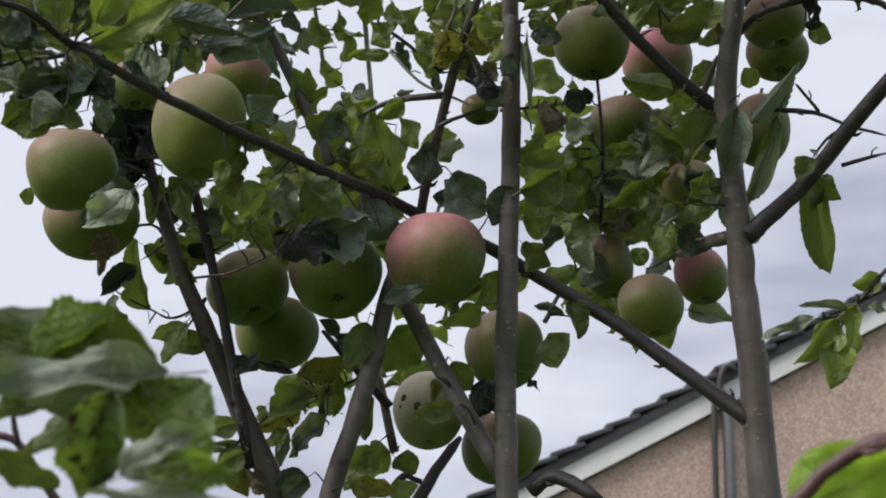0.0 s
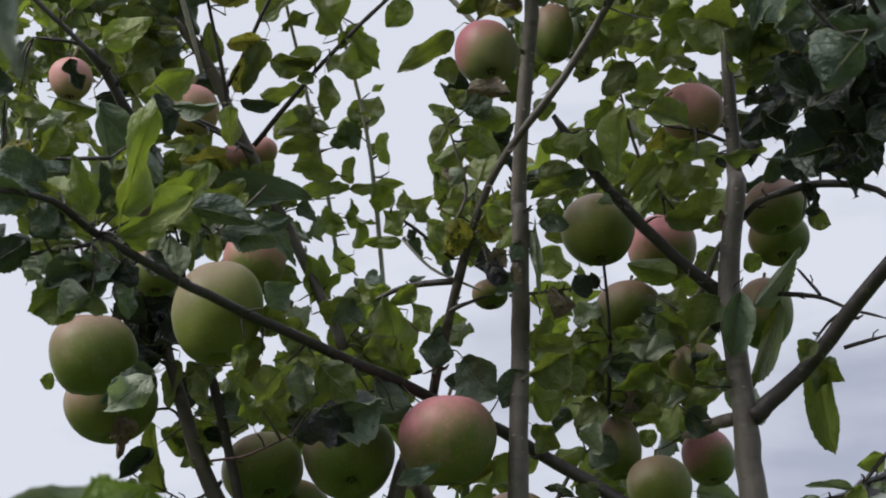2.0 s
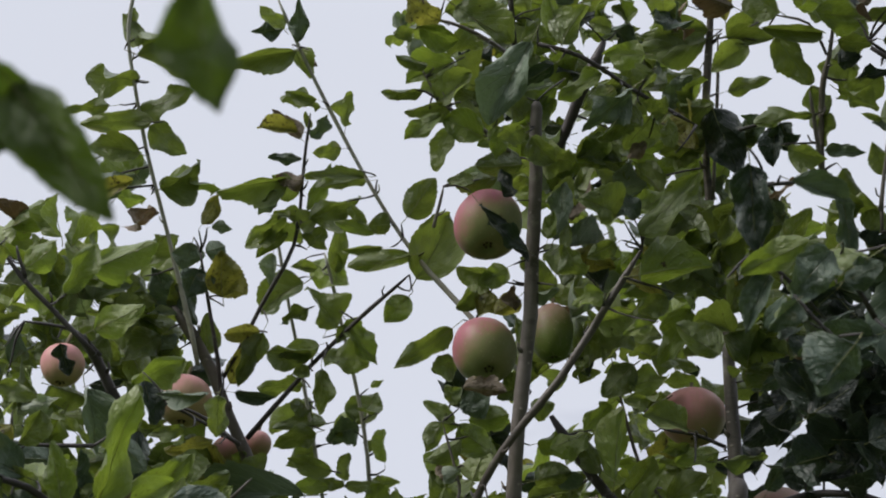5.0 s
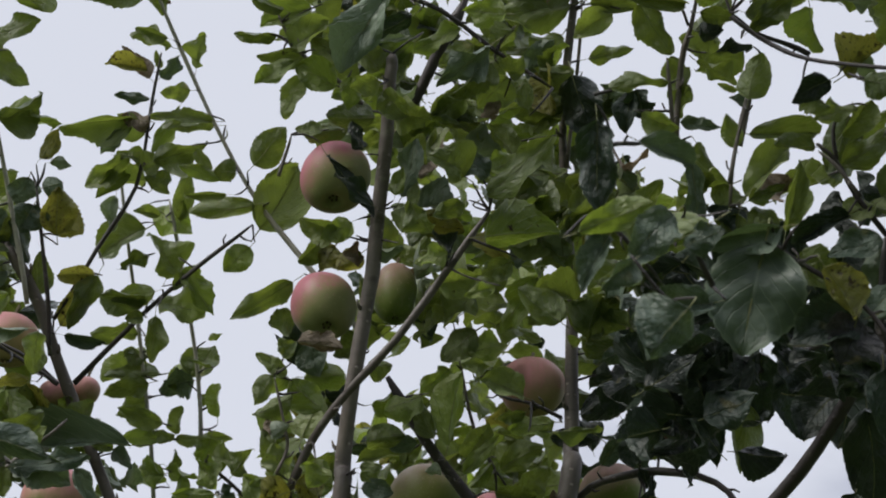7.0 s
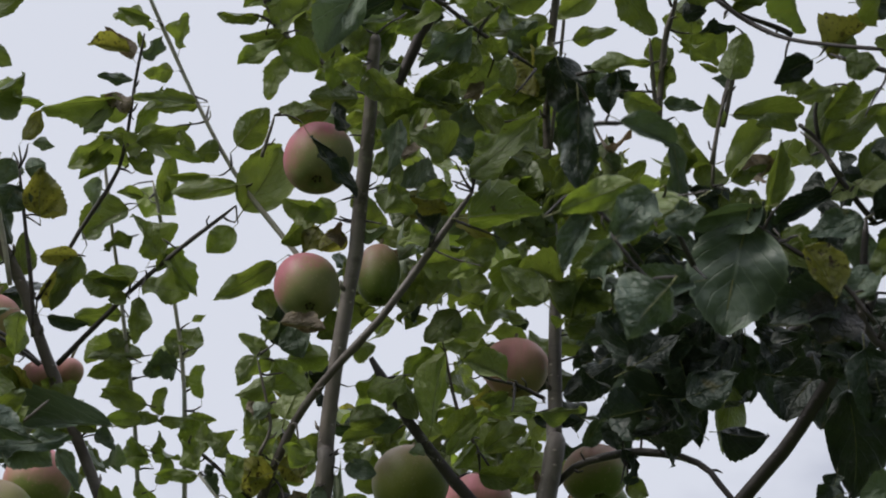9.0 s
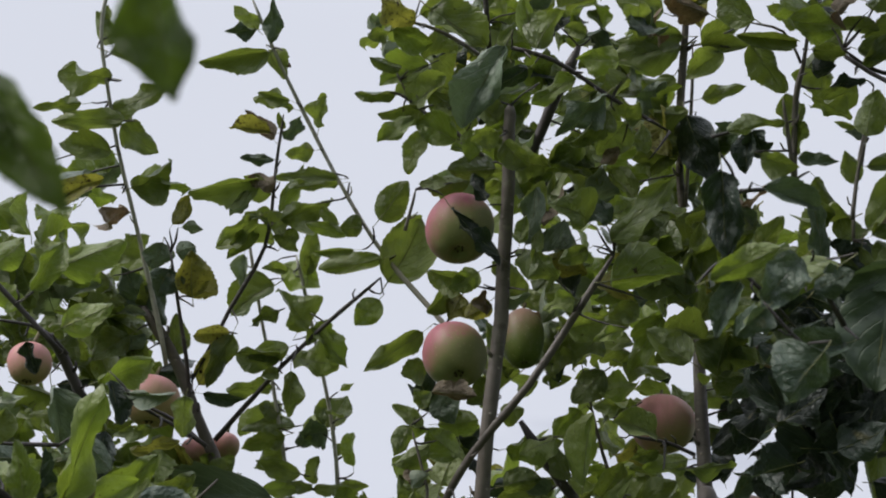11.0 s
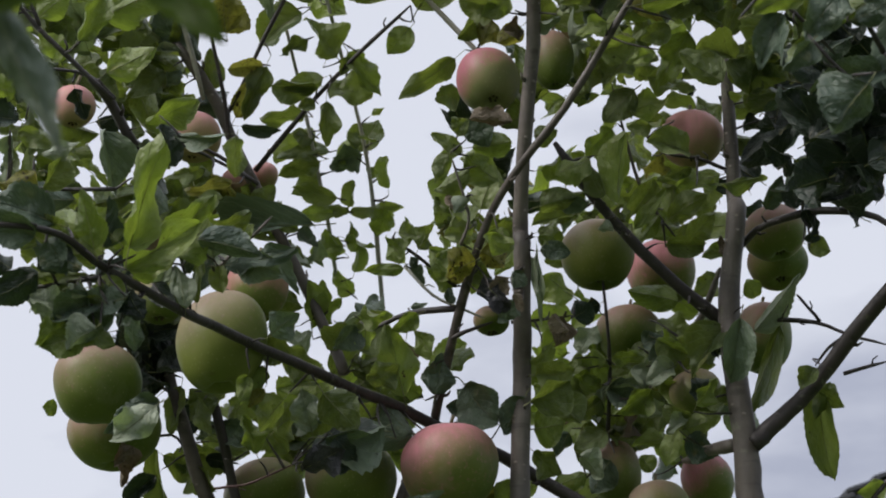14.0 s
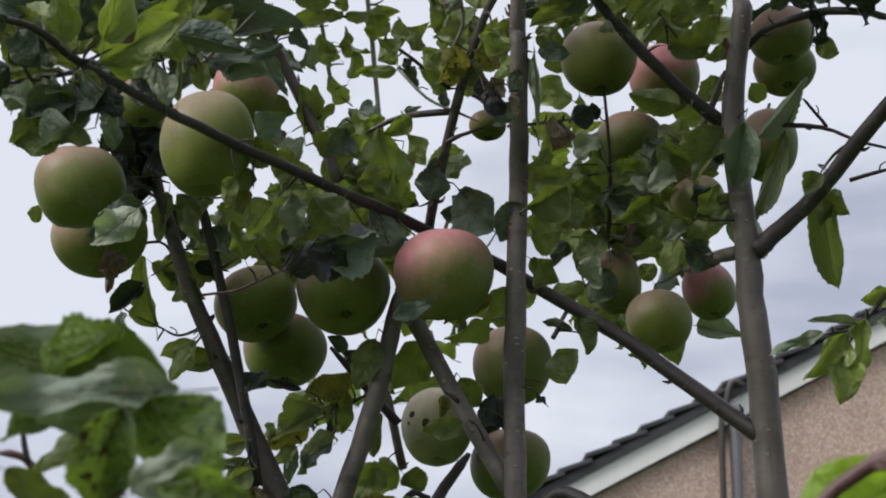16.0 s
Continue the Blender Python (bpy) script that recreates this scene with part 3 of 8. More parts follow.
def peck_holes(fruit, holes):
    """Dark ragged pits in the skin, each by the direction in which it faces and its radius."""
    back = fruit.matrix_basis.to_3x3().inverted()
    skin = next(c for c in fruit.children if c.name.startswith("skin"))
    for x, y, z, r in holes:
        out = (back @ Vector((x, y, z))).normalized()
        spot = max((v.co for v in skin.data.vertices), key=lambda q: q.normalized().dot(out))
        bm = bmesh.new()
        bmesh.ops.create_uvsphere(bm, u_segments=12, v_segments=8, radius=r)
        turn = out.to_track_quat("Z", "Y").to_matrix()
        for v in bm.verts:
            v.co *= 1 + 0.22 * noise.noise(v.co * 300)
            v.co.z *= 0.28
            v.co = turn @ v.co + spot - out * r * 0.1
        part("peck_hole", bm, CALYX, fruit, "dark dried peck hole")


# ---- ground and house ----
GRASS = plain_material("lawn_grass", (0.045, 0.075, 0.018), (0.08, 0.11, 0.03), 60, 0.9, 0.8, 0.02)
bm = bmesh.new()
bmesh.ops.create_grid(bm, x_segments=40, y_segments=40, size=600)
for v in bm.verts:
    v.co.z = 0.0 if v.co.length < 30 else random.uniform(-0.3, 0.1)
ground = tagged(new("ground", mesh_of(bm, "ground", GRASS)), "rough green lawn under the trees", "ground", kind="structure")

DASH = pebbledash_material()
BOARD = plain_material("white_bargeboard_paint", (0.78, 0.77, 0.76), (0.70, 0.69, 0.68), 40, 0.5, 0.1)
TILE = plain_material("dark_roof_tile", (0.030, 0.032, 0.038), (0.055, 0.056, 0.062), 60, 0.75, 0.4)
CONDUIT = plain_material("black_conduit", (0.035, 0.030, 0.030), (0.05, 0.045, 0.042), 60, 0.5, 0.1)
PIPE = plain_material("grey_plastic_pipe", (0.16, 0.16, 0.175), (0.22, 0.22, 0.235), 60, 0.45, 0.05)
house = tagged(new("house"), "pebbledashed house gable with white bargeboard and dark tiled roof", "house")
HX0, HX1, HY0, HY1 = -1.00, 15.0, 18.0, 27.0
SLOPE, EAVE = 0.514, 2.700
APEX = (HX0 + HX1) / 2


def roof_z(x):
    return EAVE + SLOPE * (x - HX0 if x < APEX else HX1 - x)


house.location = (APEX, HY0, 0)


def at_house(bm):
    bmesh.ops.translate(bm, verts=bm.verts, vec=(-APEX, -HY0, 0))
    return bm


bm = bmesh.new()
ring = [(HX0 + 0.25, 0), (HX1 - 0.25, 0), (HX1 - 0.25, roof_z(HX1 - 0.25)), (APEX, roof_z(APEX)), (HX0 + 0.25, roof_z(HX0 + 0.25))]
front = [bm.verts.new((x, HY0, z)) for x, z in ring]
back = [bm.verts.new((x, HY1, z)) for x, z in ring]
bm.faces.new(front)
bm.faces.new(back[::-1])
for i in range(5):
    bm.faces.new((front[i], back[i], back[(i + 1) % 5], front[(i + 1) % 5]))
bmesh.ops.recalc_face_normals(bm, faces=bm.faces)
part("wall", at_house(bm), DASH, house, "pinkish brown pebbledash", smooth=False)
for sgn in (1, -1):
    xa, xb = (HX0 - 0.1, APEX) if sgn > 0 else (HX1 + 0.1, APEX)

    def sloping(y0, y1, low, top):
        b = bmesh.new()
        vs = [b.verts.new((x, y, roof_z(x) + dz)) for x in (xa, xb) for y in (y0, y1) for dz in (low, top)]
        for q in ((0, 1, 3, 2), (4, 6, 7, 5), (0, 4, 5, 1), (2, 3, 7, 6), (0, 2, 6, 4), (1, 5, 7, 3)):
            b.faces.new([vs[i] for i in q])
        bmesh.ops.recalc_face_normals(b, faces=b.faces)
        return at_house(b)

    part("bargeboard", sloping(HY0 - 0.10, HY0 - 0.06, -0.215, 0.0), BOARD, house, "white painted bargeboard", smooth=False)
    part("bargeboard_trim", sloping(HY0 - 0.06, HY0 + 0.02, -0.235, -0.215), TILE, house, smooth=False)
    roof = part("roof", sloping(HY0 - 0.14, HY1, 0.004, 0.10), TILE, house, "dark grey tiled roof", smooth=False)
    # courses of tiles, each lapping the one below
    GAUGE = 0.272
    n = int(abs(APEX - HX0) / GAUGE) + 1
    bm = bmesh.new()
    box(bm, 0, 0.36, 0, 0.33, 0.0, 0.05)
    bmesh.ops.bevel(bm, geom=bm.edges[:], offset=0.01, segments=1, affect="EDGES")
    bmesh.ops.rotate(bm, verts=bm.verts, cent=(0, 0, 0), matrix=Matrix.Rotation(-math.atan(SLOPE) + 0.16, 3, "Y"))
    tile_mesh = mesh_of(bm, "roof_tile", TILE, False)
    for i in range(n):
        for j in range(6 if sgn > 0 else 1):
            tile = new("roof_tile", tile_mesh)
            tile.parent = roof
            x = HX0 - 0.12 + GAUGE * i
            m = Matrix.Translation((x - APEX, -0.17 + 0.335 * j + 0.012 * math.sin(i * 7.0), roof_z(x) + 0.155 + 0.008 * math.sin(i * 3.7)))
            tile.matrix_basis = m if sgn > 0 else Matrix.Rotation(math.pi, 4, "Z") @ Matrix.Translation((0, -0.05, 0)) @ m
PX, PZ = 2.785, 4.524
bm = bmesh.new()
tube(bm, [Vector((PX, HY0 - 0.16, PZ + 0.05)), Vector((PX + 0.01, HY0 - 0.12, PZ - 0.2)), Vector((PX + 0.012, HY0 - 0.09, PZ - 0.5)), Vector((PX + 0.012, HY0 - 0.09, 0.0))], 0.058, 0.058, 14)
part("downpipe", at_house(bm), PIPE, house, "grey plastic downpipe")
bm = bmesh.new()
tube(bm, spline([(PX + 0.10, HY0 - 0.20, PZ + 0.24), (PX - 0.02, HY0 - 0.22, PZ + 0.26), (PX - 0.085, HY0 - 0.2, PZ + 0.0), (PX - 0.135, HY0 - 0.16, PZ - 0.5), (PX - 0.15, HY0 - 0.14, 0.0)], 8), 0.033, 0.033, 10)
part("cable_conduit", at_house(bm), CONDUIT, house, "black cable conduit looped over the roof edge")


# ---- the trees, their fruit and leaves ----
apple_tree_e = tree(0.30, 1.68, "apple tree with stout grey stem and long dark branch")
apple_tree_a = tree(0.15, 1.62, "young apple tree with grey-brown bark and speckled green leaves")
apple_tree_b = tree(-1.05, 0.5, "apple tree branch overhead with large drooping green leaves")
apple_tree_c = tree(0.95, 0.95, "apple tree with big dark wrinkled leaves in shade")
apple_tree_d = tree(-0.35, 0.75, "low leafy shrub with large spotted leaves and a dark stem", "shrub", "leafy_shrub")
b0 = limb(apple_tree_a, "leader", [(0.048, 1.522, 1.552), (0.053, 1.539, 1.719), (0.054, 1.545, 1.855), (0.058, 1.526, 2.000), (0.059, 1.487, 2.109), (0.058, 1.484, 2.142), (0.070, 1.412, 2.307), (0.070, 1.346, 2.414), (0.071, 1.328, 2.442)], 0.0103, 0.0048, 0)
b1 = limb(apple_tree_e, "leader", [(0.286, 1.554, 1.551), (0.273, 1.567, 1.722), (0.266, 1.568, 1.860), (0.259, 1.566, 1.962), (0.251, 1.557, 2.068), (0.261, 1.542, 2.164), (0.262, 1.553, 2.191), (0.256, 1.518, 2.316)], 0.0159, 0.0055, 0)
b2 = limb(apple_tree_e, "branch", [(0.270, 1.567, 1.783), (0.256, 1.570, 1.797), (0.231, 1.580, 1.818), (0.159, 1.599, 1.876), (0.109, 1.606, 1.911), (0.043, 1.591, 1.946), (-0.031, 1.544, 1.970), (-0.103, 1.435, 1.976), (-0.164, 1.324, 1.975), (-0.204, 1.224, 1.970), (-0.245, 1.150, 1.975), (-0.269, 1.108, 1.984), (-0.300, 1.079, 1.981), (-0.340, 1.050, 1.968)], 0.0082, 0.0014, 1)
b3 = limb(apple_tree_a, "branch", [(-0.020, 1.568, 1.970), (-0.008, 1.521, 2.019), (0.010, 1.469, 2.076), (0.032, 1.427, 2.123), (0.065, 1.394, 2.168), (0.102, 1.370, 2.213), (0.159, 1.329, 2.297)], 0.0045, 0.0028, 4)
b4 = limb(apple_tree_e, "branch", [(0.255, 1.570, 2.061), (0.204, 1.552, 2.100), (0.143, 1.527, 2.156), (0.091, 1.492, 2.216)], 0.0064, 0.0043, 1)
b5 = limb(apple_tree_e, "branch", [(0.266, 1.562, 1.950), (0.284, 1.563, 1.966), (0.322, 1.550, 2.000), (0.384, 1.493, 2.074), (0.439, 1.436, 2.134), (0.475, 1.378, 2.196), (0.495, 1.339, 2.241)], 0.0085, 0.0049, 1)
b6 = limb(apple_tree_e, "branch", [(0.266, 1.561, 2.139), (0.289, 1.542, 2.155), (0.334, 1.519, 2.160), (0.383, 1.503, 2.146), (0.409, 1.496, 2.114), (0.453, 1.490, 2.062)], 0.0035, 0.0026, 1)
b7 = limb(apple_tree_a, "branch", [(-0.140, 1.605, 1.718), (-0.175, 1.592, 1.795), (-0.204, 1.576, 1.862), (-0.224, 1.564, 1.910), (-0.246, 1.545, 1.971), (-0.258, 1.542, 2.011), (-0.263, 1.536, 2.061)], 0.0107, 0.0035, 4)
b8 = limb(apple_tree_a, "branch", [(-0.167, 1.579, 1.749), (-0.185, 1.560, 1.854), (-0.202, 1.541, 1.930), (-0.216, 1.523, 1.991)], 0.0051, 0.0038, 1)
b9 = limb(apple_tree_a, "branch", [(-0.116, 1.575, 1.597), (-0.095, 1.587, 1.730), (-0.066, 1.584, 1.828), (-0.049, 1.582, 1.894), (-0.040, 1.594, 1.932)], 0.0096, 0.0069, 0)
b10 = limb(apple_tree_a, "branch", [(0.050, 1.548, 1.740), (0.008, 1.587, 1.819), (-0.031, 1.603, 1.896), (-0.048, 1.615, 1.932)], 0.0083, 0.0070, 0)
b11 = limb(apple_tree_a, "twig", [(-0.046, 1.734, 1.784), (-0.056, 1.725, 1.837), (-0.067, 1.719, 1.869)], 0.0046, 0.0032, 0)
b12 = limb(apple_tree_a, "twig", [(-0.048, 1.658, 1.815), (-0.074, 1.653, 1.843), (-0.110, 1.643, 1.883)], 0.0040, 0.0031, 1)
b13 = limb(apple_tree_a, "branch", [(-0.027, 1.651, 1.722), (-0.007, 1.657, 1.759), (0.016, 1.663, 1.788)], 0.0057, 0.0044, 1)
b14 = limb(apple_tree_a, "twig", [(-0.020, 1.648, 1.746), (-0.035, 1.637, 1.750), (-0.047, 1.629, 1.735)], 0.0026, 0.0022, 1)
b15 = limb(apple_tree_a, "branch", [(0.073, 1.518, 1.723), (0.093, 1.506, 1.733), (0.130, 1.486, 1.710)], 0.0069, 0.0056, 1)
b16 = limb(apple_tree_a, "twig", [(0.002, 1.488, 2.056), (-0.041, 1.497, 2.054), (-0.075, 1.500, 2.040)], 0.0029, 0.0019, 1)
b17 = limb(apple_tree_a, "twig", [(-0.004, 1.495, 2.030), (0.008, 1.493, 2.036), (0.032, 1.500, 2.047)], 0.0021, 0.0015, 1)
b18 = limb(apple_tree_e, "twig", [(0.202, 1.654, 2.050), (0.232, 1.630, 2.082), (0.250, 1.580, 2.125)], 0.0041, 0.0031, 0)
b19 = limb(apple_tree_e, "twig", [(0.294, 1.609, 2.083), (0.337, 1.592, 2.075), (0.365, 1.580, 2.059), (0.396, 1.567, 2.045)], 0.0020, 0.0013, 1)
b20 = limb(apple_tree_e, "twig", [(0.342, 1.591, 2.075), (0.330, 1.589, 2.090), (0.321, 1.587, 2.101)], 0.0018, 0.0011, 1)
b21 = limb(apple_tree_e, "twig", [(0.365, 1.580, 2.059), (0.348, 1.587, 2.049), (0.335, 1.595, 2.033)], 0.0018, 0.0011, 1)
b22 = limb(apple_tree_e, "twig", [(0.358, 1.583, 2.022), (0.396, 1.571, 2.030)], 0.0020, 0.0016, 1)
b23 = limb(apple_tree_e, "branch", [(0.252, 1.570, 1.952), (0.233, 1.613, 1.957), (0.216, 1.657, 1.958)], 0.0056, 0.0046, 0)
b24 = limb(apple_tree_e, "twig", [(0.151, 1.715, 2.001), (0.154, 1.686, 2.066), (0.144, 1.647, 2.152)], 0.0024, 0.0014, 1)
b25 = limb(apple_tree_a, "twig", [(0.093, 1.642, 1.891), (0.105, 1.657, 1.915), (0.125, 1.669, 1.945)], 0.0022, 0.0018, 1)
b26 = limb(apple_tree_a, "branch", [(-0.106, 1.657, 2.045), (-0.130, 1.658, 2.101), (-0.170, 1.646, 2.179), (-0.199, 1.640, 2.237), (-0.234, 1.602, 2.308), (-0.270, 1.570, 2.357)], 0.0059, 0.0052, 0)
b27 = limb(apple_tree_a, "twig", [(-0.195, 1.625, 2.244), (-0.146, 1.587, 2.289), (-0.091, 1.546, 2.333), (-0.041, 1.517, 2.369)], 0.0028, 0.0016, 1)
b28 = limb(apple_tree_a, "twig", [(-0.222, 1.615, 2.303), (-0.188, 1.590, 2.369), (-0.157, 1.564, 2.425), (-0.150, 1.528, 2.493), (-0.144, 1.501, 2.538)], 0.0021, 0.0014, 1)
b29 = limb(apple_tree_a, "twig", [(-0.215, 1.586, 2.252), (-0.224, 1.555, 2.313), (-0.240, 1.512, 2.386)], 0.0021, 0.0016, 1)
b30 = limb(apple_tree_a, "twig", [(-0.125, 1.846, 2.202), (-0.149, 1.790, 2.332), (-0.178, 1.725, 2.454), (-0.193, 1.684, 2.522)], 0.0023, 0.0015, 2)
b31 = limb(apple_tree_a, "twig", [(-0.071, 1.872, 2.133), (-0.082, 1.830, 2.249), (-0.094, 1.789, 2.338), (-0.123, 1.737, 2.441), (-0.139, 1.706, 2.494)], 0.0026, 0.0018, 2)
b32 = limb(apple_tree_a, "twig", [(0.065, 1.516, 2.267), (0.007, 1.517, 2.338), (-0.048, 1.505, 2.402), (-0.101, 1.471, 2.479), (-0.142, 1.427, 2.542), (-0.172, 1.388, 2.595)], 0.0024, 0.0016, 2)
b33 = limb(apple_tree_a, "twig", [(-0.244, 1.589, 2.304), (-0.273, 1.535, 2.406), (-0.298, 1.485, 2.486), (-0.315, 1.429, 2.568), (-0.308, 1.393, 2.621)], 0.0023, 0.0016, 2)
b34 = limb(apple_tree_a, "branch", [(-0.267, 1.355, 2.155), (-0.286, 1.336, 2.187), (-0.302, 1.303, 2.198)], 0.0046, 0.0029, 1)
b35 = limb(apple_tree_a, "twig", [(-0.275, 1.300, 2.173), (-0.290, 1.290, 2.185), (-0.305, 1.284, 2.190), (-0.331, 1.268, 2.186)], 0.0017, 0.0013, 1)
b36 = limb(apple_tree_a, "twig", [(-0.186, 1.471, 2.175), (-0.210, 1.461, 2.190), (-0.239, 1.450, 2.201)], 0.0019, 0.0013, 1)
b37 = limb(apple_tree_a, "twig", [(-0.000, 1.490, 2.077), (-0.033, 1.480, 2.102), (-0.055, 1.474, 2.116)], 0.0017, 0.0013, 1)
b38 = limb(apple_tree_a, "twig", [(-0.017, 1.390, 2.348), (-0.013, 1.381, 2.363), (-0.009, 1.371, 2.379)], 0.0017, 0.0011, 0)
b39 = limb(apple_tree_a, "branch", [(0.074, 1.408, 2.434), (0.095, 1.419, 2.453), (0.114, 1.392, 2.493), (0.134, 1.365, 2.534)], 0.0051, 0.0048, 1)
b40 = limb(apple_tree_a, "twig", [(0.068, 1.255, 2.451), (0.106, 1.259, 2.441), (0.154, 1.273, 2.415), (0.202, 1.281, 2.390)], 0.0020, 0.0016, 1)
b41 = limb(apple_tree_a, "twig", [(0.053, 1.388, 2.542), (0.046, 1.347, 2.600)], 0.0026, 0.0022, 1)
b42 = limb(apple_tree_a, "twig", [(0.263, 1.564, 2.313), (0.256, 1.537, 2.370), (0.245, 1.515, 2.439), (0.239, 1.464, 2.526), (0.243, 1.404, 2.633), (0.241, 1.371, 2.675)], 0.0059, 0.0021, 0)
b43 = limb(apple_tree_a, "twig", [(0.244, 1.482, 2.437), (0.245, 1.430, 2.523), (0.244, 1.401, 2.566)], 0.0020, 0.0011, 0)
b44 = limb(apple_tree_c, "branch", [(0.653, 1.502, 2.257), (0.548, 1.499, 2.279), (0.493, 1.491, 2.287), (0.441, 1.496, 2.262), (0.379, 1.499, 2.242)], 0.0046, 0.0022, 1)
b45 = limb(apple_tree_c, "twig", [(0.369, 0.983, 2.031), (0.348, 0.979, 2.056), (0.323, 0.962, 2.060)], 0.0015, 0.0010, 1)
b46 = limb(apple_tree_c, "twig", [(0.213, 0.877, 1.990), (0.202, 0.874, 2.000), (0.190, 0.869, 2.013)], 0.0013, 0.0008, 1)
b47 = limb(apple_tree_c, "twig", [(0.251, 0.943, 2.038), (0.226, 0.915, 2.062)], 0.0017, 0.0008, 1)
b48 = limb(apple_tree_c, "twig", [(0.308, 1.125, 2.218), (0.311, 1.108, 2.247), (0.317, 1.090, 2.274)], 0.0017, 0.0010, 0)
b49 = limb(apple_tree_c, "twig", [(0.394, 1.100, 2.202), (0.376, 1.094, 2.222), (0.364, 1.094, 2.232)], 0.0015, 0.0010, 0)
b50 = limb(apple_tree_c, "twig", [(0.276, 1.161, 2.272), (0.271, 1.146, 2.300), (0.266, 1.131, 2.325)], 0.0018, 0.0013, 0)
b51 = limb(apple_tree_c, "branch", [(0.402, 0.976, 2.202), (0.379, 0.979, 2.211), (0.352, 0.983, 2.221)], 0.0022, 0.0013, 1)
b52 = limb(apple_tree_c, "twig", [(0.316, 1.157, 2.219), (0.316, 1.139, 2.252), (0.320, 1.118, 2.286), (0.330, 1.098, 2.313)], 0.0014, 0.0011, 0)
b53 = limb(apple_tree_c, "twig", [(0.184, 0.945, 2.123), (0.195, 0.941, 2.126), (0.212, 0.946, 2.131)], 0.0015, 0.0012, 1)
b54 = limb(apple_tree_c, "twig", [(0.184, 0.930, 2.073), (0.204, 0.936, 2.054), (0.226, 0.960, 2.045)], 0.0013, 0.0010, 1)
b55 = limb(apple_tree_c, "twig", [(0.298, 1.066, 2.319), (0.325, 1.069, 2.302), (0.347, 1.053, 2.280), (0.379, 1.029, 2.261), (0.400, 1.015, 2.251)], 0.0017, 0.0013, 1)
b56 = limb(apple_tree_b, "twig", [(-0.253, 0.574, 1.962), (-0.223, 0.620, 1.970), (-0.195, 0.646, 1.981)], 0.0016, 0.0008, 0)
b57 = limb(apple_tree_d, "twig", [(-0.163, 0.779, 1.634), (-0.173, 0.775, 1.648), (-0.181, 0.772, 1.659), (-0.191, 0.769, 1.661)], 0.0021, 0.0015, 3)
b58 = limb(apple_tree_d, "twig", [(-0.179, 0.772, 1.657), (-0.181, 0.770, 1.668), (-0.181, 0.768, 1.680)], 0.0013, 0.0008, 1)
b59 = limb(apple_tree_d, "cane", [(0.113, 0.606, 1.613), (0.124, 0.603, 1.624), (0.136, 0.599, 1.632), (0.150, 0.595, 1.635)], 0.0028, 0.0025, 3)
b60 = limb(apple_tree_a, "trunk", [(0.150, 1.620, -0.050), (0.130, 1.560, 0.450), (0.100, 1.520, 0.950), (0.056, 1.457, 1.550)], 0.0550, 0.0200, 0)
b61 = limb(apple_tree_a, "limb", [(0.130, 1.560, 0.450), (0.000, 1.550, 1.000), (-0.110, 1.550, 1.600)], 0.0240, 0.0120, 0)
b62 = limb(apple_tree_a, "limb", [(0.100, 1.550, 0.600), (-0.030, 1.570, 1.200), (-0.140, 1.580, 1.700)], 0.0220, 0.0120, 0)
b63 = limb(apple_tree_e, "trunk", [(0.320, 1.680, -0.050), (0.330, 1.620, 0.600), (0.300, 1.530, 1.530)], 0.0600, 0.0195, 0)
b64 = limb(apple_tree_c, "trunk", [(0.950, 0.950, -0.050), (0.900, 1.000, 1.000), (0.757, 1.068, 1.785), (0.466, 1.021, 2.011)], 0.0500, 0.0060, 1)
b65 = limb(apple_tree_b, "trunk", [(-1.050, 0.500, -0.050), (-1.020, 0.520, 1.000), (-0.824, 0.568, 1.711), (-0.247, 0.582, 1.955)], 0.0500, 0.0030, 0)
b66 = limb(apple_tree_b, "limb", [(-0.950, 0.530, 1.400), (-1.001, 0.514, 1.892), (-0.942, 0.478, 2.448)], 0.0200, 0.0060, 0)
b67 = limb(apple_tree_d, "stem", [(-0.350, 0.750, -0.020), (-0.250, 0.780, 0.800), (-0.168, 0.774, 1.600)], 0.0080, 0.0030, 3)
b68 = limb(apple_tree_d, "stem", [(0.300, 0.700, -0.020), (0.220, 0.620, 0.900), (0.114, 0.596, 1.600)], 0.0060, 0.0033, 3)
b69 = limb(apple_tree_e, "twig", [(0.395, 1.453, 1.922), (0.362, 1.460, 1.896), (0.349, 1.463, 1.882), (0.330, 1.468, 1.863), (0.303, 1.469, 1.857)], 0.0022, 0.0012, 1)
b70 = limb(apple_tree_e, "twig", [(0.339, 1.466, 1.871), (0.330, 1.469, 1.860), (0.320, 1.474, 1.839)], 0.0012, 0.0008, 1)
b71 = limb(apple_tree_a, "twig", [(-0.219, 1.561, 1.919), (-0.239, 1.555, 1.943), (-0.255, 1.552, 1.959), (-0.286, 1.554, 1.951)], 0.0016, 0.0010, 1)
b72 = limb(apple_tree_a, "twig", [(-0.207, 1.568, 1.897), (-0.224, 1.571, 1.884), (-0.239, 1.572, 1.880), (-0.251, 1.571, 1.885)], 0.0014, 0.0009, 1)
b73 = limb(apple_tree_a, "twig", [(-0.207, 1.568, 1.896), (-0.220, 1.572, 1.877), (-0.228, 1.575, 1.867)], 0.0011, 0.0008, 1)
b74 = limb(apple_tree_e, "twig", [(-0.250, 1.151, 1.970), (-0.271, 1.152, 1.967), (-0.294, 1.153, 1.964), (-0.309, 1.153, 1.962)], 0.0017, 0.0012, 1)
b75 = limb(apple_tree_a, "twig", [(-0.186, 1.257, 2.007), (-0.171, 1.253, 2.023), (-0.153, 1.249, 2.039), (-0.141, 1.246, 2.051)], 0.0015, 0.0010, 0)
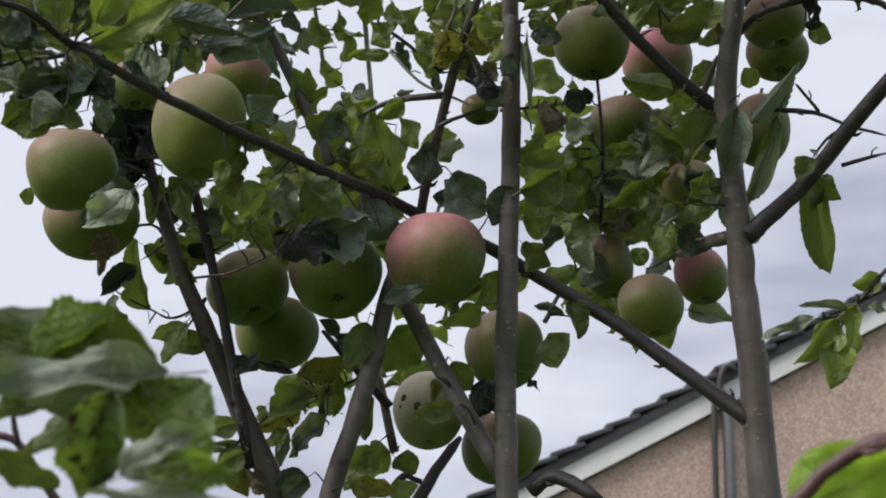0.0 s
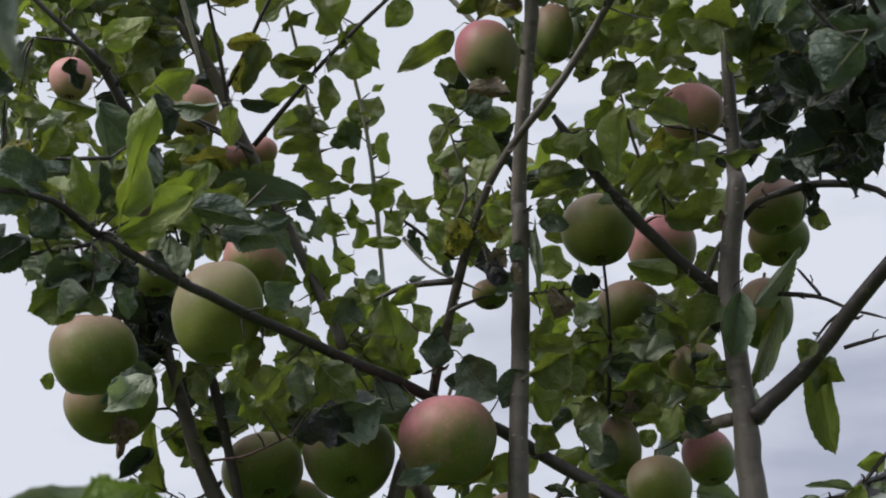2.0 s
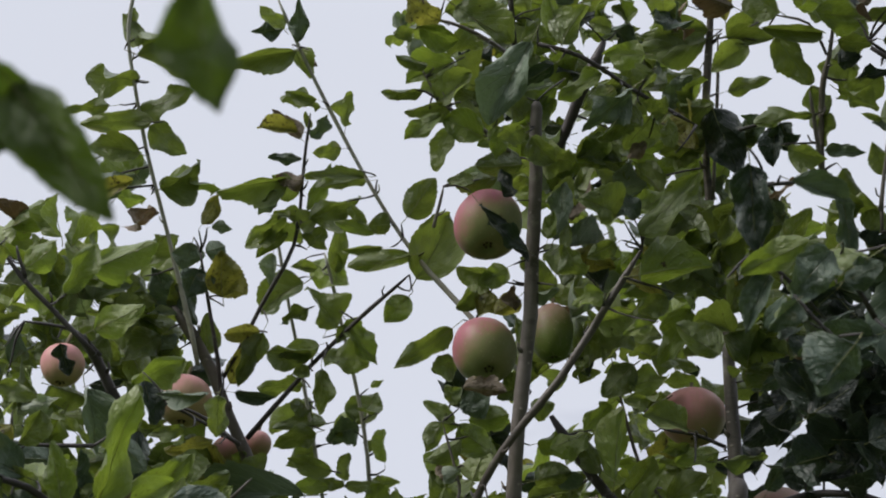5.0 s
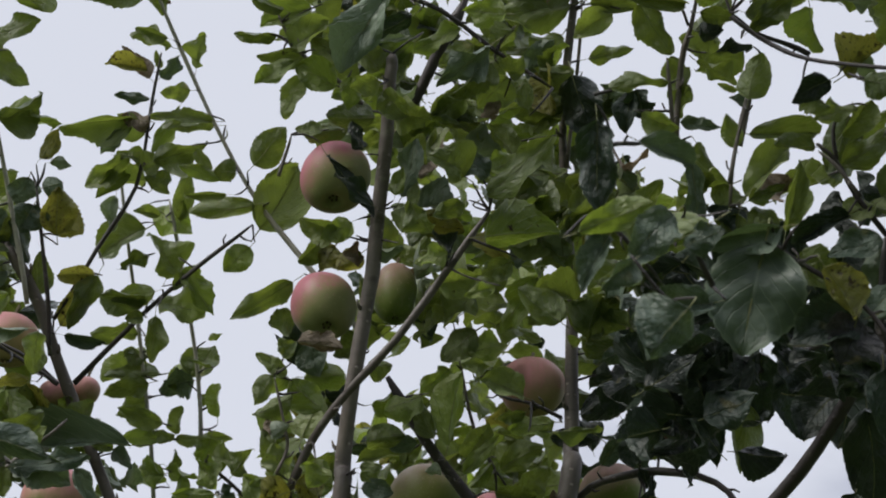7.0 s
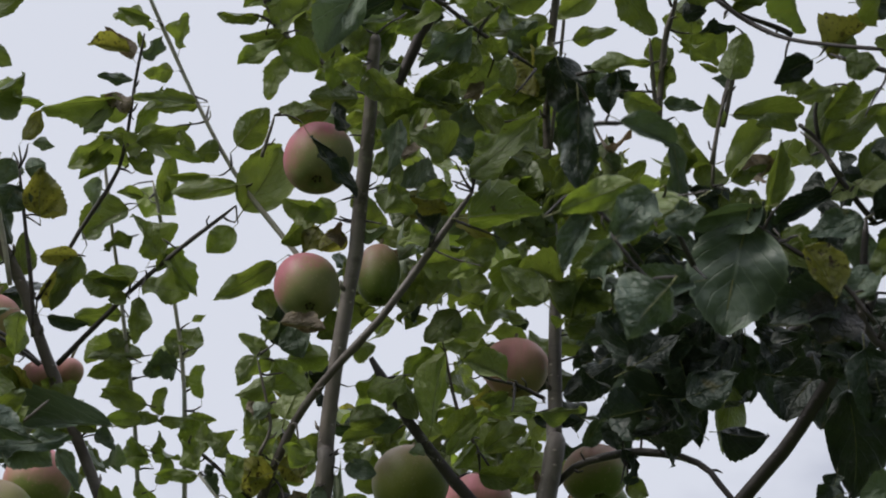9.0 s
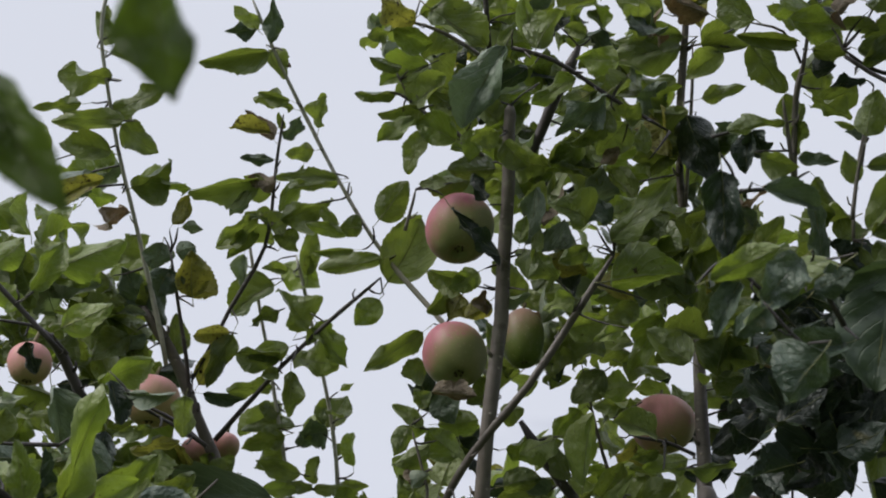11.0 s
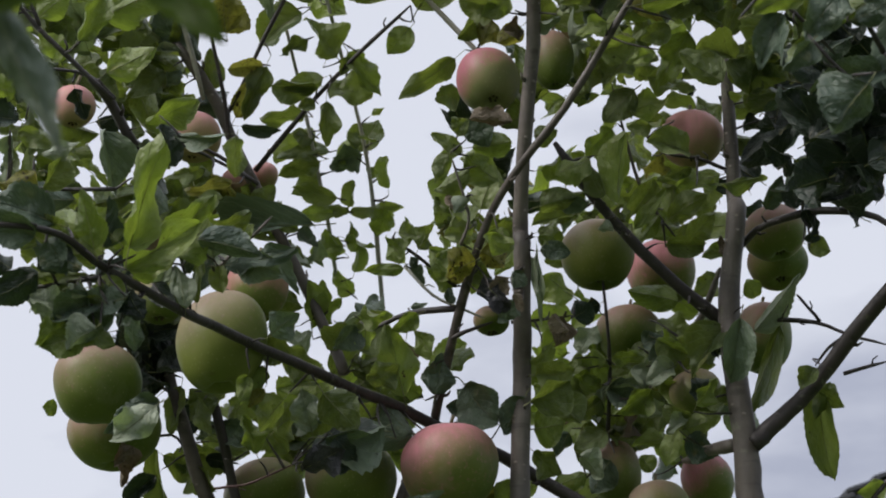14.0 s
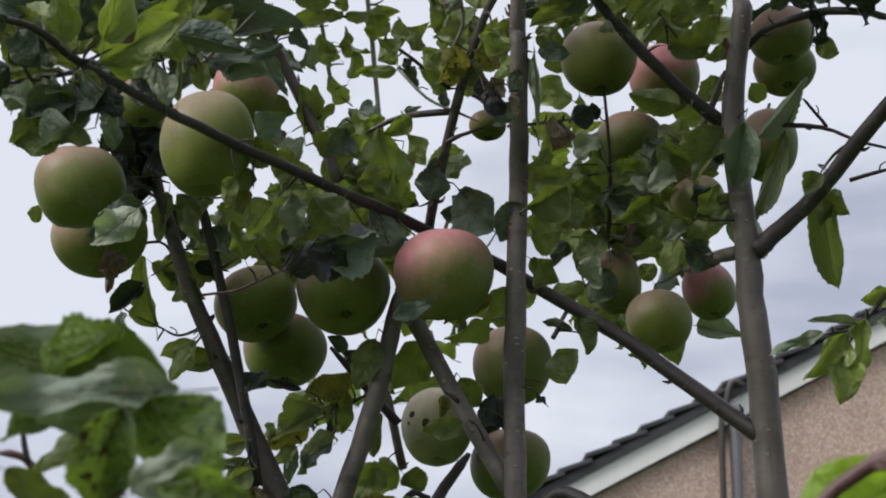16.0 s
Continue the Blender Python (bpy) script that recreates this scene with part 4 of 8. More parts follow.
b76 = limb(apple_tree_a, "twig", [(-0.198, 1.234, 1.973), (-0.200, 1.230, 1.989), (-0.204, 1.226, 2.005), (-0.209, 1.222, 2.024)], 0.0012, 0.0008, 1)
b77 = limb(apple_tree_a, "twig", [(-0.045, 1.482, 2.093), (-0.021, 1.488, 2.068), (0.003, 1.491, 2.057), (0.025, 1.493, 2.048)], 0.0015, 0.0010, 2)
b78 = limb(apple_tree_a, "twig", [(0.049, 1.510, 2.050), (0.079, 1.509, 2.053), (0.105, 1.509, 2.056)], 0.0015, 0.0010, 1)
b79 = limb(apple_tree_a, "twig", [(-0.072, 1.653, 1.844), (-0.095, 1.656, 1.831), (-0.123, 1.659, 1.818), (-0.149, 1.665, 1.797)], 0.0014, 0.0009, 1)
b80 = limb(apple_tree_a, "twig", [(-0.101, 1.583, 1.813), (-0.101, 1.587, 1.797), (-0.110, 1.590, 1.782)], 0.0010, 0.0007, 1)
b81 = limb(apple_tree_a, "twig", [(-0.203, 1.461, 1.890), (-0.177, 1.460, 1.893), (-0.159, 1.459, 1.900), (-0.138, 1.456, 1.909)], 0.0012, 0.0008, 3)
b82 = limb(apple_tree_a, "twig", [(-0.260, 1.212, 2.132), (-0.310, 1.193, 2.177), (-0.325, 1.186, 2.193), (-0.340, 1.179, 2.210)], 0.0022, 0.0012, 1)
b83 = limb(apple_tree_a, "twig", [(-0.314, 1.190, 2.183), (-0.320, 1.184, 2.197), (-0.322, 1.181, 2.205)], 0.0014, 0.0010, 1)
b84 = limb(apple_tree_a, "twig", [(-0.153, 1.256, 2.081), (-0.170, 1.252, 2.090), (-0.196, 1.247, 2.103), (-0.211, 1.244, 2.110)], 0.0016, 0.0012, 1)
b85 = limb(apple_tree_a, "twig", [(-0.262, 1.257, 2.078), (-0.310, 1.257, 2.078), (-0.345, 1.255, 2.081), (-0.371, 1.253, 2.086)], 0.0016, 0.0009, 1)
b86 = limb(apple_tree_a, "twig", [(0.004, 1.445, 2.100), (0.011, 1.437, 2.119), (0.007, 1.429, 2.137), (-0.005, 1.414, 2.173)], 0.0016, 0.0009, 0)
b87 = limb(apple_tree_a, "twig", [(0.197, 1.578, 2.172), (0.176, 1.565, 2.202), (0.160, 1.544, 2.252), (0.149, 1.527, 2.291)], 0.0018, 0.0009, 0)
b88 = limb(apple_tree_e, "twig", [(0.237, 1.439, 2.167), (0.212, 1.435, 2.176), (0.182, 1.433, 2.181), (0.162, 1.425, 2.199)], 0.0018, 0.0009, 1)
b89 = limb(apple_tree_a, "twig", [(0.056, 1.392, 2.423), (0.019, 1.378, 2.449), (-0.012, 1.369, 2.465), (-0.034, 1.351, 2.496)], 0.0022, 0.0010, 0)
b90 = limb(apple_tree_a, "twig", [(-0.006, 1.370, 2.463), (-0.027, 1.364, 2.474), (-0.037, 1.363, 2.475)], 0.0016, 0.0009, 1)
b91 = limb(apple_tree_a, "twig", [(0.061, 1.334, 2.485), (0.015, 1.320, 2.508), (-0.016, 1.315, 2.517), (-0.035, 1.319, 2.512)], 0.0020, 0.0010, 0)
b92 = limb(apple_tree_e, "twig", [(0.306, 1.292, 2.353), (0.305, 1.259, 2.412), (0.310, 1.245, 2.436), (0.315, 1.224, 2.472)], 0.0030, 0.0014, 0)
b93 = limb(apple_tree_e, "twig", [(0.359, 1.290, 2.356), (0.364, 1.270, 2.393), (0.369, 1.252, 2.423)], 0.0024, 0.0012, 0)
b94 = limb(apple_tree_e, "twig", [(0.385, 1.169, 2.367), (0.368, 1.166, 2.372), (0.342, 1.163, 2.378), (0.321, 1.156, 2.390)], 0.0022, 0.0012, 1)
b95 = limb(apple_tree_e, "twig", [(0.308, 1.244, 2.438), (0.292, 1.231, 2.460), (0.264, 1.228, 2.466)], 0.0014, 0.0009, 0)
b96 = limb(apple_tree_e, "twig", [(0.222, 1.192, 2.328), (0.241, 1.189, 2.333), (0.254, 1.186, 2.338)], 0.0016, 0.0010, 1)
b97 = limb(apple_tree_c, "twig", [(0.428, 1.137, 2.188), (0.401, 1.126, 2.216), (0.383, 1.115, 2.240), (0.369, 1.112, 2.249)], 0.0022, 0.0012, 1)
b98 = limb(apple_tree_c, "twig", [(0.384, 1.116, 2.240), (0.380, 1.107, 2.258), (0.384, 1.099, 2.273)], 0.0016, 0.0010, 1)
b99 = limb(apple_tree_c, "twig", [(0.412, 1.048, 2.033), (0.381, 1.038, 2.057), (0.378, 1.023, 2.089), (0.377, 1.009, 2.118)], 0.0032, 0.0018, 1)
b100 = limb(apple_tree_c, "twig", [(0.379, 1.026, 2.083), (0.350, 1.025, 2.091), (0.324, 1.021, 2.103), (0.309, 1.018, 2.112)], 0.0020, 0.0012, 1)
b101 = limb(apple_tree_c, "twig", [(0.503, 1.236, 1.976), (0.470, 1.231, 1.992), (0.437, 1.229, 2.002), (0.412, 1.226, 2.012)], 0.0022, 0.0012, 1)
b102 = limb(apple_tree_c, "twig", [(0.437, 1.229, 2.002), (0.427, 1.237, 1.987), (0.416, 1.246, 1.972)], 0.0016, 0.0010, 1)
apple(-0.291, 1.382, 1.958, 0.0715, 0.0678, 12, -15, 0, "large green apple with a pinkish shoulder, hanging by a curled leaf")
apple(-0.291, 1.471, 1.941, 0.0787, 0.0644, -8, 23, 0, "green apple hanging close under another apple")
apple(-0.189, 1.359, 1.986, 0.0744, 0.0833, -6, 3, 3, "large pale yellow-green apple hanging behind a dark branch")
apple(-0.173, 1.462, 2.066, 0.0538, 0.0600, -5, 4, 1, "orange-blushed apple half hidden behind another")
apple(-0.175, 1.610, 1.916, 0.0766, 0.0613, -25, 20, 0, "shaded green apple with a dark calyx in a cluster")
apple(-0.094, 1.574, 1.920, 0.0822, 0.0773, -30, -10, 0, "large green apple in a cluster under dark leaves")
apple(-0.007, 1.516, 1.919, 0.0874, 0.0797, 8, -24, 1, "large apple with a pink top and green base")
apple(-0.155, 1.680, 1.887, 0.0794, 0.0677, -10, -14, 0, "dark green apple in the shade of a cluster")
apple(0.056, 1.649, 1.866, 0.0734, 0.0734, -5, -2, 0, "green apple hanging behind the upright stem")
pecked = apple(-0.014, 1.699, 1.818, 0.0656, 0.0730, -12, -17, 6, "creamy green apple with pecked holes by a stem")
peck_holes(pecked, [(-0.66, -0.72, 0.24, 0.0034), (-0.74, -0.66, -0.02, 0.0017), (-0.36, -0.93, 0.02, 0.0042)])
apple(0.055, 1.723, 1.786, 0.0776, 0.0669, -5, -11, 0, "large green apple low behind the upright stem")
apple(0.143, 1.663, 2.168, 0.0728, 0.0701, -4, 12, 3, "pale green apple with a long stalk")
apple(0.215, 1.738, 2.175, 0.0715, 0.0687, -5, -6, 1, "pink-cheeked apple half hidden by a branch")
apple(0.182, 1.762, 2.116, 0.0698, 0.0601, -5, -8, 0, "shaded green apple among leaves")
apple(0.229, 1.640, 2.017, 0.0519, 0.0508, -10, -13, 3, "small pale apple among curled leaves")
apple(0.316, 1.746, 2.107, 0.0601, 0.0744, -0, 2, 0, "green apple behind a folded leaf and the stem")
apple(0.314, 1.635, 2.180, 0.0613, 0.0537, -12, 25, 0, "small green apple behind an arching branch")
apple(0.328, 1.701, 2.172, 0.0600, 0.0521, -20, -17, 0, "small green apple with a scabbed base")
apple(0.161, 1.744, 1.967, 0.0510, 0.0654, -8, 17, 0, "green apple half hidden behind leaves")
apple(0.198, 1.709, 1.920, 0.0623, 0.0607, -10, 14, 3, "round apple with a pink shoulder on a spur")
apple(0.256, 1.774, 1.965, 0.0532, 0.0589, -14, 5, 1, "dusky red apple beside another")
apple(0.033, 1.556, 2.066, 0.0333, 0.0262, -8, 2, 0, "small green fruitlet by a withered cluster")
apple(-0.250, 1.417, 2.041, 0.0430, 0.0398, -10, 1, 0, "shaded green apple behind a branch")
apple(0.031, 1.424, 2.371, 0.0616, 0.0626, -14, -20, 2, "rose-red apple beside the upright stem")
apple(0.031, 1.470, 2.267, 0.0592, 0.0582, -22, 3, 2, "rose-red apple with an open calyx beside the stem")
apple(0.227, 1.562, 2.249, 0.0603, 0.0529, -4, 24, 5, "pink apple partly hidden behind leaves")
apple(0.094, 1.522, 2.313, 0.0398, 0.0602, -4, 11, 0, "green apple behind the upright stem")
apple(-0.338, 1.440, 2.230, 0.0379, 0.0379, -0, -2, 5, "small orange-pink apple deep among leaves")
apple(-0.246, 1.541, 2.244, 0.0534, 0.0481, -0, -3, 5, "pink apple behind leaves on a side limb")
apple(-0.217, 1.675, 2.251, 0.0347, 0.0302, -0, 18, 5, "small rosy apple at a fork")
apple(-0.193, 1.693, 2.266, 0.0283, 0.0283, -0, -25, 5, "small pale apple at a fork")
apple(0.321, 1.372, 2.136, 0.0243, 0.0262, -0, -15, 4, "red apple with deep shade put into its skin colour")
leaf(b2, -0.235, 1.163, 1.981, 113, 55, 21, 0.0611, 0.0302, 0, 1)
leaf(b2, -0.253, 1.156, 1.980, 84, 25, -143, 0.0370, 0.0273, 5, 0)
leaf(b74, -0.265, 1.162, 1.979, 110, 57, -146, 0.0406, 0.0248, 6, 0)
leaf(b74, -0.259, 1.155, 1.973, -152, 84, -52, 0.0423, 0.0122, 5, 4)
leaf(b2, -0.222, 1.145, 1.988, 88, -33, -176, 0.0216, 0.0123, 4, 0)
leaf(b75, -0.181, 1.258, 2.031, 151, -39, -56, 0.0200, 0.0142, 2, 0)
leaf(b75, -0.174, 1.230, 2.006, 28, 78, -68, 0.0562, 0.0201, 6, 5)
leaf(b26, -0.154, 1.411, 2.078, -100, 38, -167, 0.0386, 0.0141, 6, 2)
leaf(b75, -0.179, 1.249, 2.013, -97, -1, 166, 0.0214, 0.0172, 5, 1)
leaf(b2, -0.200, 1.222, 1.970, 88, 11, -159, 0.0350, 0.0172, 2, 5)
leaf(b76, -0.194, 1.237, 1.979, 83, -4, 172, 0.0386, 0.0088, 5, 5)
leaf(b74, -0.251, 1.151, 1.967, -48, 55, -150, 0.0237, 0.0154, 0, 3)
leaf(b2, -0.243, 1.181, 1.955, -146, -59, -100, 0.0516, 0.0224, 6, 3)
leaf(b74, -0.246, 1.141, 1.949, 159, -42, -82, 0.0313, 0.0137, 5, 7)
leaf(b74, -0.275, 1.146, 1.947, 68, -67, 48, 0.0212, 0.0157, 2, 2)
leaf(b74, -0.256, 1.149, 1.929, -155, -55, -122, 0.0347, 0.0234, 0, 4)
leaf(b74, -0.259, 1.152, 1.934, -66, 61, -147, 0.0257, 0.0193, 5, 4)
leaf(b2, -0.233, 1.198, 1.959, -112, 7, -150, 0.0273, 0.0163, 6, 5)
leaf(b2, -0.233, 1.457, 2.045, -169, -40, -88, 0.0477, 0.0260, 2, 9)
leaf(b7, -0.271, 1.526, 2.063, -105, 4, -145, 0.0759, 0.0342, 1, 2)
leaf(b7, -0.276, 1.538, 2.026, -99, 11, 169, 0.0309, 0.0161, 1, 4)
leaf(b7, -0.269, 1.544, 2.064, -79, -10, -10, 0.0393, 0.0140, 1, 7)
leaf(b2, -0.164, 1.328, 1.950, -98, -17, 179, 0.0230, 0.0145, 0, 5)
leaf(b26, -0.139, 1.666, 2.093, 119, -20, 33, 0.0498, 0.0251, 0, 1)
leaf(b26, -0.156, 1.670, 2.097, -61, 72, 27, 0.0249, 0.0143, 4, 4)
leaf(b2, -0.154, 1.356, 1.965, -56, -7, 41, 0.0365, 0.0195, 0, 1)
leaf(b2, -0.117, 1.436, 1.973, -63, -81, 161, 0.0349, 0.0153, 0, 4)
leaf(b26, -0.153, 1.646, 2.189, 117, -71, -11, 0.0258, 0.0174, 0, 1)
leaf(b75, -0.169, 1.247, 2.030, 64, 2, 169, 0.0185, 0.0156, 3, 5)
leaf(b26, -0.153, 1.645, 2.188, -76, 47, -175, 0.0264, 0.0163, 6, 2)
leaf(b30, -0.118, 1.821, 2.237, -75, -75, 167, 0.0368, 0.0306, 0, 7)
leaf(b30, -0.124, 1.812, 2.272, -127, -83, -138, 0.0417, 0.0195, 0, 0)
leaf(b30, -0.116, 1.823, 2.246, -145, 36, 100, 0.0365, 0.0166, 0, 9)
leaf(b77, -0.045, 1.478, 2.095, 115, -17, -43, 0.0296, 0.0206, 0, 5)
leaf(b77, -0.046, 1.486, 2.093, -21, 77, 69, 0.0348, 0.0127, 0, 5)
leaf(b30, -0.106, 1.827, 2.208, 89, -20, 163, 0.0314, 0.0191, 0, 3)
leaf(b37, -0.046, 1.485, 2.111, 119, -9, 32, 0.0304, 0.0083, 0, 3)
leaf(b77, -0.041, 1.491, 2.095, -82, 42, -150, 0.0211, 0.0135, 6, 8)
leaf(b77, -0.041, 1.485, 2.095, 96, -57, 174, 0.0111, 0.0097, 6, 4)
leaf(b3, 0.008, 1.471, 2.080, 93, -50, 1, 0.0409, 0.0312, 0, 4)
leaf(b37, 0.003, 1.491, 2.082, 158, -31, -64, 0.0337, 0.0183, 0, 2)
leaf(b3, 0.023, 1.510, 2.110, -9, 30, 62, 0.0407, 0.0372, 0, 1)
leaf(b3, 0.008, 1.515, 2.101, -84, 58, -164, 0.0280, 0.0258, 0, 5)
leaf(b3, 0.027, 1.455, 2.115, -107, -53, 18, 0.0287, 0.0257, 0, 0)
leaf(b3, 0.026, 1.547, 2.115, 79, -32, -179, 0.0496, 0.0292, 0, 7)
leaf(b30, -0.107, 1.844, 2.189, 130, -21, -47, 0.0344, 0.0228, 0, 1)
leaf(b26, -0.123, 1.659, 2.116, 114, -6, -27, 0.0254, 0.0151, 0, 1)
leaf(b26, -0.131, 1.666, 2.102, 78, -36, -131, 0.0325, 0.0232, 0, 9)
leaf(b16, -0.084, 1.485, 2.049, -160, 39, 75, 0.0313, 0.0213, 0, 9)
leaf(b16, -0.040, 1.505, 2.063, 138, -74, 127, 0.0154, 0.0084, 6, 2)
leaf(b16, -0.089, 1.503, 2.045, -111, -30, -127, 0.0284, 0.0233, 6, 3)
leaf(b16, -0.080, 1.502, 2.042, -65, -17, 23, 0.0196, 0.0221, 0, 2)
leaf(b2, -0.046, 1.514, 1.983, 76, 21, -162, 0.0651, 0.0377, 0, 4)
leaf(b3, -0.021, 1.507, 2.014, 105, -20, -34, 0.0344, 0.0166, 0, 5)
leaf(b3, -0.019, 1.520, 1.987, 95, 12, 29, 0.0376, 0.0280, 6, 5)
leaf(b31, -0.087, 1.870, 2.135, -110, -14, -135, 0.0647, 0.0521, 0, 9)
leaf(b16, -0.033, 1.485, 2.050, -130, -46, -133, 0.0283, 0.0165, 0, 2)
leaf(b31, -0.051, 1.868, 2.141, -98, -1, -157, 0.0549, 0.0300, 5, 4)
leaf(b26, -0.092, 1.648, 2.043, -40, -33, -48, 0.0286, 0.0175, 0, 1)
leaf(b77, -0.002, 1.481, 2.058, 124, -6, -38, 0.0151, 0.0119, 6, 0)
leaf(b78, 0.075, 1.493, 2.042, 82, 5, -174, 0.0776, 0.0082, 2, 9)
leaf(b78, 0.095, 1.504, 2.053, -96, -15, -142, 0.0291, 0.0217, 4, 0)
leaf(b0, 0.069, 1.525, 2.004, 127, 22, 31, 0.0363, 0.0221, 5, 9)
leaf(b78, 0.106, 1.517, 2.076, 107, 59, -155, 0.0338, 0.0300, 0, 2)
leaf(b0, 0.073, 1.482, 2.120, -84, 77, -169, 0.0179, 0.0121, 0, 4)
leaf(b4, 0.109, 1.539, 2.163, -39, -68, 140, 0.0408, 0.0190, 5, 1)
leaf(b78, 0.105, 1.501, 2.052, 134, 35, 61, 0.0197, 0.0244, 1, 0)
leaf(b24, 0.120, 1.730, 2.050, -175, -44, -102, 0.0425, 0.0334, 0, 8)
leaf(b24, 0.133, 1.682, 2.065, -46, -59, 155, 0.0284, 0.0221, 5, 9)
leaf(b2, 0.033, 1.567, 1.975, 85, -51, 9, 0.0439, 0.0318, 6, 4)
leaf(b2, 0.008, 1.548, 1.975, 65, -67, 54, 0.0194, 0.0155, 6, 2)
leaf(b87, 0.192, 1.559, 2.171, -72, 43, -17, 0.0294, 0.0126, 0, 1)
leaf(b87, 0.201, 1.595, 2.158, 91, 8, -169, 0.0326, 0.0349, 0, 7)
leaf(b87, 0.223, 1.601, 2.160, 126, 30, 36, 0.0370, 0.0265, 5, 0)
leaf(b4, 0.211, 1.768, 2.224, -11, -35, -72, 0.0566, 0.0346, 5, 4)
leaf(b1, 0.254, 1.565, 2.141, -93, -62, -166, 0.0264, 0.0162, 0, 9)
leaf(b4, 0.202, 1.534, 2.077, 77, 69, 148, 0.0479, 0.0252, 0, 8)
leaf(b18, 0.259, 1.794, 2.150, 147, -33, -58, 0.0380, 0.0255, 0, 4)
leaf(b4, 0.145, 1.520, 2.140, 19, 33, 96, 0.0154, 0.0096, 2, 1)
leaf(b24, 0.143, 1.664, 2.118, -22, 34, 68, 0.0292, 0.0205, 1, 4)
leaf(b24, 0.121, 1.667, 2.068, 91, 36, -32, 0.0326, 0.0263, 2, 7)
leaf(b18, 0.179, 1.633, 2.066, 115, 67, 0, 0.0223, 0.0224, 6, 4)
leaf(b18, 0.184, 1.663, 2.031, 80, -14, -150, 0.0394, 0.0256, 2, 7)
leaf(b18, 0.201, 1.644, 2.036, 91, 38, -35, 0.0193, 0.0162, 6, 1)
leaf(b24, 0.154, 1.674, 2.065, 171, 54, 98, 0.0335, 0.0179, 0, 5)
leaf(b24, 0.152, 1.682, 2.059, -19, 61, 77, 0.0363, 0.0345, 0, 0)
leaf(b4, 0.249, 1.555, 2.060, -69, -41, 145, 0.0601, 0.0290, 5, 3)
leaf(b1, 0.256, 1.522, 2.057, -108, -9, -177, 0.0615, 0.0285, 6, 1)
leaf(b19, 0.282, 1.600, 2.069, 88, -43, 162, 0.0680, 0.0226, 2, 8)
leaf(b19, 0.305, 1.592, 2.072, -76, 23, -14, 0.1079, 0.0163, 5, 3)
leaf(b1, 0.270, 1.580, 2.098, 128, 39, 41, 0.0203, 0.0201, 0, 0)
leaf(b1, 0.247, 1.549, 2.127, 105, 8, -29, 0.0178, 0.0090, 4, 5)
leaf(b6, 0.322, 1.527, 2.129, -112, 72, 145, 0.0221, 0.0202, 5, 0)
leaf(b6, 0.324, 1.524, 2.128, 116, 6, 24, 0.0305, 0.0135, 1, 9)
leaf(b18, 0.240, 1.636, 2.062, 165, -54, -58, 0.0321, 0.0223, 0, 3)
leaf(b21, 0.320, 1.518, 2.009, -79, -45, 156, 0.0250, 0.0172, 5, 2)
leaf(b5, 0.333, 1.584, 2.008, -101, 2, 157, 0.0853, 0.0311, 5, 1)
leaf(b5, 0.328, 1.562, 2.002, -140, 27, 129, 0.0309, 0.0279, 5, 7)
leaf(b69, 0.358, 1.462, 1.891, -147, -60, -125, 0.0247, 0.0170, 0, 2)
leaf(b69, 0.329, 1.462, 1.864, 80, -82, 8, 0.0421, 0.0079, 2, 3)
leaf(b70, 0.335, 1.457, 1.867, -108, -20, 144, 0.0449, 0.0213, 0, 5)
leaf(b69, 0.318, 1.453, 1.854, -111, -38, -148, 0.0510, 0.0238, 0, 2)
leaf(b70, 0.316, 1.452, 1.835, -85, -10, -177, 0.0396, 0.0272, 0, 2)
leaf(b69, 0.341, 1.451, 1.865, -61, 76, -153, 0.0178, 0.0082, 2, 7)
leaf(b69, 0.300, 1.457, 1.857, -42, 59, 40, 0.0449, 0.0108, 2, 9)
leaf(b71, -0.358, 1.550, 1.985, -169, -62, -87, 0.0131, 0.0158, 0, 4)
leaf(b7, -0.234, 1.343, 1.932, -63, -59, 160, 0.0470, 0.0234, 6, 3)
leaf(b71, -0.276, 1.424, 1.920, -95, 12, -135, 0.0367, 0.0232, 4, 2)
leaf(b71, -0.265, 1.415, 1.915, -116, -35, -135, 0.0222, 0.0099, 4, 4)
leaf(b7, -0.246, 1.540, 2.000, -86, -9, 161, 0.0437, 0.0209, 5, 0)
leaf(b7, -0.249, 1.561, 1.996, -61, -4, -27, 0.0363, 0.0249, 1, 1)
leaf(b8, -0.226, 1.505, 1.980, -98, 19, 161, 0.0343, 0.0160, 5, 4)
leaf(b8, -0.224, 1.511, 1.980, -14, -74, 96, 0.0147, 0.0110, 5, 2)
leaf(b72, -0.258, 1.571, 1.887, 113, -3, -21, 0.0625, 0.0247, 5, 8)
leaf(b71, -0.265, 1.541, 1.920, -87, -47, -175, 0.0404, 0.0183, 1, 2)
leaf(b72, -0.286, 1.554, 1.897, -92, 16, 147, 0.0431, 0.0156, 6, 9)
leaf(b71, -0.265, 1.579, 1.947, -78, -62, 13, 0.0451, 0.0188, 5, 9)
leaf(b71, -0.241, 1.571, 1.947, -161, 46, 105, 0.0453, 0.0266, 5, 2)
leaf(b7, -0.235, 1.563, 1.930, -108, 32, 138, 0.0292, 0.0268, 5, 2)
leaf(b8, -0.188, 1.541, 1.945, 90, -47, 14, 0.0304, 0.0238, 6, 2)
leaf(b81, -0.168, 1.452, 1.917, 95, -25, 32, 0.0344, 0.0218, 0, 7)
leaf(b81, -0.154, 1.450, 1.936, 67, -34, -120, 0.0431, 0.0327, 5, 9)
leaf(b81, -0.121, 1.437, 1.932, 119, -8, -22, 0.0378, 0.0249, 2, 7)
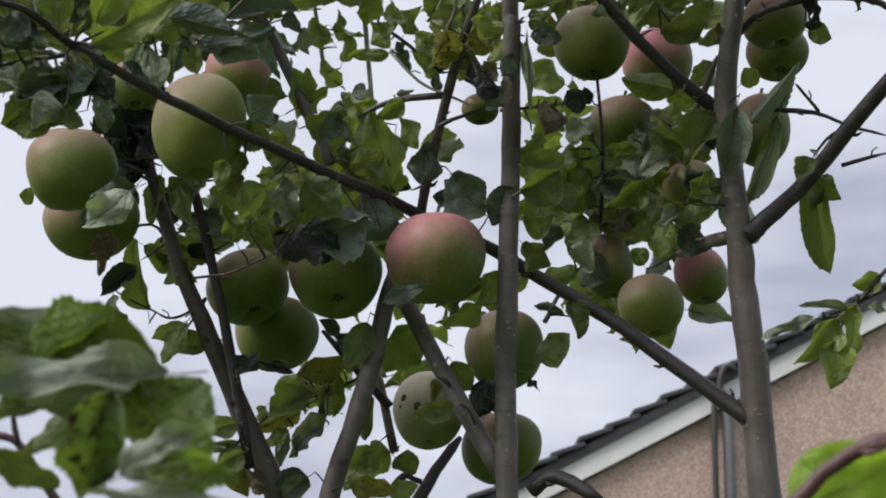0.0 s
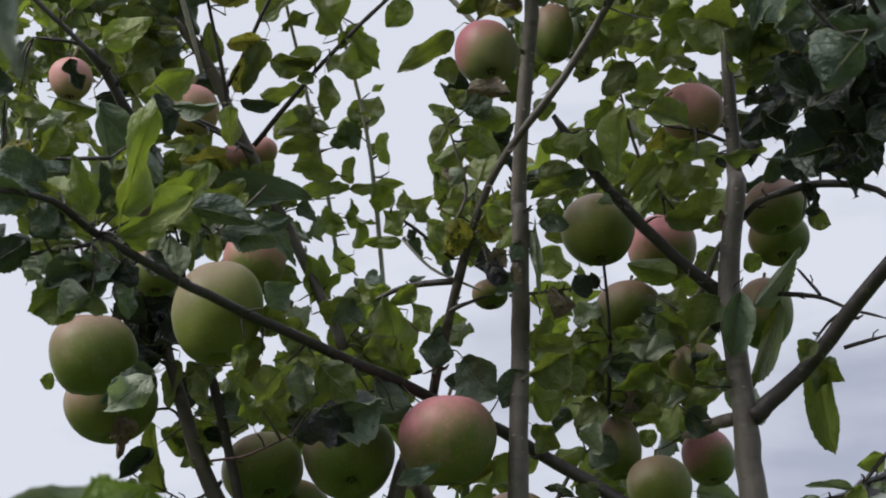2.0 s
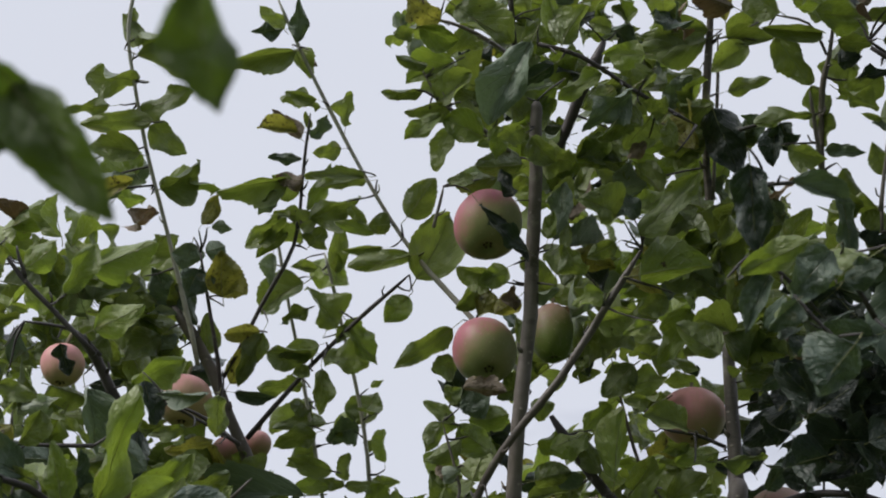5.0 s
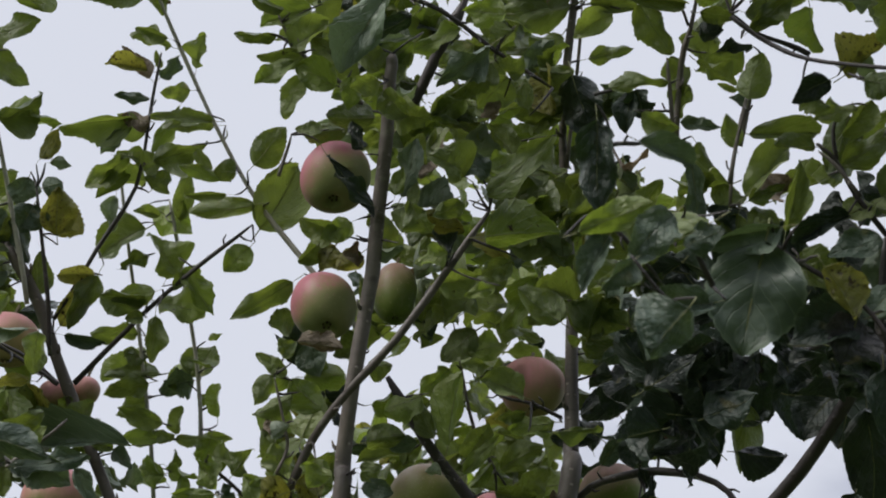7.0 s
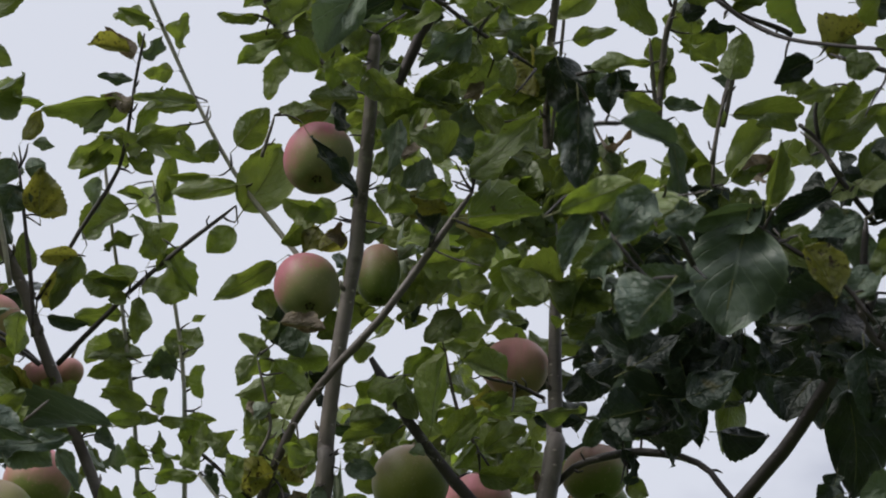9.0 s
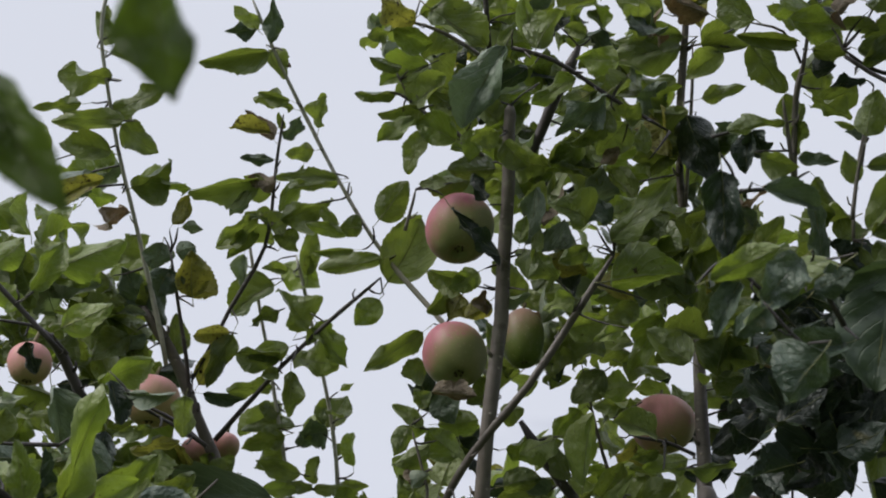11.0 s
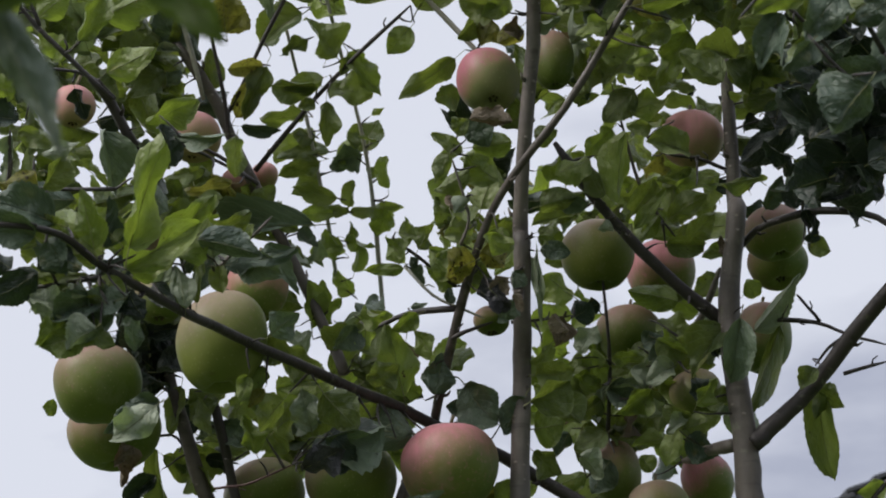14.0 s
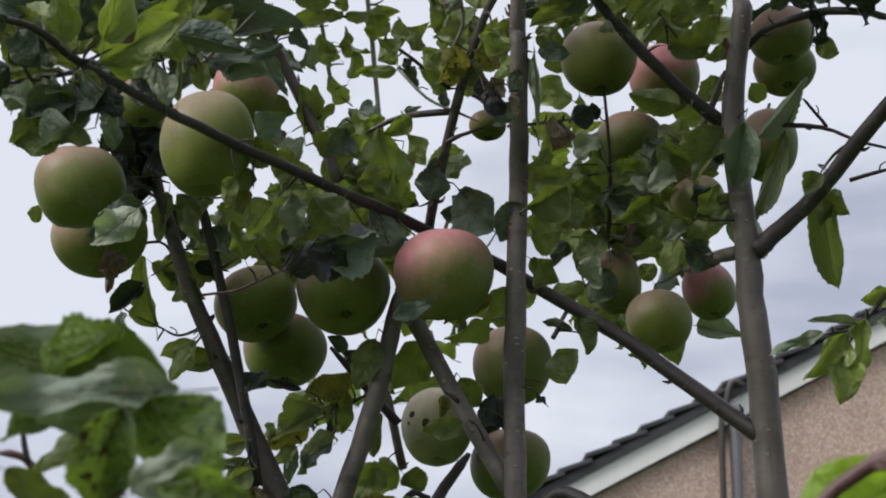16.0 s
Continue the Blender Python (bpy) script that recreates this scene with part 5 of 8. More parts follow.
leaf(b2, -0.154, 1.357, 1.947, -94, -40, 173, 0.0202, 0.0121, 3, 4)
leaf(b8, -0.213, 1.520, 1.977, 60, -14, -132, 0.0159, 0.0132, 5, 1)
leaf(b73, -0.227, 1.577, 1.877, -134, -40, -121, 0.0314, 0.0202, 5, 0)
leaf(b7, -0.198, 1.584, 1.859, -25, -80, 109, 0.0451, 0.0195, 5, 2)
leaf(b73, -0.222, 1.558, 1.873, -94, 30, -24, 0.0406, 0.0243, 0, 4)
leaf(b2, -0.068, 1.490, 1.946, -91, -61, -171, 0.0705, 0.0231, 1, 4)
leaf(b2, -0.077, 1.471, 1.939, -113, -23, -128, 0.0433, 0.0291, 1, 9)
leaf(b2, -0.064, 1.495, 1.943, 96, 78, 177, 0.0618, 0.0213, 6, 3)
leaf(b9, -0.041, 1.556, 1.949, 77, -61, 24, 0.0399, 0.0056, 6, 1)
leaf(b2, -0.040, 1.501, 1.947, 106, 43, -167, 0.0440, 0.0209, 6, 1)
leaf(b9, -0.048, 1.452, 1.868, 85, 68, -14, 0.0401, 0.0150, 6, 9)
leaf(b9, -0.039, 1.473, 1.868, 59, -38, -146, 0.0270, 0.0101, 4, 9)
leaf(b0, 0.037, 1.556, 1.908, -66, -64, 161, 0.0505, 0.0217, 3, 1)
leaf(b0, 0.047, 1.549, 1.917, -111, -24, -142, 0.0356, 0.0232, 0, 2)
leaf(b0, 0.033, 1.571, 1.891, -138, -50, -110, 0.0436, 0.0201, 0, 2)
leaf(b0, 0.070, 1.551, 1.963, 82, -78, -163, 0.0281, 0.0377, 0, 0)
leaf(b0, 0.070, 1.570, 1.947, -125, 35, 125, 0.0320, 0.0269, 5, 4)
leaf(b25, 0.123, 1.653, 1.946, -98, 60, -10, 0.0366, 0.0226, 0, 2)
leaf(b24, 0.112, 1.706, 1.998, -51, 16, 33, 0.0282, 0.0226, 6, 2)
leaf(b24, 0.134, 1.706, 2.010, -67, 11, 15, 0.0417, 0.0206, 5, 5)
leaf(b24, 0.117, 1.702, 2.028, -71, 33, -30, 0.0238, 0.0132, 4, 1)
leaf(b2, 0.112, 1.604, 1.901, -78, 13, -157, 0.0346, 0.0241, 5, 8)
leaf(b0, 0.084, 1.571, 1.841, 86, 50, -14, 0.0350, 0.0296, 5, 5)
leaf(b25, 0.112, 1.645, 1.897, 31, 40, 111, 0.0302, 0.0116, 6, 0)
leaf(b18, 0.187, 1.642, 2.025, -138, -33, -128, 0.0441, 0.0258, 0, 2)
leaf(b24, 0.151, 1.680, 2.039, -60, 20, 23, 0.0408, 0.0149, 2, 3)
leaf(b24, 0.154, 1.683, 2.038, -12, 72, -121, 0.0384, 0.0094, 2, 2)
leaf(b18, 0.220, 1.590, 2.021, -85, 25, -161, 0.0244, 0.0213, 1, 9)
leaf(b1, 0.230, 1.581, 1.991, 52, 70, -55, 0.0320, 0.0230, 5, 2)
leaf(b1, 0.216, 1.549, 1.983, 118, 27, 43, 0.0317, 0.0202, 0, 7)
leaf(b23, 0.215, 1.599, 1.986, -68, -56, 154, 0.0259, 0.0143, 2, 2)
leaf(b23, 0.206, 1.613, 1.979, -85, -17, 158, 0.0381, 0.0215, 0, 0)
leaf(b23, 0.198, 1.654, 1.979, -10, 44, 64, 0.0328, 0.0156, 0, 2)
leaf(b24, 0.152, 1.707, 1.971, -74, 39, -11, 0.0376, 0.0325, 6, 0)
leaf(b25, 0.118, 1.643, 1.960, -35, -32, -41, 0.0306, 0.0231, 2, 2)
leaf(b24, 0.148, 1.690, 1.994, -66, -57, 155, 0.0363, 0.0277, 5, 0)
leaf(b24, 0.143, 1.679, 2.024, -54, 41, 49, 0.0316, 0.0275, 5, 5)
leaf(b24, 0.117, 1.683, 2.048, -116, 16, 141, 0.0398, 0.0290, 0, 1)
leaf(b23, 0.186, 1.655, 1.947, 103, -33, 4, 0.0197, 0.0171, 0, 3)
leaf(b18, 0.219, 1.645, 2.020, 150, -42, -43, 0.0319, 0.0226, 0, 2)
leaf(b23, 0.217, 1.601, 1.981, 138, -41, -47, 0.0298, 0.0223, 5, 2)
leaf(b23, 0.212, 1.599, 1.975, 23, -57, -121, 0.0343, 0.0220, 5, 0)
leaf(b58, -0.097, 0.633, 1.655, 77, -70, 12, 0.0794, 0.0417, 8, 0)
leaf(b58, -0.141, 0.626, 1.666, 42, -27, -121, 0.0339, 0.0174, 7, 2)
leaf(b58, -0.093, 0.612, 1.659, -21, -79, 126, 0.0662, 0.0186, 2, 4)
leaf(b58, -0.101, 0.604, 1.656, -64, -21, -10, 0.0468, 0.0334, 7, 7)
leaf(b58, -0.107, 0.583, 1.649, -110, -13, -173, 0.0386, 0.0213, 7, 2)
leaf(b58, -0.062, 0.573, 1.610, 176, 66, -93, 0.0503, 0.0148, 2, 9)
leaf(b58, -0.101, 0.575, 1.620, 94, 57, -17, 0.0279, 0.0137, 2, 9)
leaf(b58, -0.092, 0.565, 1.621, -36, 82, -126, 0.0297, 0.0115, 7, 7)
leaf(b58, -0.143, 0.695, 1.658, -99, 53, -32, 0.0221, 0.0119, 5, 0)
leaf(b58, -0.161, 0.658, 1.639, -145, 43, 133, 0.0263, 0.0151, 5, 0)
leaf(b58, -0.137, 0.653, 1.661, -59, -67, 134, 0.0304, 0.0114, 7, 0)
leaf(b59, 0.117, 0.623, 1.614, 113, 66, 18, 0.0432, 0.0300, 11, 0)
leaf(b59, 0.143, 0.658, 1.638, -72, -65, 151, 0.0185, 0.0087, 11, 0)
leaf(b8, -0.177, 1.566, 1.786, -32, -65, 128, 0.0273, 0.0139, 5, 8)
leaf(b8, -0.184, 1.555, 1.763, 25, 72, 113, 0.0234, 0.0071, 2, 8)
leaf(b8, -0.169, 1.547, 1.759, -127, -49, -130, 0.0248, 0.0186, 5, 1)
leaf(b8, -0.179, 1.598, 1.756, -102, 43, 138, 0.0427, 0.0263, 4, 9)
leaf(b8, -0.186, 1.572, 1.753, -109, 35, 171, 0.0352, 0.0204, 3, 0)
leaf(b79, -0.132, 1.639, 1.828, -81, 52, -22, 0.0531, 0.0236, 3, 8)
leaf(b79, -0.161, 1.654, 1.815, -99, 38, -32, 0.0200, 0.0130, 5, 7)
leaf(b79, -0.143, 1.659, 1.795, -53, 5, 13, 0.0430, 0.0135, 6, 9)
leaf(b79, -0.140, 1.657, 1.794, -105, 55, -33, 0.0278, 0.0169, 0, 4)
leaf(b80, -0.124, 1.584, 1.769, -83, 49, -17, 0.0141, 0.0076, 5, 4)
leaf(b7, -0.144, 1.598, 1.741, -133, 59, 134, 0.0219, 0.0215, 5, 0)
leaf(b12, -0.087, 1.640, 1.854, -136, -63, -126, 0.0482, 0.0261, 3, 2)
leaf(b79, -0.095, 1.649, 1.845, -107, -13, 173, 0.0414, 0.0247, 5, 8)
leaf(b79, -0.111, 1.634, 1.827, -138, 60, -56, 0.0346, 0.0161, 0, 4)
leaf(b9, -0.066, 1.573, 1.876, -95, -19, 173, 0.0475, 0.0274, 5, 0)
leaf(b12, -0.093, 1.617, 1.875, 95, -62, 18, 0.0219, 0.0139, 6, 0)
leaf(b10, -0.022, 1.608, 1.879, -110, -30, -155, 0.0505, 0.0391, 0, 7)
leaf(b10, -0.008, 1.725, 1.864, -38, -68, 116, 0.0327, 0.0196, 0, 2)
leaf(b12, -0.066, 1.642, 1.823, -61, -2, 15, 0.0431, 0.0164, 5, 3)
leaf(b11, -0.050, 1.729, 1.784, -45, 52, 41, 0.0550, 0.0383, 0, 7)
leaf(b11, -0.045, 1.725, 1.778, -69, 44, -150, 0.0246, 0.0283, 5, 2)
leaf(b9, -0.079, 1.567, 1.733, -156, 71, 122, 0.0397, 0.0229, 3, 7)
leaf(b14, -0.046, 1.607, 1.728, 70, 67, -30, 0.0266, 0.0216, 0, 0)
leaf(b11, -0.066, 1.721, 1.783, -80, -36, 165, 0.0487, 0.0327, 0, 9)
leaf(b80, -0.104, 1.574, 1.782, -60, -53, 141, 0.0356, 0.0132, 6, 9)
leaf(b79, -0.106, 1.631, 1.826, -95, -6, 160, 0.0385, 0.0058, 6, 2)
leaf(b7, -0.138, 1.590, 1.726, 82, -44, -142, 0.0266, 0.0242, 5, 9)
leaf(b10, 0.008, 1.559, 1.800, -48, -64, 153, 0.0350, 0.0134, 0, 1)
leaf(b10, -0.007, 1.555, 1.823, -87, -7, -160, 0.0199, 0.0096, 3, 1)
leaf(b10, 0.008, 1.608, 1.848, -117, 27, 154, 0.0310, 0.0247, 0, 0)
leaf(b0, 0.055, 1.675, 1.834, -142, -52, -112, 0.0331, 0.0239, 1, 9)
leaf(b0, 0.072, 1.535, 1.822, -101, -33, 29, 0.0161, 0.0047, 1, 7)
leaf(b2, -0.268, 1.131, 1.985, 134, -51, -33, 0.0345, 0.0234, 5, 4)
leaf(b2, -0.236, 1.136, 1.991, 66, 35, 153, 0.0300, 0.0242, 0, 1)
leaf(b76, -0.205, 1.200, 2.003, 105, -34, 171, 0.0377, 0.0254, 0, 2)
leaf(b76, -0.220, 1.213, 2.016, 77, 30, 161, 0.0292, 0.0234, 5, 4)
leaf(b75, -0.188, 1.236, 2.025, 145, 27, 49, 0.0410, 0.0230, 5, 0)
leaf(b2, -0.293, 1.424, 2.044, -36, -44, -68, 0.0440, 0.0278, 1, 0)
leaf(b2, -0.255, 1.440, 2.069, -86, -61, -179, 0.0405, 0.0237, 5, 9)
leaf(b75, -0.187, 1.265, 2.023, -110, -26, -147, 0.0287, 0.0176, 6, 5)
leaf(b76, -0.211, 1.233, 2.016, -83, -29, 159, 0.0273, 0.0233, 2, 8)
leaf(b8, -0.210, 1.513, 1.982, -71, -57, 155, 0.0311, 0.0264, 5, 2)
leaf(b8, -0.176, 1.557, 1.969, -125, 35, 133, 0.0351, 0.0299, 5, 0)
leaf(b2, -0.143, 1.420, 1.956, -56, 28, 58, 0.0357, 0.0285, 5, 0)
leaf(b2, -0.124, 1.466, 1.969, 58, -53, -174, 0.0242, 0.0199, 0, 5)
leaf(b81, -0.105, 1.472, 1.927, 65, -62, 40, 0.0296, 0.0278, 5, 2)
leaf(b2, -0.091, 1.546, 1.971, 147, 25, 52, 0.0358, 0.0281, 5, 0)
leaf(b2, -0.142, 1.459, 1.982, 71, -64, -159, 0.0313, 0.0197, 5, 0)
leaf(b2, -0.120, 1.671, 2.050, 115, 35, 28, 0.0381, 0.0283, 5, 0)
leaf(b2, -0.078, 1.479, 1.988, 151, 39, 59, 0.0319, 0.0275, 5, 4)
leaf(b2, -0.071, 1.551, 1.978, 68, 75, -51, 0.0326, 0.0294, 5, 8)
leaf(b3, -0.032, 1.545, 1.992, 146, -32, -44, 0.0287, 0.0256, 0, 3)
leaf(b7, -0.228, 1.581, 1.955, -85, -47, 157, 0.0336, 0.0250, 5, 8)
leaf(b8, -0.200, 1.566, 1.936, 26, 59, 106, 0.0256, 0.0245, 1, 4)
leaf(b8, -0.188, 1.531, 1.988, -74, 31, -2, 0.0286, 0.0238, 5, 7)
leaf(b24, 0.119, 1.684, 2.186, -135, -42, -121, 0.0322, 0.0283, 5, 2)
leaf(b24, 0.176, 1.778, 2.142, -63, 53, -163, 0.0340, 0.0308, 5, 1)
leaf(b18, 0.196, 1.654, 2.095, -58, 66, -155, 0.0337, 0.0288, 5, 7)
leaf(b24, 0.159, 1.784, 2.114, -99, -46, 7, 0.0410, 0.0319, 5, 5)
leaf(b24, 0.171, 1.697, 2.035, 80, 53, -38, 0.0346, 0.0333, 0, 4)
leaf(b18, 0.211, 1.659, 2.041, 40, -34, -134, 0.0337, 0.0284, 5, 0)
leaf(b24, 0.164, 1.739, 2.007, 77, 57, -22, 0.0344, 0.0279, 5, 1)
leaf(b24, 0.140, 1.709, 2.039, -35, -79, 100, 0.0281, 0.0320, 5, 5)
leaf(b0, 0.086, 1.529, 1.982, -35, -29, -59, 0.0315, 0.0307, 5, 8)
leaf(b24, 0.183, 1.704, 2.020, 122, 49, 54, 0.0334, 0.0276, 5, 5)
leaf(b23, 0.231, 1.630, 1.968, 120, -38, -6, 0.0340, 0.0219, 5, 1)
leaf(b24, 0.147, 1.687, 2.187, 68, 48, -31, 0.0419, 0.0350, 5, 4)
leaf(b18, 0.250, 1.615, 2.132, -98, -36, -151, 0.0312, 0.0254, 5, 9)
leaf(b74, -0.247, 1.132, 1.927, -30, 26, 57, 0.0237, 0.0259, 2, 8)
leaf(b74, -0.254, 1.146, 1.947, 105, 78, -1, 0.0281, 0.0230, 6, 7)
leaf(b7, -0.267, 1.533, 1.988, -48, 49, 10, 0.0528, 0.0260, 6, 6)
leaf(b7, -0.232, 1.311, 1.921, -76, -46, -169, 0.0438, 0.0268, 2, 9)
leaf(b2, -0.222, 1.212, 1.987, -97, -42, 25, 0.0236, 0.0182, 1, 1)
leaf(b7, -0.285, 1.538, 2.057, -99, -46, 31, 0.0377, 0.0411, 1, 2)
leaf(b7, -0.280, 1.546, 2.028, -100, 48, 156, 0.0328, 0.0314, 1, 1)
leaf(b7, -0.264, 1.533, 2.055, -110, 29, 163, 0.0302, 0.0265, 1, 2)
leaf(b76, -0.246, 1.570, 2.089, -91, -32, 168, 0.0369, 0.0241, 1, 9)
leaf(b2, -0.170, 1.377, 1.990, -73, 74, -166, 0.0369, 0.0294, 5, 7)
leaf(b2, -0.145, 1.310, 1.977, 46, -26, -126, 0.0275, 0.0255, 6, 5)
leaf(b2, -0.144, 1.428, 1.997, -139, 42, 112, 0.0380, 0.0339, 5, 0)
leaf(b2, -0.110, 1.407, 1.957, -60, -28, -30, 0.0415, 0.0376, 5, 0)
leaf(b81, -0.111, 1.432, 1.926, -169, 40, 85, 0.0556, 0.0340, 6, 6)
leaf(b81, -0.121, 1.447, 1.911, 51, -52, -114, 0.0647, 0.0255, 1, 6)
leaf(b26, -0.091, 1.631, 2.060, 107, 41, -1, 0.0454, 0.0395, 5, 2)
leaf(b31, -0.092, 1.863, 2.114, 79, 56, -30, 0.0476, 0.0477, 5, 9)
leaf(b75, -0.163, 1.232, 2.015, -130, 49, 143, 0.0359, 0.0255, 2, 2)
leaf(b76, -0.189, 1.193, 2.013, -8, -51, -70, 0.0488, 0.0234, 6, 1)
leaf(b24, 0.111, 1.687, 2.032, 32, -39, -127, 0.0341, 0.0394, 0, 5)
leaf(b24, 0.149, 1.686, 2.038, -103, 66, 173, 0.0324, 0.0290, 6, 8)
leaf(b24, 0.179, 1.668, 2.021, -121, 47, 136, 0.0294, 0.0238, 2, 1)
leaf(b18, 0.191, 1.618, 2.067, -141, 35, 122, 0.0380, 0.0244, 0, 3)
leaf(b18, 0.186, 1.629, 2.048, 123, 37, 45, 0.0352, 0.0241, 6, 0)
leaf(b18, 0.206, 1.619, 2.040, -65, -60, 165, 0.0316, 0.0255, 2, 1)
leaf(b23, 0.213, 1.611, 1.968, -142, 43, 109, 0.0339, 0.0303, 6, 0)
leaf(b0, 0.065, 1.499, 1.974, 157, 33, 59, 0.0388, 0.0362, 5, 8)
leaf(b0, 0.071, 1.515, 2.003, -174, 58, 75, 0.0348, 0.0313, 5, 1)
leaf(b0, 0.061, 1.520, 1.985, -54, 22, 31, 0.0394, 0.0274, 6, 0)
leaf(b3, 0.008, 1.527, 1.997, -108, 30, 141, 0.0457, 0.0440, 6, 2)
leaf(b78, 0.084, 1.475, 2.046, -78, -47, 15, 0.0205, 0.0166, 4, 8)
leaf(b0, 0.055, 1.472, 2.055, -115, -44, -133, 0.0248, 0.0184, 6, 9)
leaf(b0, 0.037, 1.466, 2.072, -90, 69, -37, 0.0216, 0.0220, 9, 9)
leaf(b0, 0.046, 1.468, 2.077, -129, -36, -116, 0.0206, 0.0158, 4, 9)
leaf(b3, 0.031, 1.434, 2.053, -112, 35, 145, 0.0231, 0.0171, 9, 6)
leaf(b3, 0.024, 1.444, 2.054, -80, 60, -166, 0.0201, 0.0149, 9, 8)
leaf(b0, 0.050, 1.459, 2.060, -63, -18, -32, 0.0178, 0.0106, 4, 0)
leaf(b0, 0.058, 1.466, 2.083, -85, 37, -19, 0.0172, 0.0165, 6, 0)
leaf(b3, 0.017, 1.446, 2.086, -29, 34, 72, 0.0300, 0.0345, 3, 0)
leaf(b3, 0.021, 1.439, 2.092, -34, -42, -54, 0.0254, 0.0268, 3, 1)
leaf(b3, 0.008, 1.475, 2.085, -131, 85, 145, 0.0246, 0.0220, 5, 0)
leaf(b3, 0.034, 1.417, 2.100, -94, -8, -153, 0.0200, 0.0255, 0, 2)
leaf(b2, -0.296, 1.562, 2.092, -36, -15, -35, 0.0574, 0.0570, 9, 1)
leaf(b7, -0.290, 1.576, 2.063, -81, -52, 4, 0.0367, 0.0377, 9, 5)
leaf(b2, -0.229, 1.152, 1.960, -68, -32, 31, 0.0222, 0.0206, 1, 9)
leaf(b74, -0.263, 1.137, 1.960, -66, 35, -16, 0.0310, 0.0260, 2, 1)
leaf(b2, -0.236, 1.141, 1.949, -23, 71, 37, 0.0454, 0.0219, 6, 6)
leaf(b2, -0.247, 1.173, 1.937, -19, -74, 113, 0.0449, 0.0239, 0, 1)
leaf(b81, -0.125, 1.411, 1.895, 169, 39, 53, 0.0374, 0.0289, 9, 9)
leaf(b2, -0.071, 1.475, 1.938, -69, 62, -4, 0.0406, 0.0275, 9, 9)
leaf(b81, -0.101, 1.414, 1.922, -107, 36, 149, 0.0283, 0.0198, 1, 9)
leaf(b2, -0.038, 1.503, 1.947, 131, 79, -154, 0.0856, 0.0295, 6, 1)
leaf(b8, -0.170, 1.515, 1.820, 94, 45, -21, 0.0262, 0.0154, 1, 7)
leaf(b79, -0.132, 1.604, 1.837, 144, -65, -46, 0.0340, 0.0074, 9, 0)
leaf(b8, -0.175, 1.552, 1.784, -151, -51, -110, 0.0274, 0.0134, 5, 1)
leaf(b8, -0.174, 1.566, 1.769, -167, -69, -105, 0.0354, 0.0113, 5, 2)
leaf(b8, -0.170, 1.561, 1.760, -31, 52, 51, 0.0238, 0.0202, 5, 8)
leaf(b79, -0.116, 1.632, 1.824, -53, -55, 144, 0.0509, 0.0268, 5, 2)
leaf(b80, -0.102, 1.569, 1.794, -46, 21, 37, 0.0435, 0.0197, 5, 2)
leaf(b9, -0.117, 1.597, 1.744, -67, -54, 162, 0.0374, 0.0312, 6, 1)
leaf(b10, 0.009, 1.545, 1.799, -150, -51, -104, 0.0370, 0.0205, 5, 0)
leaf(b10, -0.004, 1.558, 1.822, -92, 19, -19, 0.0173, 0.0108, 3, 0)
leaf(b0, 0.047, 1.563, 1.804, 73, -67, 26, 0.0256, 0.0353, 1, 7)
leaf(b0, 0.046, 1.727, 1.818, 139, -68, -51, 0.0312, 0.0225, 1, 2)
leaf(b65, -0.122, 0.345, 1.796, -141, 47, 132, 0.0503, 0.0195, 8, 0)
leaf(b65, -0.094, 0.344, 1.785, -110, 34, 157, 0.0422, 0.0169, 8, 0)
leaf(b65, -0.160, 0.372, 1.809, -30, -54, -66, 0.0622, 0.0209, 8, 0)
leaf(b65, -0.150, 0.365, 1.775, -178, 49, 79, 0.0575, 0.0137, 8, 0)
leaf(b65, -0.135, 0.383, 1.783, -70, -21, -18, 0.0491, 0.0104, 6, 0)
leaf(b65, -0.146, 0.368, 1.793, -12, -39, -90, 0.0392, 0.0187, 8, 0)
leaf(b28, -0.164, 1.528, 2.479, -162, -27, -100, 0.0717, 0.0260, 5, 1)
leaf(b29, -0.238, 1.493, 2.405, 70, -31, -177, 0.0323, 0.0167, 3, 0)
leaf(b29, -0.231, 1.507, 2.410, 178, 40, 89, 0.0208, 0.0110, 2, 5)
leaf(b28, -0.175, 1.530, 2.467, -135, -10, -144, 0.0310, 0.0156, 2, 7)
leaf(b28, -0.165, 1.552, 2.450, -138, -33, -133, 0.0516, 0.0242, 5, 7)
leaf(b28, -0.166, 1.569, 2.444, -102, -43, -159, 0.0427, 0.0180, 5, 2)
leaf(b29, -0.216, 1.521, 2.343, 130, -15, 10, 0.0448, 0.0334, 3, 4)
leaf(b29, -0.217, 1.544, 2.361, 101, 18, -22, 0.0294, 0.0139, 2, 7)
leaf(b30, -0.192, 1.691, 2.484, -99, -6, 165, 0.0375, 0.0169, 2, 2)
leaf(b82, -0.268, 1.194, 2.193, 70, -69, -167, 0.0547, 0.0290, 0, 1)
leaf(b82, -0.284, 1.186, 2.169, 122, 16, 45, 0.0436, 0.0200, 0, 2)
leaf(b83, -0.316, 1.195, 2.193, 67, -38, -158, 0.0309, 0.0220, 0, 2)
leaf(b33, -0.307, 1.550, 2.374, -136, -64, -141, 0.0554, 0.0202, 2, 4)
leaf(b26, -0.268, 1.579, 2.357, 138, -18, -24, 0.0490, 0.0322, 6, 7)
leaf(b26, -0.286, 1.567, 2.358, 96, 53, -147, 0.0398, 0.0283, 5, 1)
leaf(b35, -0.283, 1.300, 2.196, 69, -62, -165, 0.0446, 0.0269, 0, 0)
leaf(b82, -0.295, 1.203, 2.163, 56, 38, 139, 0.0286, 0.0213, 0, 7)
leaf(b33, -0.247, 1.578, 2.341, 81, 31, -156, 0.0481, 0.0226, 6, 2)
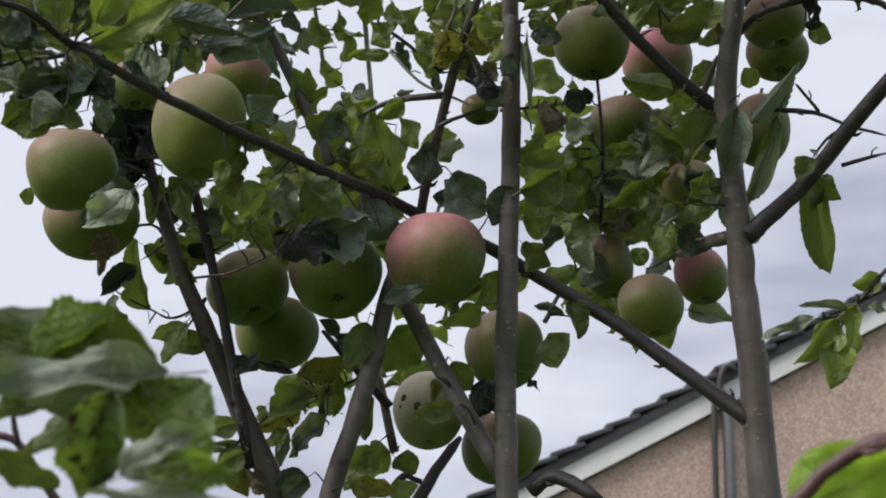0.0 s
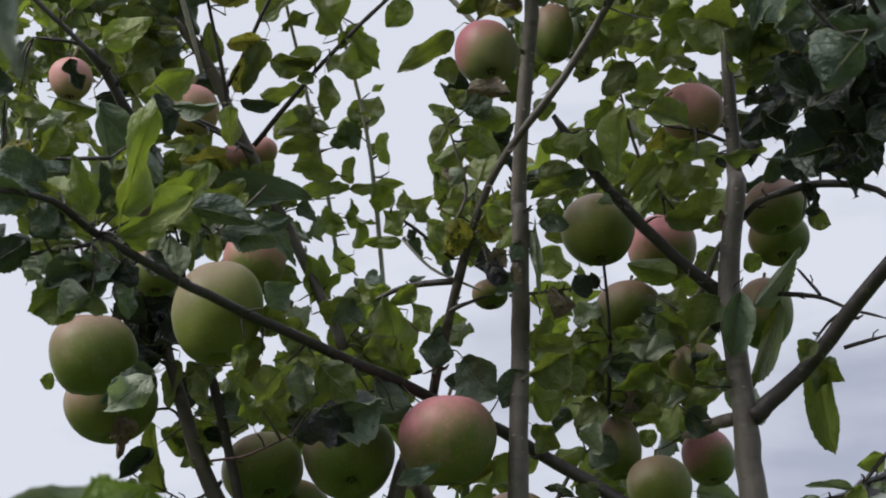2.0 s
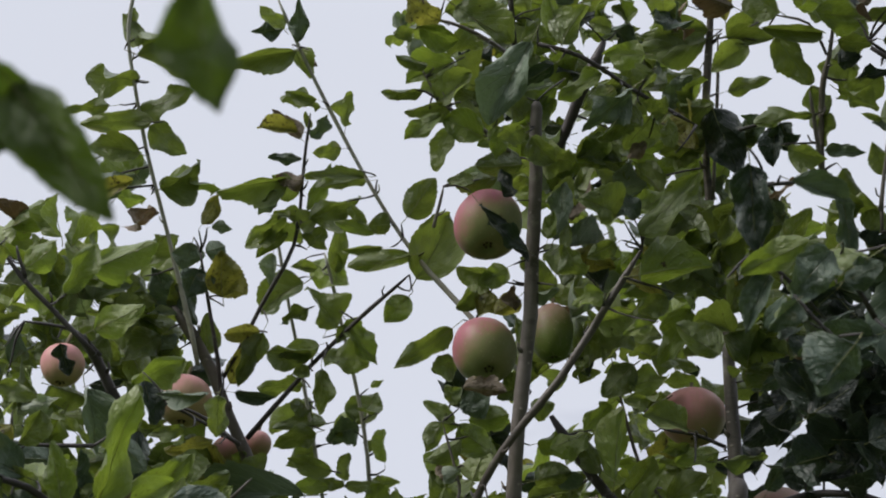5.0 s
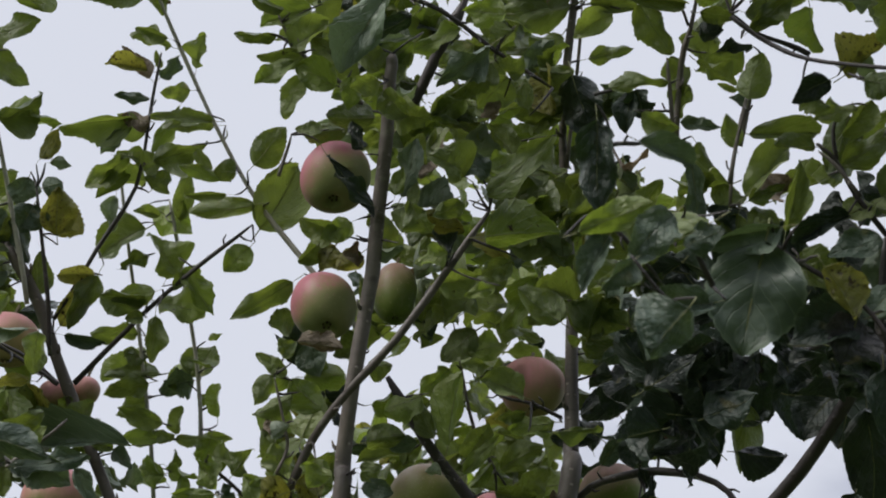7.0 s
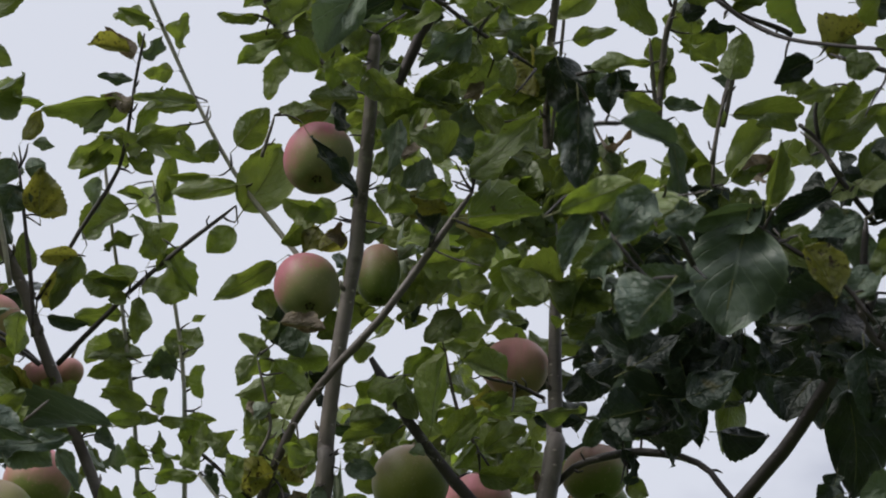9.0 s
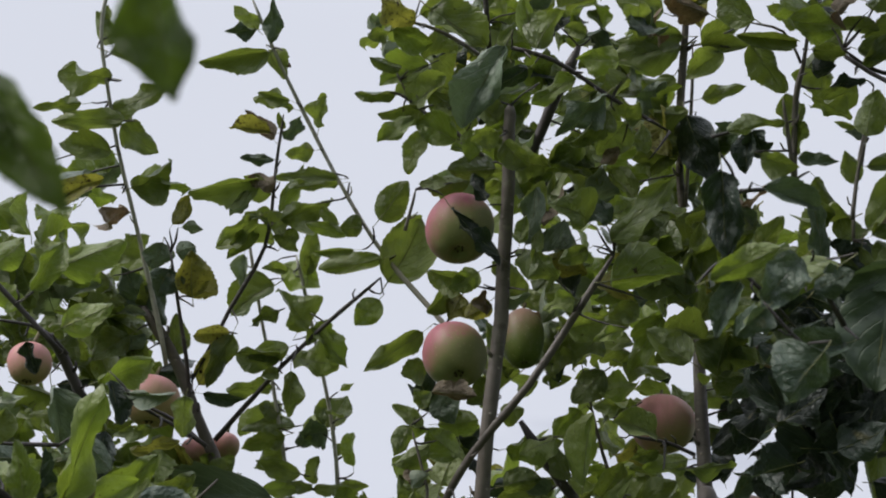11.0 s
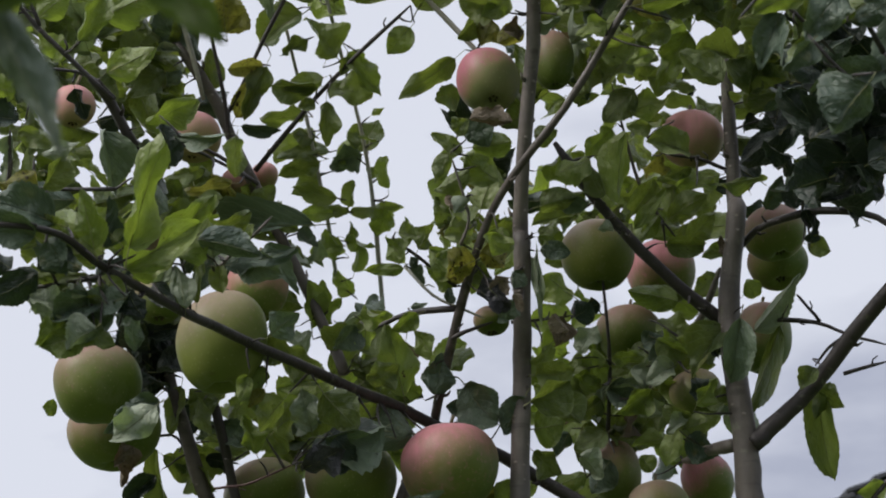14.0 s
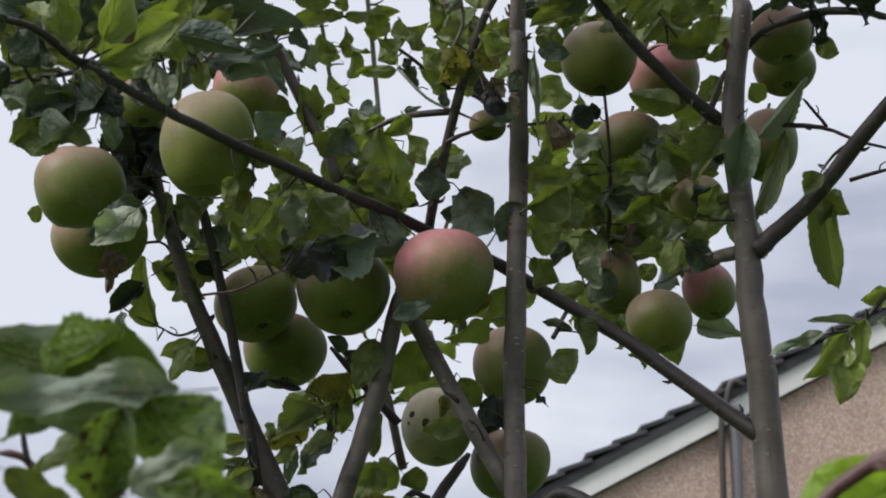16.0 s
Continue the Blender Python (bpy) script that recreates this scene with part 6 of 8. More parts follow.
leaf(b26, -0.292, 1.576, 2.351, -72, 85, 176, 0.0308, 0.0091, 2, 3)
leaf(b26, -0.237, 1.596, 2.318, 69, 0, 172, 0.0412, 0.0211, 5, 1)
leaf(b28, -0.187, 1.594, 2.343, -168, -49, -94, 0.0359, 0.0207, 3, 1)
leaf(b28, -0.184, 1.589, 2.340, -109, -11, -147, 0.0587, 0.0235, 5, 4)
leaf(b26, -0.280, 1.574, 2.327, -110, -51, -157, 0.0438, 0.0284, 5, 7)
leaf(b33, -0.267, 1.585, 2.320, 42, 30, 138, 0.0199, 0.0190, 6, 4)
leaf(b82, -0.328, 1.168, 2.198, -56, 6, 34, 0.0333, 0.0184, 5, 9)
leaf(b35, -0.346, 1.260, 2.161, 19, 41, 104, 0.0251, 0.0231, 0, 7)
leaf(b35, -0.347, 1.282, 2.147, 54, -83, 60, 0.0271, 0.0242, 1, 1)
leaf(b35, -0.305, 1.286, 2.176, -125, 8, 158, 0.0261, 0.0170, 1, 7)
leaf(b34, -0.255, 1.338, 2.169, 170, 29, 62, 0.0490, 0.0264, 0, 2)
leaf(b84, -0.228, 1.245, 2.127, -88, 22, -147, 0.0347, 0.0212, 1, 2)
leaf(b2, -0.226, 1.127, 1.983, 124, -7, 43, 0.0795, 0.0285, 0, 5)
leaf(b29, -0.178, 1.240, 2.116, -172, -40, -95, 0.0409, 0.0091, 2, 1)
leaf(b26, -0.208, 1.603, 2.282, -169, 48, 106, 0.0402, 0.0147, 6, 1)
leaf(b26, -0.167, 1.221, 2.105, -127, 17, -147, 0.0310, 0.0218, 5, 5)
leaf(b84, -0.192, 1.240, 2.087, -153, -55, -110, 0.0288, 0.0114, 5, 9)
leaf(b84, -0.173, 1.249, 2.079, -179, -32, -106, 0.0371, 0.0135, 3, 5)
leaf(b76, -0.221, 1.215, 2.011, 124, 32, 41, 0.0593, 0.0295, 0, 7)
leaf(b2, -0.234, 1.176, 1.984, 116, -64, 150, 0.0366, 0.0245, 0, 1)
leaf(b26, -0.193, 1.651, 2.213, 174, -47, -88, 0.0520, 0.0255, 5, 0)
leaf(b2, -0.253, 1.142, 1.989, 134, -47, -58, 0.0522, 0.0246, 0, 5)
leaf(b2, -0.248, 1.118, 1.978, 59, 1, 161, 0.0420, 0.0219, 0, 0)
leaf(b2, -0.246, 1.138, 1.987, 72, -18, 161, 0.0366, 0.0173, 6, 8)
leaf(b2, -0.284, 1.097, 1.980, 157, -46, -37, 0.0407, 0.0238, 6, 1)
leaf(b2, -0.264, 1.123, 1.980, -87, -54, -176, 0.0263, 0.0216, 1, 7)
leaf(b85, -0.320, 1.253, 2.105, 114, -70, 162, 0.0317, 0.0118, 2, 4)
leaf(b85, -0.333, 1.228, 2.113, -129, 71, 143, 0.0315, 0.0159, 5, 4)
leaf(b85, -0.341, 1.236, 2.114, -118, -16, 170, 0.0226, 0.0131, 2, 2)
leaf(b85, -0.314, 1.240, 2.071, 125, 11, 54, 0.0304, 0.0211, 5, 8)
leaf(b85, -0.319, 1.236, 2.083, -96, 70, -20, 0.0314, 0.0237, 3, 1)
leaf(b34, -0.293, 1.340, 2.163, -96, 27, -141, 0.0559, 0.0267, 6, 3)
leaf(b85, -0.245, 1.260, 2.084, -57, -53, 2, 0.0314, 0.0225, 6, 1)
leaf(b34, -0.250, 1.364, 2.137, -95, -5, -159, 0.0495, 0.0225, 1, 2)
leaf(b26, -0.192, 1.637, 2.208, 108, 39, -4, 0.0284, 0.0219, 5, 1)
leaf(b75, -0.183, 1.244, 2.017, 111, -25, 17, 0.0273, 0.0162, 2, 8)
leaf(b75, -0.173, 1.250, 2.028, 59, -46, -170, 0.0261, 0.0160, 0, 5)
leaf(b28, -0.153, 1.541, 2.470, 157, -29, -61, 0.0325, 0.0263, 5, 0)
leaf(b28, -0.141, 1.538, 2.439, 152, 34, 68, 0.0564, 0.0265, 5, 7)
leaf(b32, -0.086, 1.478, 2.452, -60, -85, 157, 0.0571, 0.0169, 5, 0)
leaf(b32, -0.100, 1.499, 2.433, -122, 31, 142, 0.0245, 0.0129, 5, 1)
leaf(b32, -0.060, 1.494, 2.409, 16, 45, 94, 0.0216, 0.0222, 5, 0)
leaf(b32, -0.073, 1.508, 2.409, 24, 67, 122, 0.0421, 0.0139, 0, 0)
leaf(b31, -0.126, 1.716, 2.476, 122, -5, 12, 0.0551, 0.0221, 5, 0)
leaf(b28, -0.149, 1.569, 2.437, 4, 26, 77, 0.0348, 0.0291, 5, 2)
leaf(b28, -0.148, 1.555, 2.452, -86, -87, -165, 0.0359, 0.0169, 5, 9)
leaf(b31, -0.147, 1.709, 2.476, 161, -72, -57, 0.0291, 0.0117, 5, 3)
leaf(b32, -0.039, 1.493, 2.377, -9, 51, 66, 0.0640, 0.0204, 5, 3)
leaf(b32, -0.066, 1.492, 2.384, -171, -45, -99, 0.0394, 0.0094, 5, 1)
leaf(b32, -0.044, 1.483, 2.412, 56, -29, -152, 0.0456, 0.0312, 5, 0)
leaf(b27, -0.034, 1.517, 2.365, 114, 24, 21, 0.0734, 0.0491, 5, 2)
leaf(b31, -0.123, 1.736, 2.421, 101, -47, 26, 0.0546, 0.0337, 5, 7)
leaf(b31, -0.136, 1.754, 2.426, 112, 24, 2, 0.0449, 0.0225, 0, 2)
leaf(b30, -0.153, 1.716, 2.432, -76, -68, 159, 0.0361, 0.0186, 5, 9)
leaf(b27, -0.041, 1.514, 2.344, -108, -37, -163, 0.0334, 0.0255, 0, 0)
leaf(b32, 0.001, 1.506, 2.308, -40, 35, 44, 0.0647, 0.0254, 5, 5)
leaf(b27, -0.126, 1.562, 2.315, -146, -69, -137, 0.0423, 0.0199, 5, 5)
leaf(b27, -0.101, 1.552, 2.337, -94, 40, -168, 0.0525, 0.0250, 0, 7)
leaf(b27, -0.098, 1.553, 2.331, -101, -35, -170, 0.0202, 0.0128, 5, 2)
leaf(b89, 0.040, 1.405, 2.412, -51, 74, 37, 0.0483, 0.0185, 5, 2)
leaf(b38, 0.023, 1.370, 2.361, -45, -17, -49, 0.0653, 0.0107, 1, 0)
leaf(b0, 0.065, 1.378, 2.321, 107, -62, 7, 0.0420, 0.0144, 1, 4)
leaf(b0, 0.053, 1.372, 2.372, 88, 27, -172, 0.0271, 0.0160, 1, 7)
leaf(b0, 0.038, 1.410, 2.309, 166, -38, -72, 0.0351, 0.0251, 5, 8)
leaf(b32, 0.036, 1.491, 2.340, -79, 32, -15, 0.0270, 0.0269, 3, 4)
leaf(b0, 0.048, 1.402, 2.316, -128, -43, -131, 0.0301, 0.0215, 0, 4)
leaf(b0, 0.059, 1.420, 2.297, -30, 37, 37, 0.0257, 0.0216, 3, 1)
leaf(b32, 0.025, 1.498, 2.349, -124, -26, -135, 0.0307, 0.0242, 5, 8)
leaf(b0, 0.054, 1.413, 2.305, -59, -19, 29, 0.0232, 0.0142, 4, 7)
leaf(b0, 0.089, 1.398, 2.343, 105, 26, -25, 0.0513, 0.0273, 6, 5)
leaf(b0, 0.083, 1.383, 2.335, 110, 15, -10, 0.0262, 0.0134, 0, 4)
leaf(b0, 0.091, 1.397, 2.308, 87, -21, 148, 0.0474, 0.0222, 5, 4)
leaf(b0, 0.072, 1.419, 2.299, -177, 28, 75, 0.0239, 0.0153, 2, 1)
leaf(b27, -0.133, 1.560, 2.286, -128, -72, -120, 0.0170, 0.0138, 5, 1)
leaf(b27, -0.122, 1.558, 2.288, -99, 6, -164, 0.0436, 0.0199, 5, 9)
leaf(b30, -0.133, 1.785, 2.332, -8, 49, 81, 0.0570, 0.0174, 5, 1)
leaf(b30, -0.123, 1.801, 2.324, 81, -31, -173, 0.0450, 0.0209, 0, 0)
leaf(b31, -0.080, 1.769, 2.338, 2, 34, 110, 0.0226, 0.0059, 5, 5)
leaf(b31, -0.075, 1.808, 2.315, 85, 69, 170, 0.0199, 0.0149, 5, 4)
leaf(b31, -0.069, 1.791, 2.291, 116, 3, -32, 0.0378, 0.0198, 0, 3)
leaf(b31, -0.087, 1.778, 2.372, 136, 35, 64, 0.0167, 0.0071, 5, 5)
leaf(b30, -0.124, 1.805, 2.286, 163, -52, -74, 0.0511, 0.0227, 5, 0)
leaf(b31, -0.112, 1.813, 2.278, 112, 21, -24, 0.0303, 0.0199, 5, 2)
leaf(b30, -0.111, 1.810, 2.272, 72, 83, -8, 0.0587, 0.0181, 5, 5)
leaf(b30, -0.111, 1.804, 2.270, 172, -49, -72, 0.0239, 0.0135, 5, 9)
leaf(b31, -0.074, 1.802, 2.273, -123, 1, -161, 0.0327, 0.0294, 0, 7)
leaf(b30, -0.117, 1.837, 2.234, 149, -18, -42, 0.0360, 0.0182, 0, 3)
leaf(b30, -0.115, 1.832, 2.244, 124, -1, 40, 0.0251, 0.0094, 5, 3)
leaf(b37, -0.050, 1.452, 2.114, -29, 74, -124, 0.0152, 0.0162, 5, 1)
leaf(b37, -0.033, 1.473, 2.106, 66, -16, -133, 0.0289, 0.0202, 5, 7)
leaf(b32, 0.004, 1.523, 2.284, -136, -43, -126, 0.0238, 0.0253, 5, 9)
leaf(b86, 0.012, 1.407, 2.202, 1, -41, -86, 0.0375, 0.0170, 4, 2)
leaf(b32, 0.019, 1.521, 2.256, -114, 21, 153, 0.0321, 0.0308, 6, 0)
leaf(b86, 0.007, 1.402, 2.184, 71, 22, 152, 0.0190, 0.0157, 5, 9)
leaf(b86, 0.005, 1.416, 2.174, 110, -63, -1, 0.0314, 0.0154, 5, 0)
leaf(b86, -0.005, 1.396, 2.165, -61, 22, 29, 0.0286, 0.0168, 5, 0)
leaf(b86, 0.012, 1.424, 2.161, -76, 59, -3, 0.0376, 0.0164, 5, 2)
leaf(b3, 0.037, 1.434, 2.155, 69, 53, 169, 0.0361, 0.0291, 0, 1)
leaf(b3, 0.022, 1.459, 2.138, 82, -22, 158, 0.0394, 0.0340, 5, 5)
leaf(b86, 0.002, 1.433, 2.128, 97, -40, 11, 0.0164, 0.0133, 4, 0)
leaf(b86, 0.012, 1.415, 2.131, -42, 31, 50, 0.0196, 0.0124, 2, 1)
leaf(b86, 0.012, 1.460, 2.106, 80, 32, -168, 0.0279, 0.0251, 5, 4)
leaf(b3, 0.034, 1.536, 2.134, 139, 25, 34, 0.0334, 0.0281, 5, 0)
leaf(b0, 0.072, 1.463, 2.118, 79, -86, 177, 0.0192, 0.0111, 5, 5)
leaf(b0, 0.075, 1.484, 2.108, 157, 82, 72, 0.0282, 0.0189, 6, 0)
leaf(b0, 0.080, 1.530, 2.205, 166, 36, 86, 0.0318, 0.0265, 0, 2)
leaf(b0, 0.077, 1.501, 2.157, 35, -51, -111, 0.0353, 0.0250, 5, 1)
leaf(b0, 0.066, 1.499, 2.244, -103, -77, -152, 0.0253, 0.0254, 5, 3)
leaf(b3, 0.074, 1.513, 2.232, 90, -74, -172, 0.0220, 0.0205, 5, 1)
leaf(b3, 0.012, 1.450, 2.092, -6, -79, 80, 0.0299, 0.0289, 0, 5)
leaf(b3, 0.136, 1.305, 2.313, 128, -67, -2, 0.0381, 0.0331, 5, 3)
leaf(b3, 0.156, 1.308, 2.318, 138, -67, -22, 0.0342, 0.0239, 6, 9)
leaf(b3, 0.154, 1.313, 2.323, 86, 58, -2, 0.0361, 0.0244, 0, 5)
leaf(b3, 0.154, 1.304, 2.297, 102, 52, -8, 0.0719, 0.0301, 5, 5)
leaf(b42, 0.205, 1.483, 2.426, 91, 43, -18, 0.0427, 0.0128, 6, 2)
leaf(b42, 0.217, 1.524, 2.424, -24, 45, 66, 0.0371, 0.0239, 5, 1)
leaf(b42, 0.243, 1.522, 2.398, 106, 47, -31, 0.0731, 0.0376, 5, 1)
leaf(b53, 0.181, 0.925, 2.130, -109, -1, 160, 0.0528, 0.0264, 1, 7)
leaf(b53, 0.207, 0.934, 2.125, -118, 72, 158, 0.0393, 0.0155, 6, 1)
leaf(b50, 0.287, 1.154, 2.252, -68, -17, 3, 0.0527, 0.0183, 6, 5)
leaf(b3, 0.155, 1.323, 2.269, 29, -35, -91, 0.0688, 0.0354, 0, 3)
leaf(b42, 0.260, 1.529, 2.340, 110, 14, 20, 0.0693, 0.0276, 5, 0)
leaf(b54, 0.171, 0.926, 2.056, 27, -36, -125, 0.0446, 0.0184, 0, 0)
leaf(b47, 0.220, 0.899, 2.057, -94, -39, -159, 0.0415, 0.0252, 6, 9)
leaf(b47, 0.226, 0.904, 2.041, 44, -71, -147, 0.0245, 0.0169, 6, 4)
leaf(b47, 0.239, 0.897, 2.052, -20, 32, 43, 0.0654, 0.0158, 0, 6)
leaf(b54, 0.190, 0.934, 2.060, -87, -28, 161, 0.0385, 0.0173, 6, 1)
leaf(b46, 0.191, 0.867, 2.008, -128, -26, -138, 0.0225, 0.0151, 6, 8)
leaf(b1, 0.260, 1.515, 2.285, 106, 35, -14, 0.0430, 0.0234, 5, 3)
leaf(b3, 0.179, 1.335, 2.256, -147, -36, -139, 0.0279, 0.0209, 5, 0)
leaf(b42, 0.227, 1.543, 2.353, -105, -32, 176, 0.0670, 0.0327, 0, 9)
leaf(b42, 0.256, 1.545, 2.330, -99, -54, -171, 0.0432, 0.0263, 5, 0)
leaf(b3, 0.125, 1.400, 2.264, 179, 38, 68, 0.0342, 0.0294, 5, 1)
leaf(b3, 0.127, 1.338, 2.258, -85, -73, 174, 0.0296, 0.0197, 0, 9)
leaf(b3, 0.166, 1.333, 2.229, -117, -64, -151, 0.0260, 0.0126, 0, 7)
leaf(b3, 0.165, 1.519, 2.317, -80, -42, 149, 0.0408, 0.0328, 5, 7)
leaf(b3, 0.113, 1.338, 2.277, 151, -18, -46, 0.0324, 0.0219, 5, 9)
leaf(b3, 0.136, 1.313, 2.293, -37, 43, 48, 0.0268, 0.0177, 5, 5)
leaf(b42, 0.181, 1.500, 2.467, -64, -70, 155, 0.0301, 0.0279, 0, 2)
leaf(b47, 0.246, 0.930, 2.020, -104, -69, -152, 0.0492, 0.0200, 6, 8)
leaf(b87, 0.169, 1.519, 2.281, -83, 52, -12, 0.0418, 0.0325, 5, 0)
leaf(b87, 0.164, 1.525, 2.261, 87, -67, -180, 0.0386, 0.0251, 0, 5)
leaf(b88, 0.182, 1.404, 2.198, -165, -32, -93, 0.0356, 0.0138, 5, 7)
leaf(b88, 0.201, 1.414, 2.172, 69, -78, 49, 0.0406, 0.0321, 5, 1)
leaf(b4, 0.148, 1.511, 2.163, 69, 5, -159, 0.0668, 0.0292, 0, 1)
leaf(b87, 0.149, 1.544, 2.252, -121, -29, -131, 0.0394, 0.0255, 0, 7)
leaf(b87, 0.168, 1.557, 2.173, 145, 20, 23, 0.0381, 0.0314, 5, 1)
leaf(b4, 0.163, 1.515, 2.140, 94, 39, -5, 0.0480, 0.0132, 0, 0)
leaf(b88, 0.204, 1.419, 2.161, -155, -36, -115, 0.0259, 0.0117, 5, 0)
leaf(b88, 0.229, 1.425, 2.156, -93, 75, -3, 0.0385, 0.0230, 0, 5)
leaf(b87, 0.201, 1.567, 2.168, 43, -47, -144, 0.0446, 0.0249, 5, 4)
leaf(b1, 0.295, 1.501, 2.279, -19, 55, 74, 0.0280, 0.0169, 6, 7)
leaf(b1, 0.317, 1.525, 2.249, -67, 53, 5, 0.0626, 0.0315, 1, 1)
leaf(b44, 0.361, 1.490, 2.216, -99, -60, 165, 0.0703, 0.0380, 1, 7)
leaf(b1, 0.306, 1.511, 2.272, -32, 44, 50, 0.0338, 0.0220, 6, 2)
leaf(b46, 0.217, 0.853, 1.976, -33, 16, 28, 0.0340, 0.0310, 6, 3)
leaf(b44, 0.350, 1.481, 2.234, -154, -55, -115, 0.0426, 0.0264, 6, 8)
leaf(b6, 0.343, 1.492, 2.189, -110, -9, 146, 0.0367, 0.0327, 1, 4)
leaf(b88, 0.216, 1.409, 2.141, 143, -74, 148, 0.0568, 0.0093, 5, 9)
leaf(b1, 0.244, 1.557, 2.199, -169, 76, 97, 0.0373, 0.0158, 1, 0)
leaf(b6, 0.308, 1.502, 2.182, -122, -14, 143, 0.0272, 0.0218, 1, 0)
leaf(b6, 0.320, 1.518, 2.160, -50, -6, -25, 0.0196, 0.0138, 1, 0)
leaf(b6, 0.286, 1.529, 2.164, 129, 24, 16, 0.0356, 0.0180, 6, 1)
leaf(b4, 0.121, 1.480, 2.195, -105, 62, -36, 0.0347, 0.0274, 0, 2)
leaf(b4, 0.135, 1.506, 2.167, 76, 33, -176, 0.0410, 0.0199, 5, 2)
leaf(b4, 0.122, 1.513, 2.164, 174, -33, -88, 0.0314, 0.0225, 6, 0)
leaf(b4, 0.193, 1.532, 2.132, -172, 56, 96, 0.0379, 0.0234, 5, 1)
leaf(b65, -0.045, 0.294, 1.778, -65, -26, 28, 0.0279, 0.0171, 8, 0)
leaf(b33, -0.307, 1.433, 2.566, 74, 23, 161, 0.0367, 0.0197, 5, 1)
leaf(b33, -0.309, 1.435, 2.584, 73, 31, -146, 0.0242, 0.0159, 5, 1)
leaf(b33, -0.307, 1.434, 2.583, -163, 25, 94, 0.0709, 0.0266, 5, 6)
leaf(b33, -0.306, 1.433, 2.556, 5, -27, -59, 0.0688, 0.0269, 5, 6)
leaf(b33, -0.305, 1.448, 2.537, 174, -25, -89, 0.0534, 0.0326, 5, 7)
leaf(b33, -0.306, 1.474, 2.517, 103, 71, 4, 0.0563, 0.0327, 5, 5)
leaf(b33, -0.296, 1.478, 2.504, -117, 59, 168, 0.0448, 0.0277, 5, 4)
leaf(b33, -0.291, 1.463, 2.500, 167, -45, -97, 0.0753, 0.0235, 5, 5)
leaf(b33, -0.336, 1.473, 2.523, 3, 27, 80, 0.0507, 0.0157, 5, 4)
leaf(b33, -0.303, 1.484, 2.476, 153, -65, -59, 0.0519, 0.0269, 5, 2)
leaf(b33, -0.365, 1.499, 2.481, 129, -21, -27, 0.0385, 0.0251, 5, 0)
leaf(b33, -0.366, 1.504, 2.449, 55, -75, -151, 0.0520, 0.0298, 6, 1)
leaf(b33, -0.355, 1.504, 2.434, 166, 62, 42, 0.0570, 0.0258, 3, 3)
leaf(b33, -0.283, 1.502, 2.448, 168, 10, 64, 0.0505, 0.0301, 5, 3)
leaf(b33, -0.282, 1.510, 2.453, 8, -24, -96, 0.0618, 0.0329, 0, 9)
leaf(b32, -0.165, 1.404, 2.568, 48, 21, 130, 0.0328, 0.0206, 5, 4)
leaf(b32, -0.165, 1.405, 2.569, -166, -17, -94, 0.0314, 0.0134, 6, 4)
leaf(b32, -0.153, 1.408, 2.546, -157, -35, -97, 0.0663, 0.0217, 5, 1)
leaf(b32, -0.150, 1.403, 2.553, 114, -12, 26, 0.0419, 0.0165, 6, 5)
leaf(b32, -0.155, 1.423, 2.558, -91, 34, -162, 0.0318, 0.0199, 5, 1)
leaf(b32, -0.144, 1.423, 2.552, -47, -54, -9, 0.0149, 0.0105, 4, 2)
leaf(b32, -0.130, 1.453, 2.513, 27, 26, 96, 0.0409, 0.0166, 5, 9)
leaf(b32, -0.132, 1.435, 2.510, 164, -37, -78, 0.0324, 0.0127, 5, 1)
leaf(b28, -0.153, 1.513, 2.516, 53, 26, 133, 0.0419, 0.0160, 4, 2)
leaf(b28, -0.156, 1.511, 2.523, 164, -81, -62, 0.0419, 0.0162, 3, 1)
leaf(b28, -0.143, 1.511, 2.516, 144, 16, 49, 0.0301, 0.0160, 6, 9)
leaf(b28, -0.143, 1.513, 2.529, 142, -11, -18, 0.0175, 0.0082, 5, 8)
leaf(b32, -0.106, 1.468, 2.502, 139, 24, -17, 0.0348, 0.0192, 5, 9)
leaf(b32, -0.108, 1.462, 2.473, -10, 36, 85, 0.0280, 0.0176, 5, 4)
leaf(b28, -0.152, 1.527, 2.502, -7, 80, 88, 0.0328, 0.0123, 6, 7)
leaf(b28, -0.149, 1.523, 2.474, 134, 83, -148, 0.0269, 0.0241, 4, 0)
leaf(b28, -0.145, 1.544, 2.452, 56, -27, -172, 0.0545, 0.0162, 0, 2)
leaf(b32, -0.084, 1.493, 2.457, 4, 44, 80, 0.0494, 0.0159, 5, 9)
leaf(b91, -0.015, 1.303, 2.508, 175, -27, -56, 0.0381, 0.0268, 3, 9)
leaf(b91, -0.033, 1.313, 2.511, -147, -18, -102, 0.0257, 0.0162, 5, 7)
leaf(b91, -0.002, 1.301, 2.523, -96, 57, 179, 0.0603, 0.0426, 5, 2)
leaf(b91, -0.011, 1.316, 2.527, 143, 24, 64, 0.0460, 0.0253, 5, 0)
leaf(b91, -0.034, 1.308, 2.504, -159, 31, 111, 0.0369, 0.0245, 0, 1)
leaf(b89, -0.026, 1.345, 2.489, 56, 69, 142, 0.0310, 0.0132, 5, 1)
leaf(b89, -0.002, 1.359, 2.504, -106, -71, -170, 0.0515, 0.0294, 0, 3)
leaf(b90, -0.030, 1.366, 2.475, -176, -30, -89, 0.0381, 0.0127, 5, 2)
leaf(b90, -0.004, 1.373, 2.468, -160, -24, -96, 0.0436, 0.0171, 5, 1)
leaf(b89, -0.013, 1.360, 2.447, -86, -51, 172, 0.0408, 0.0196, 0, 0)
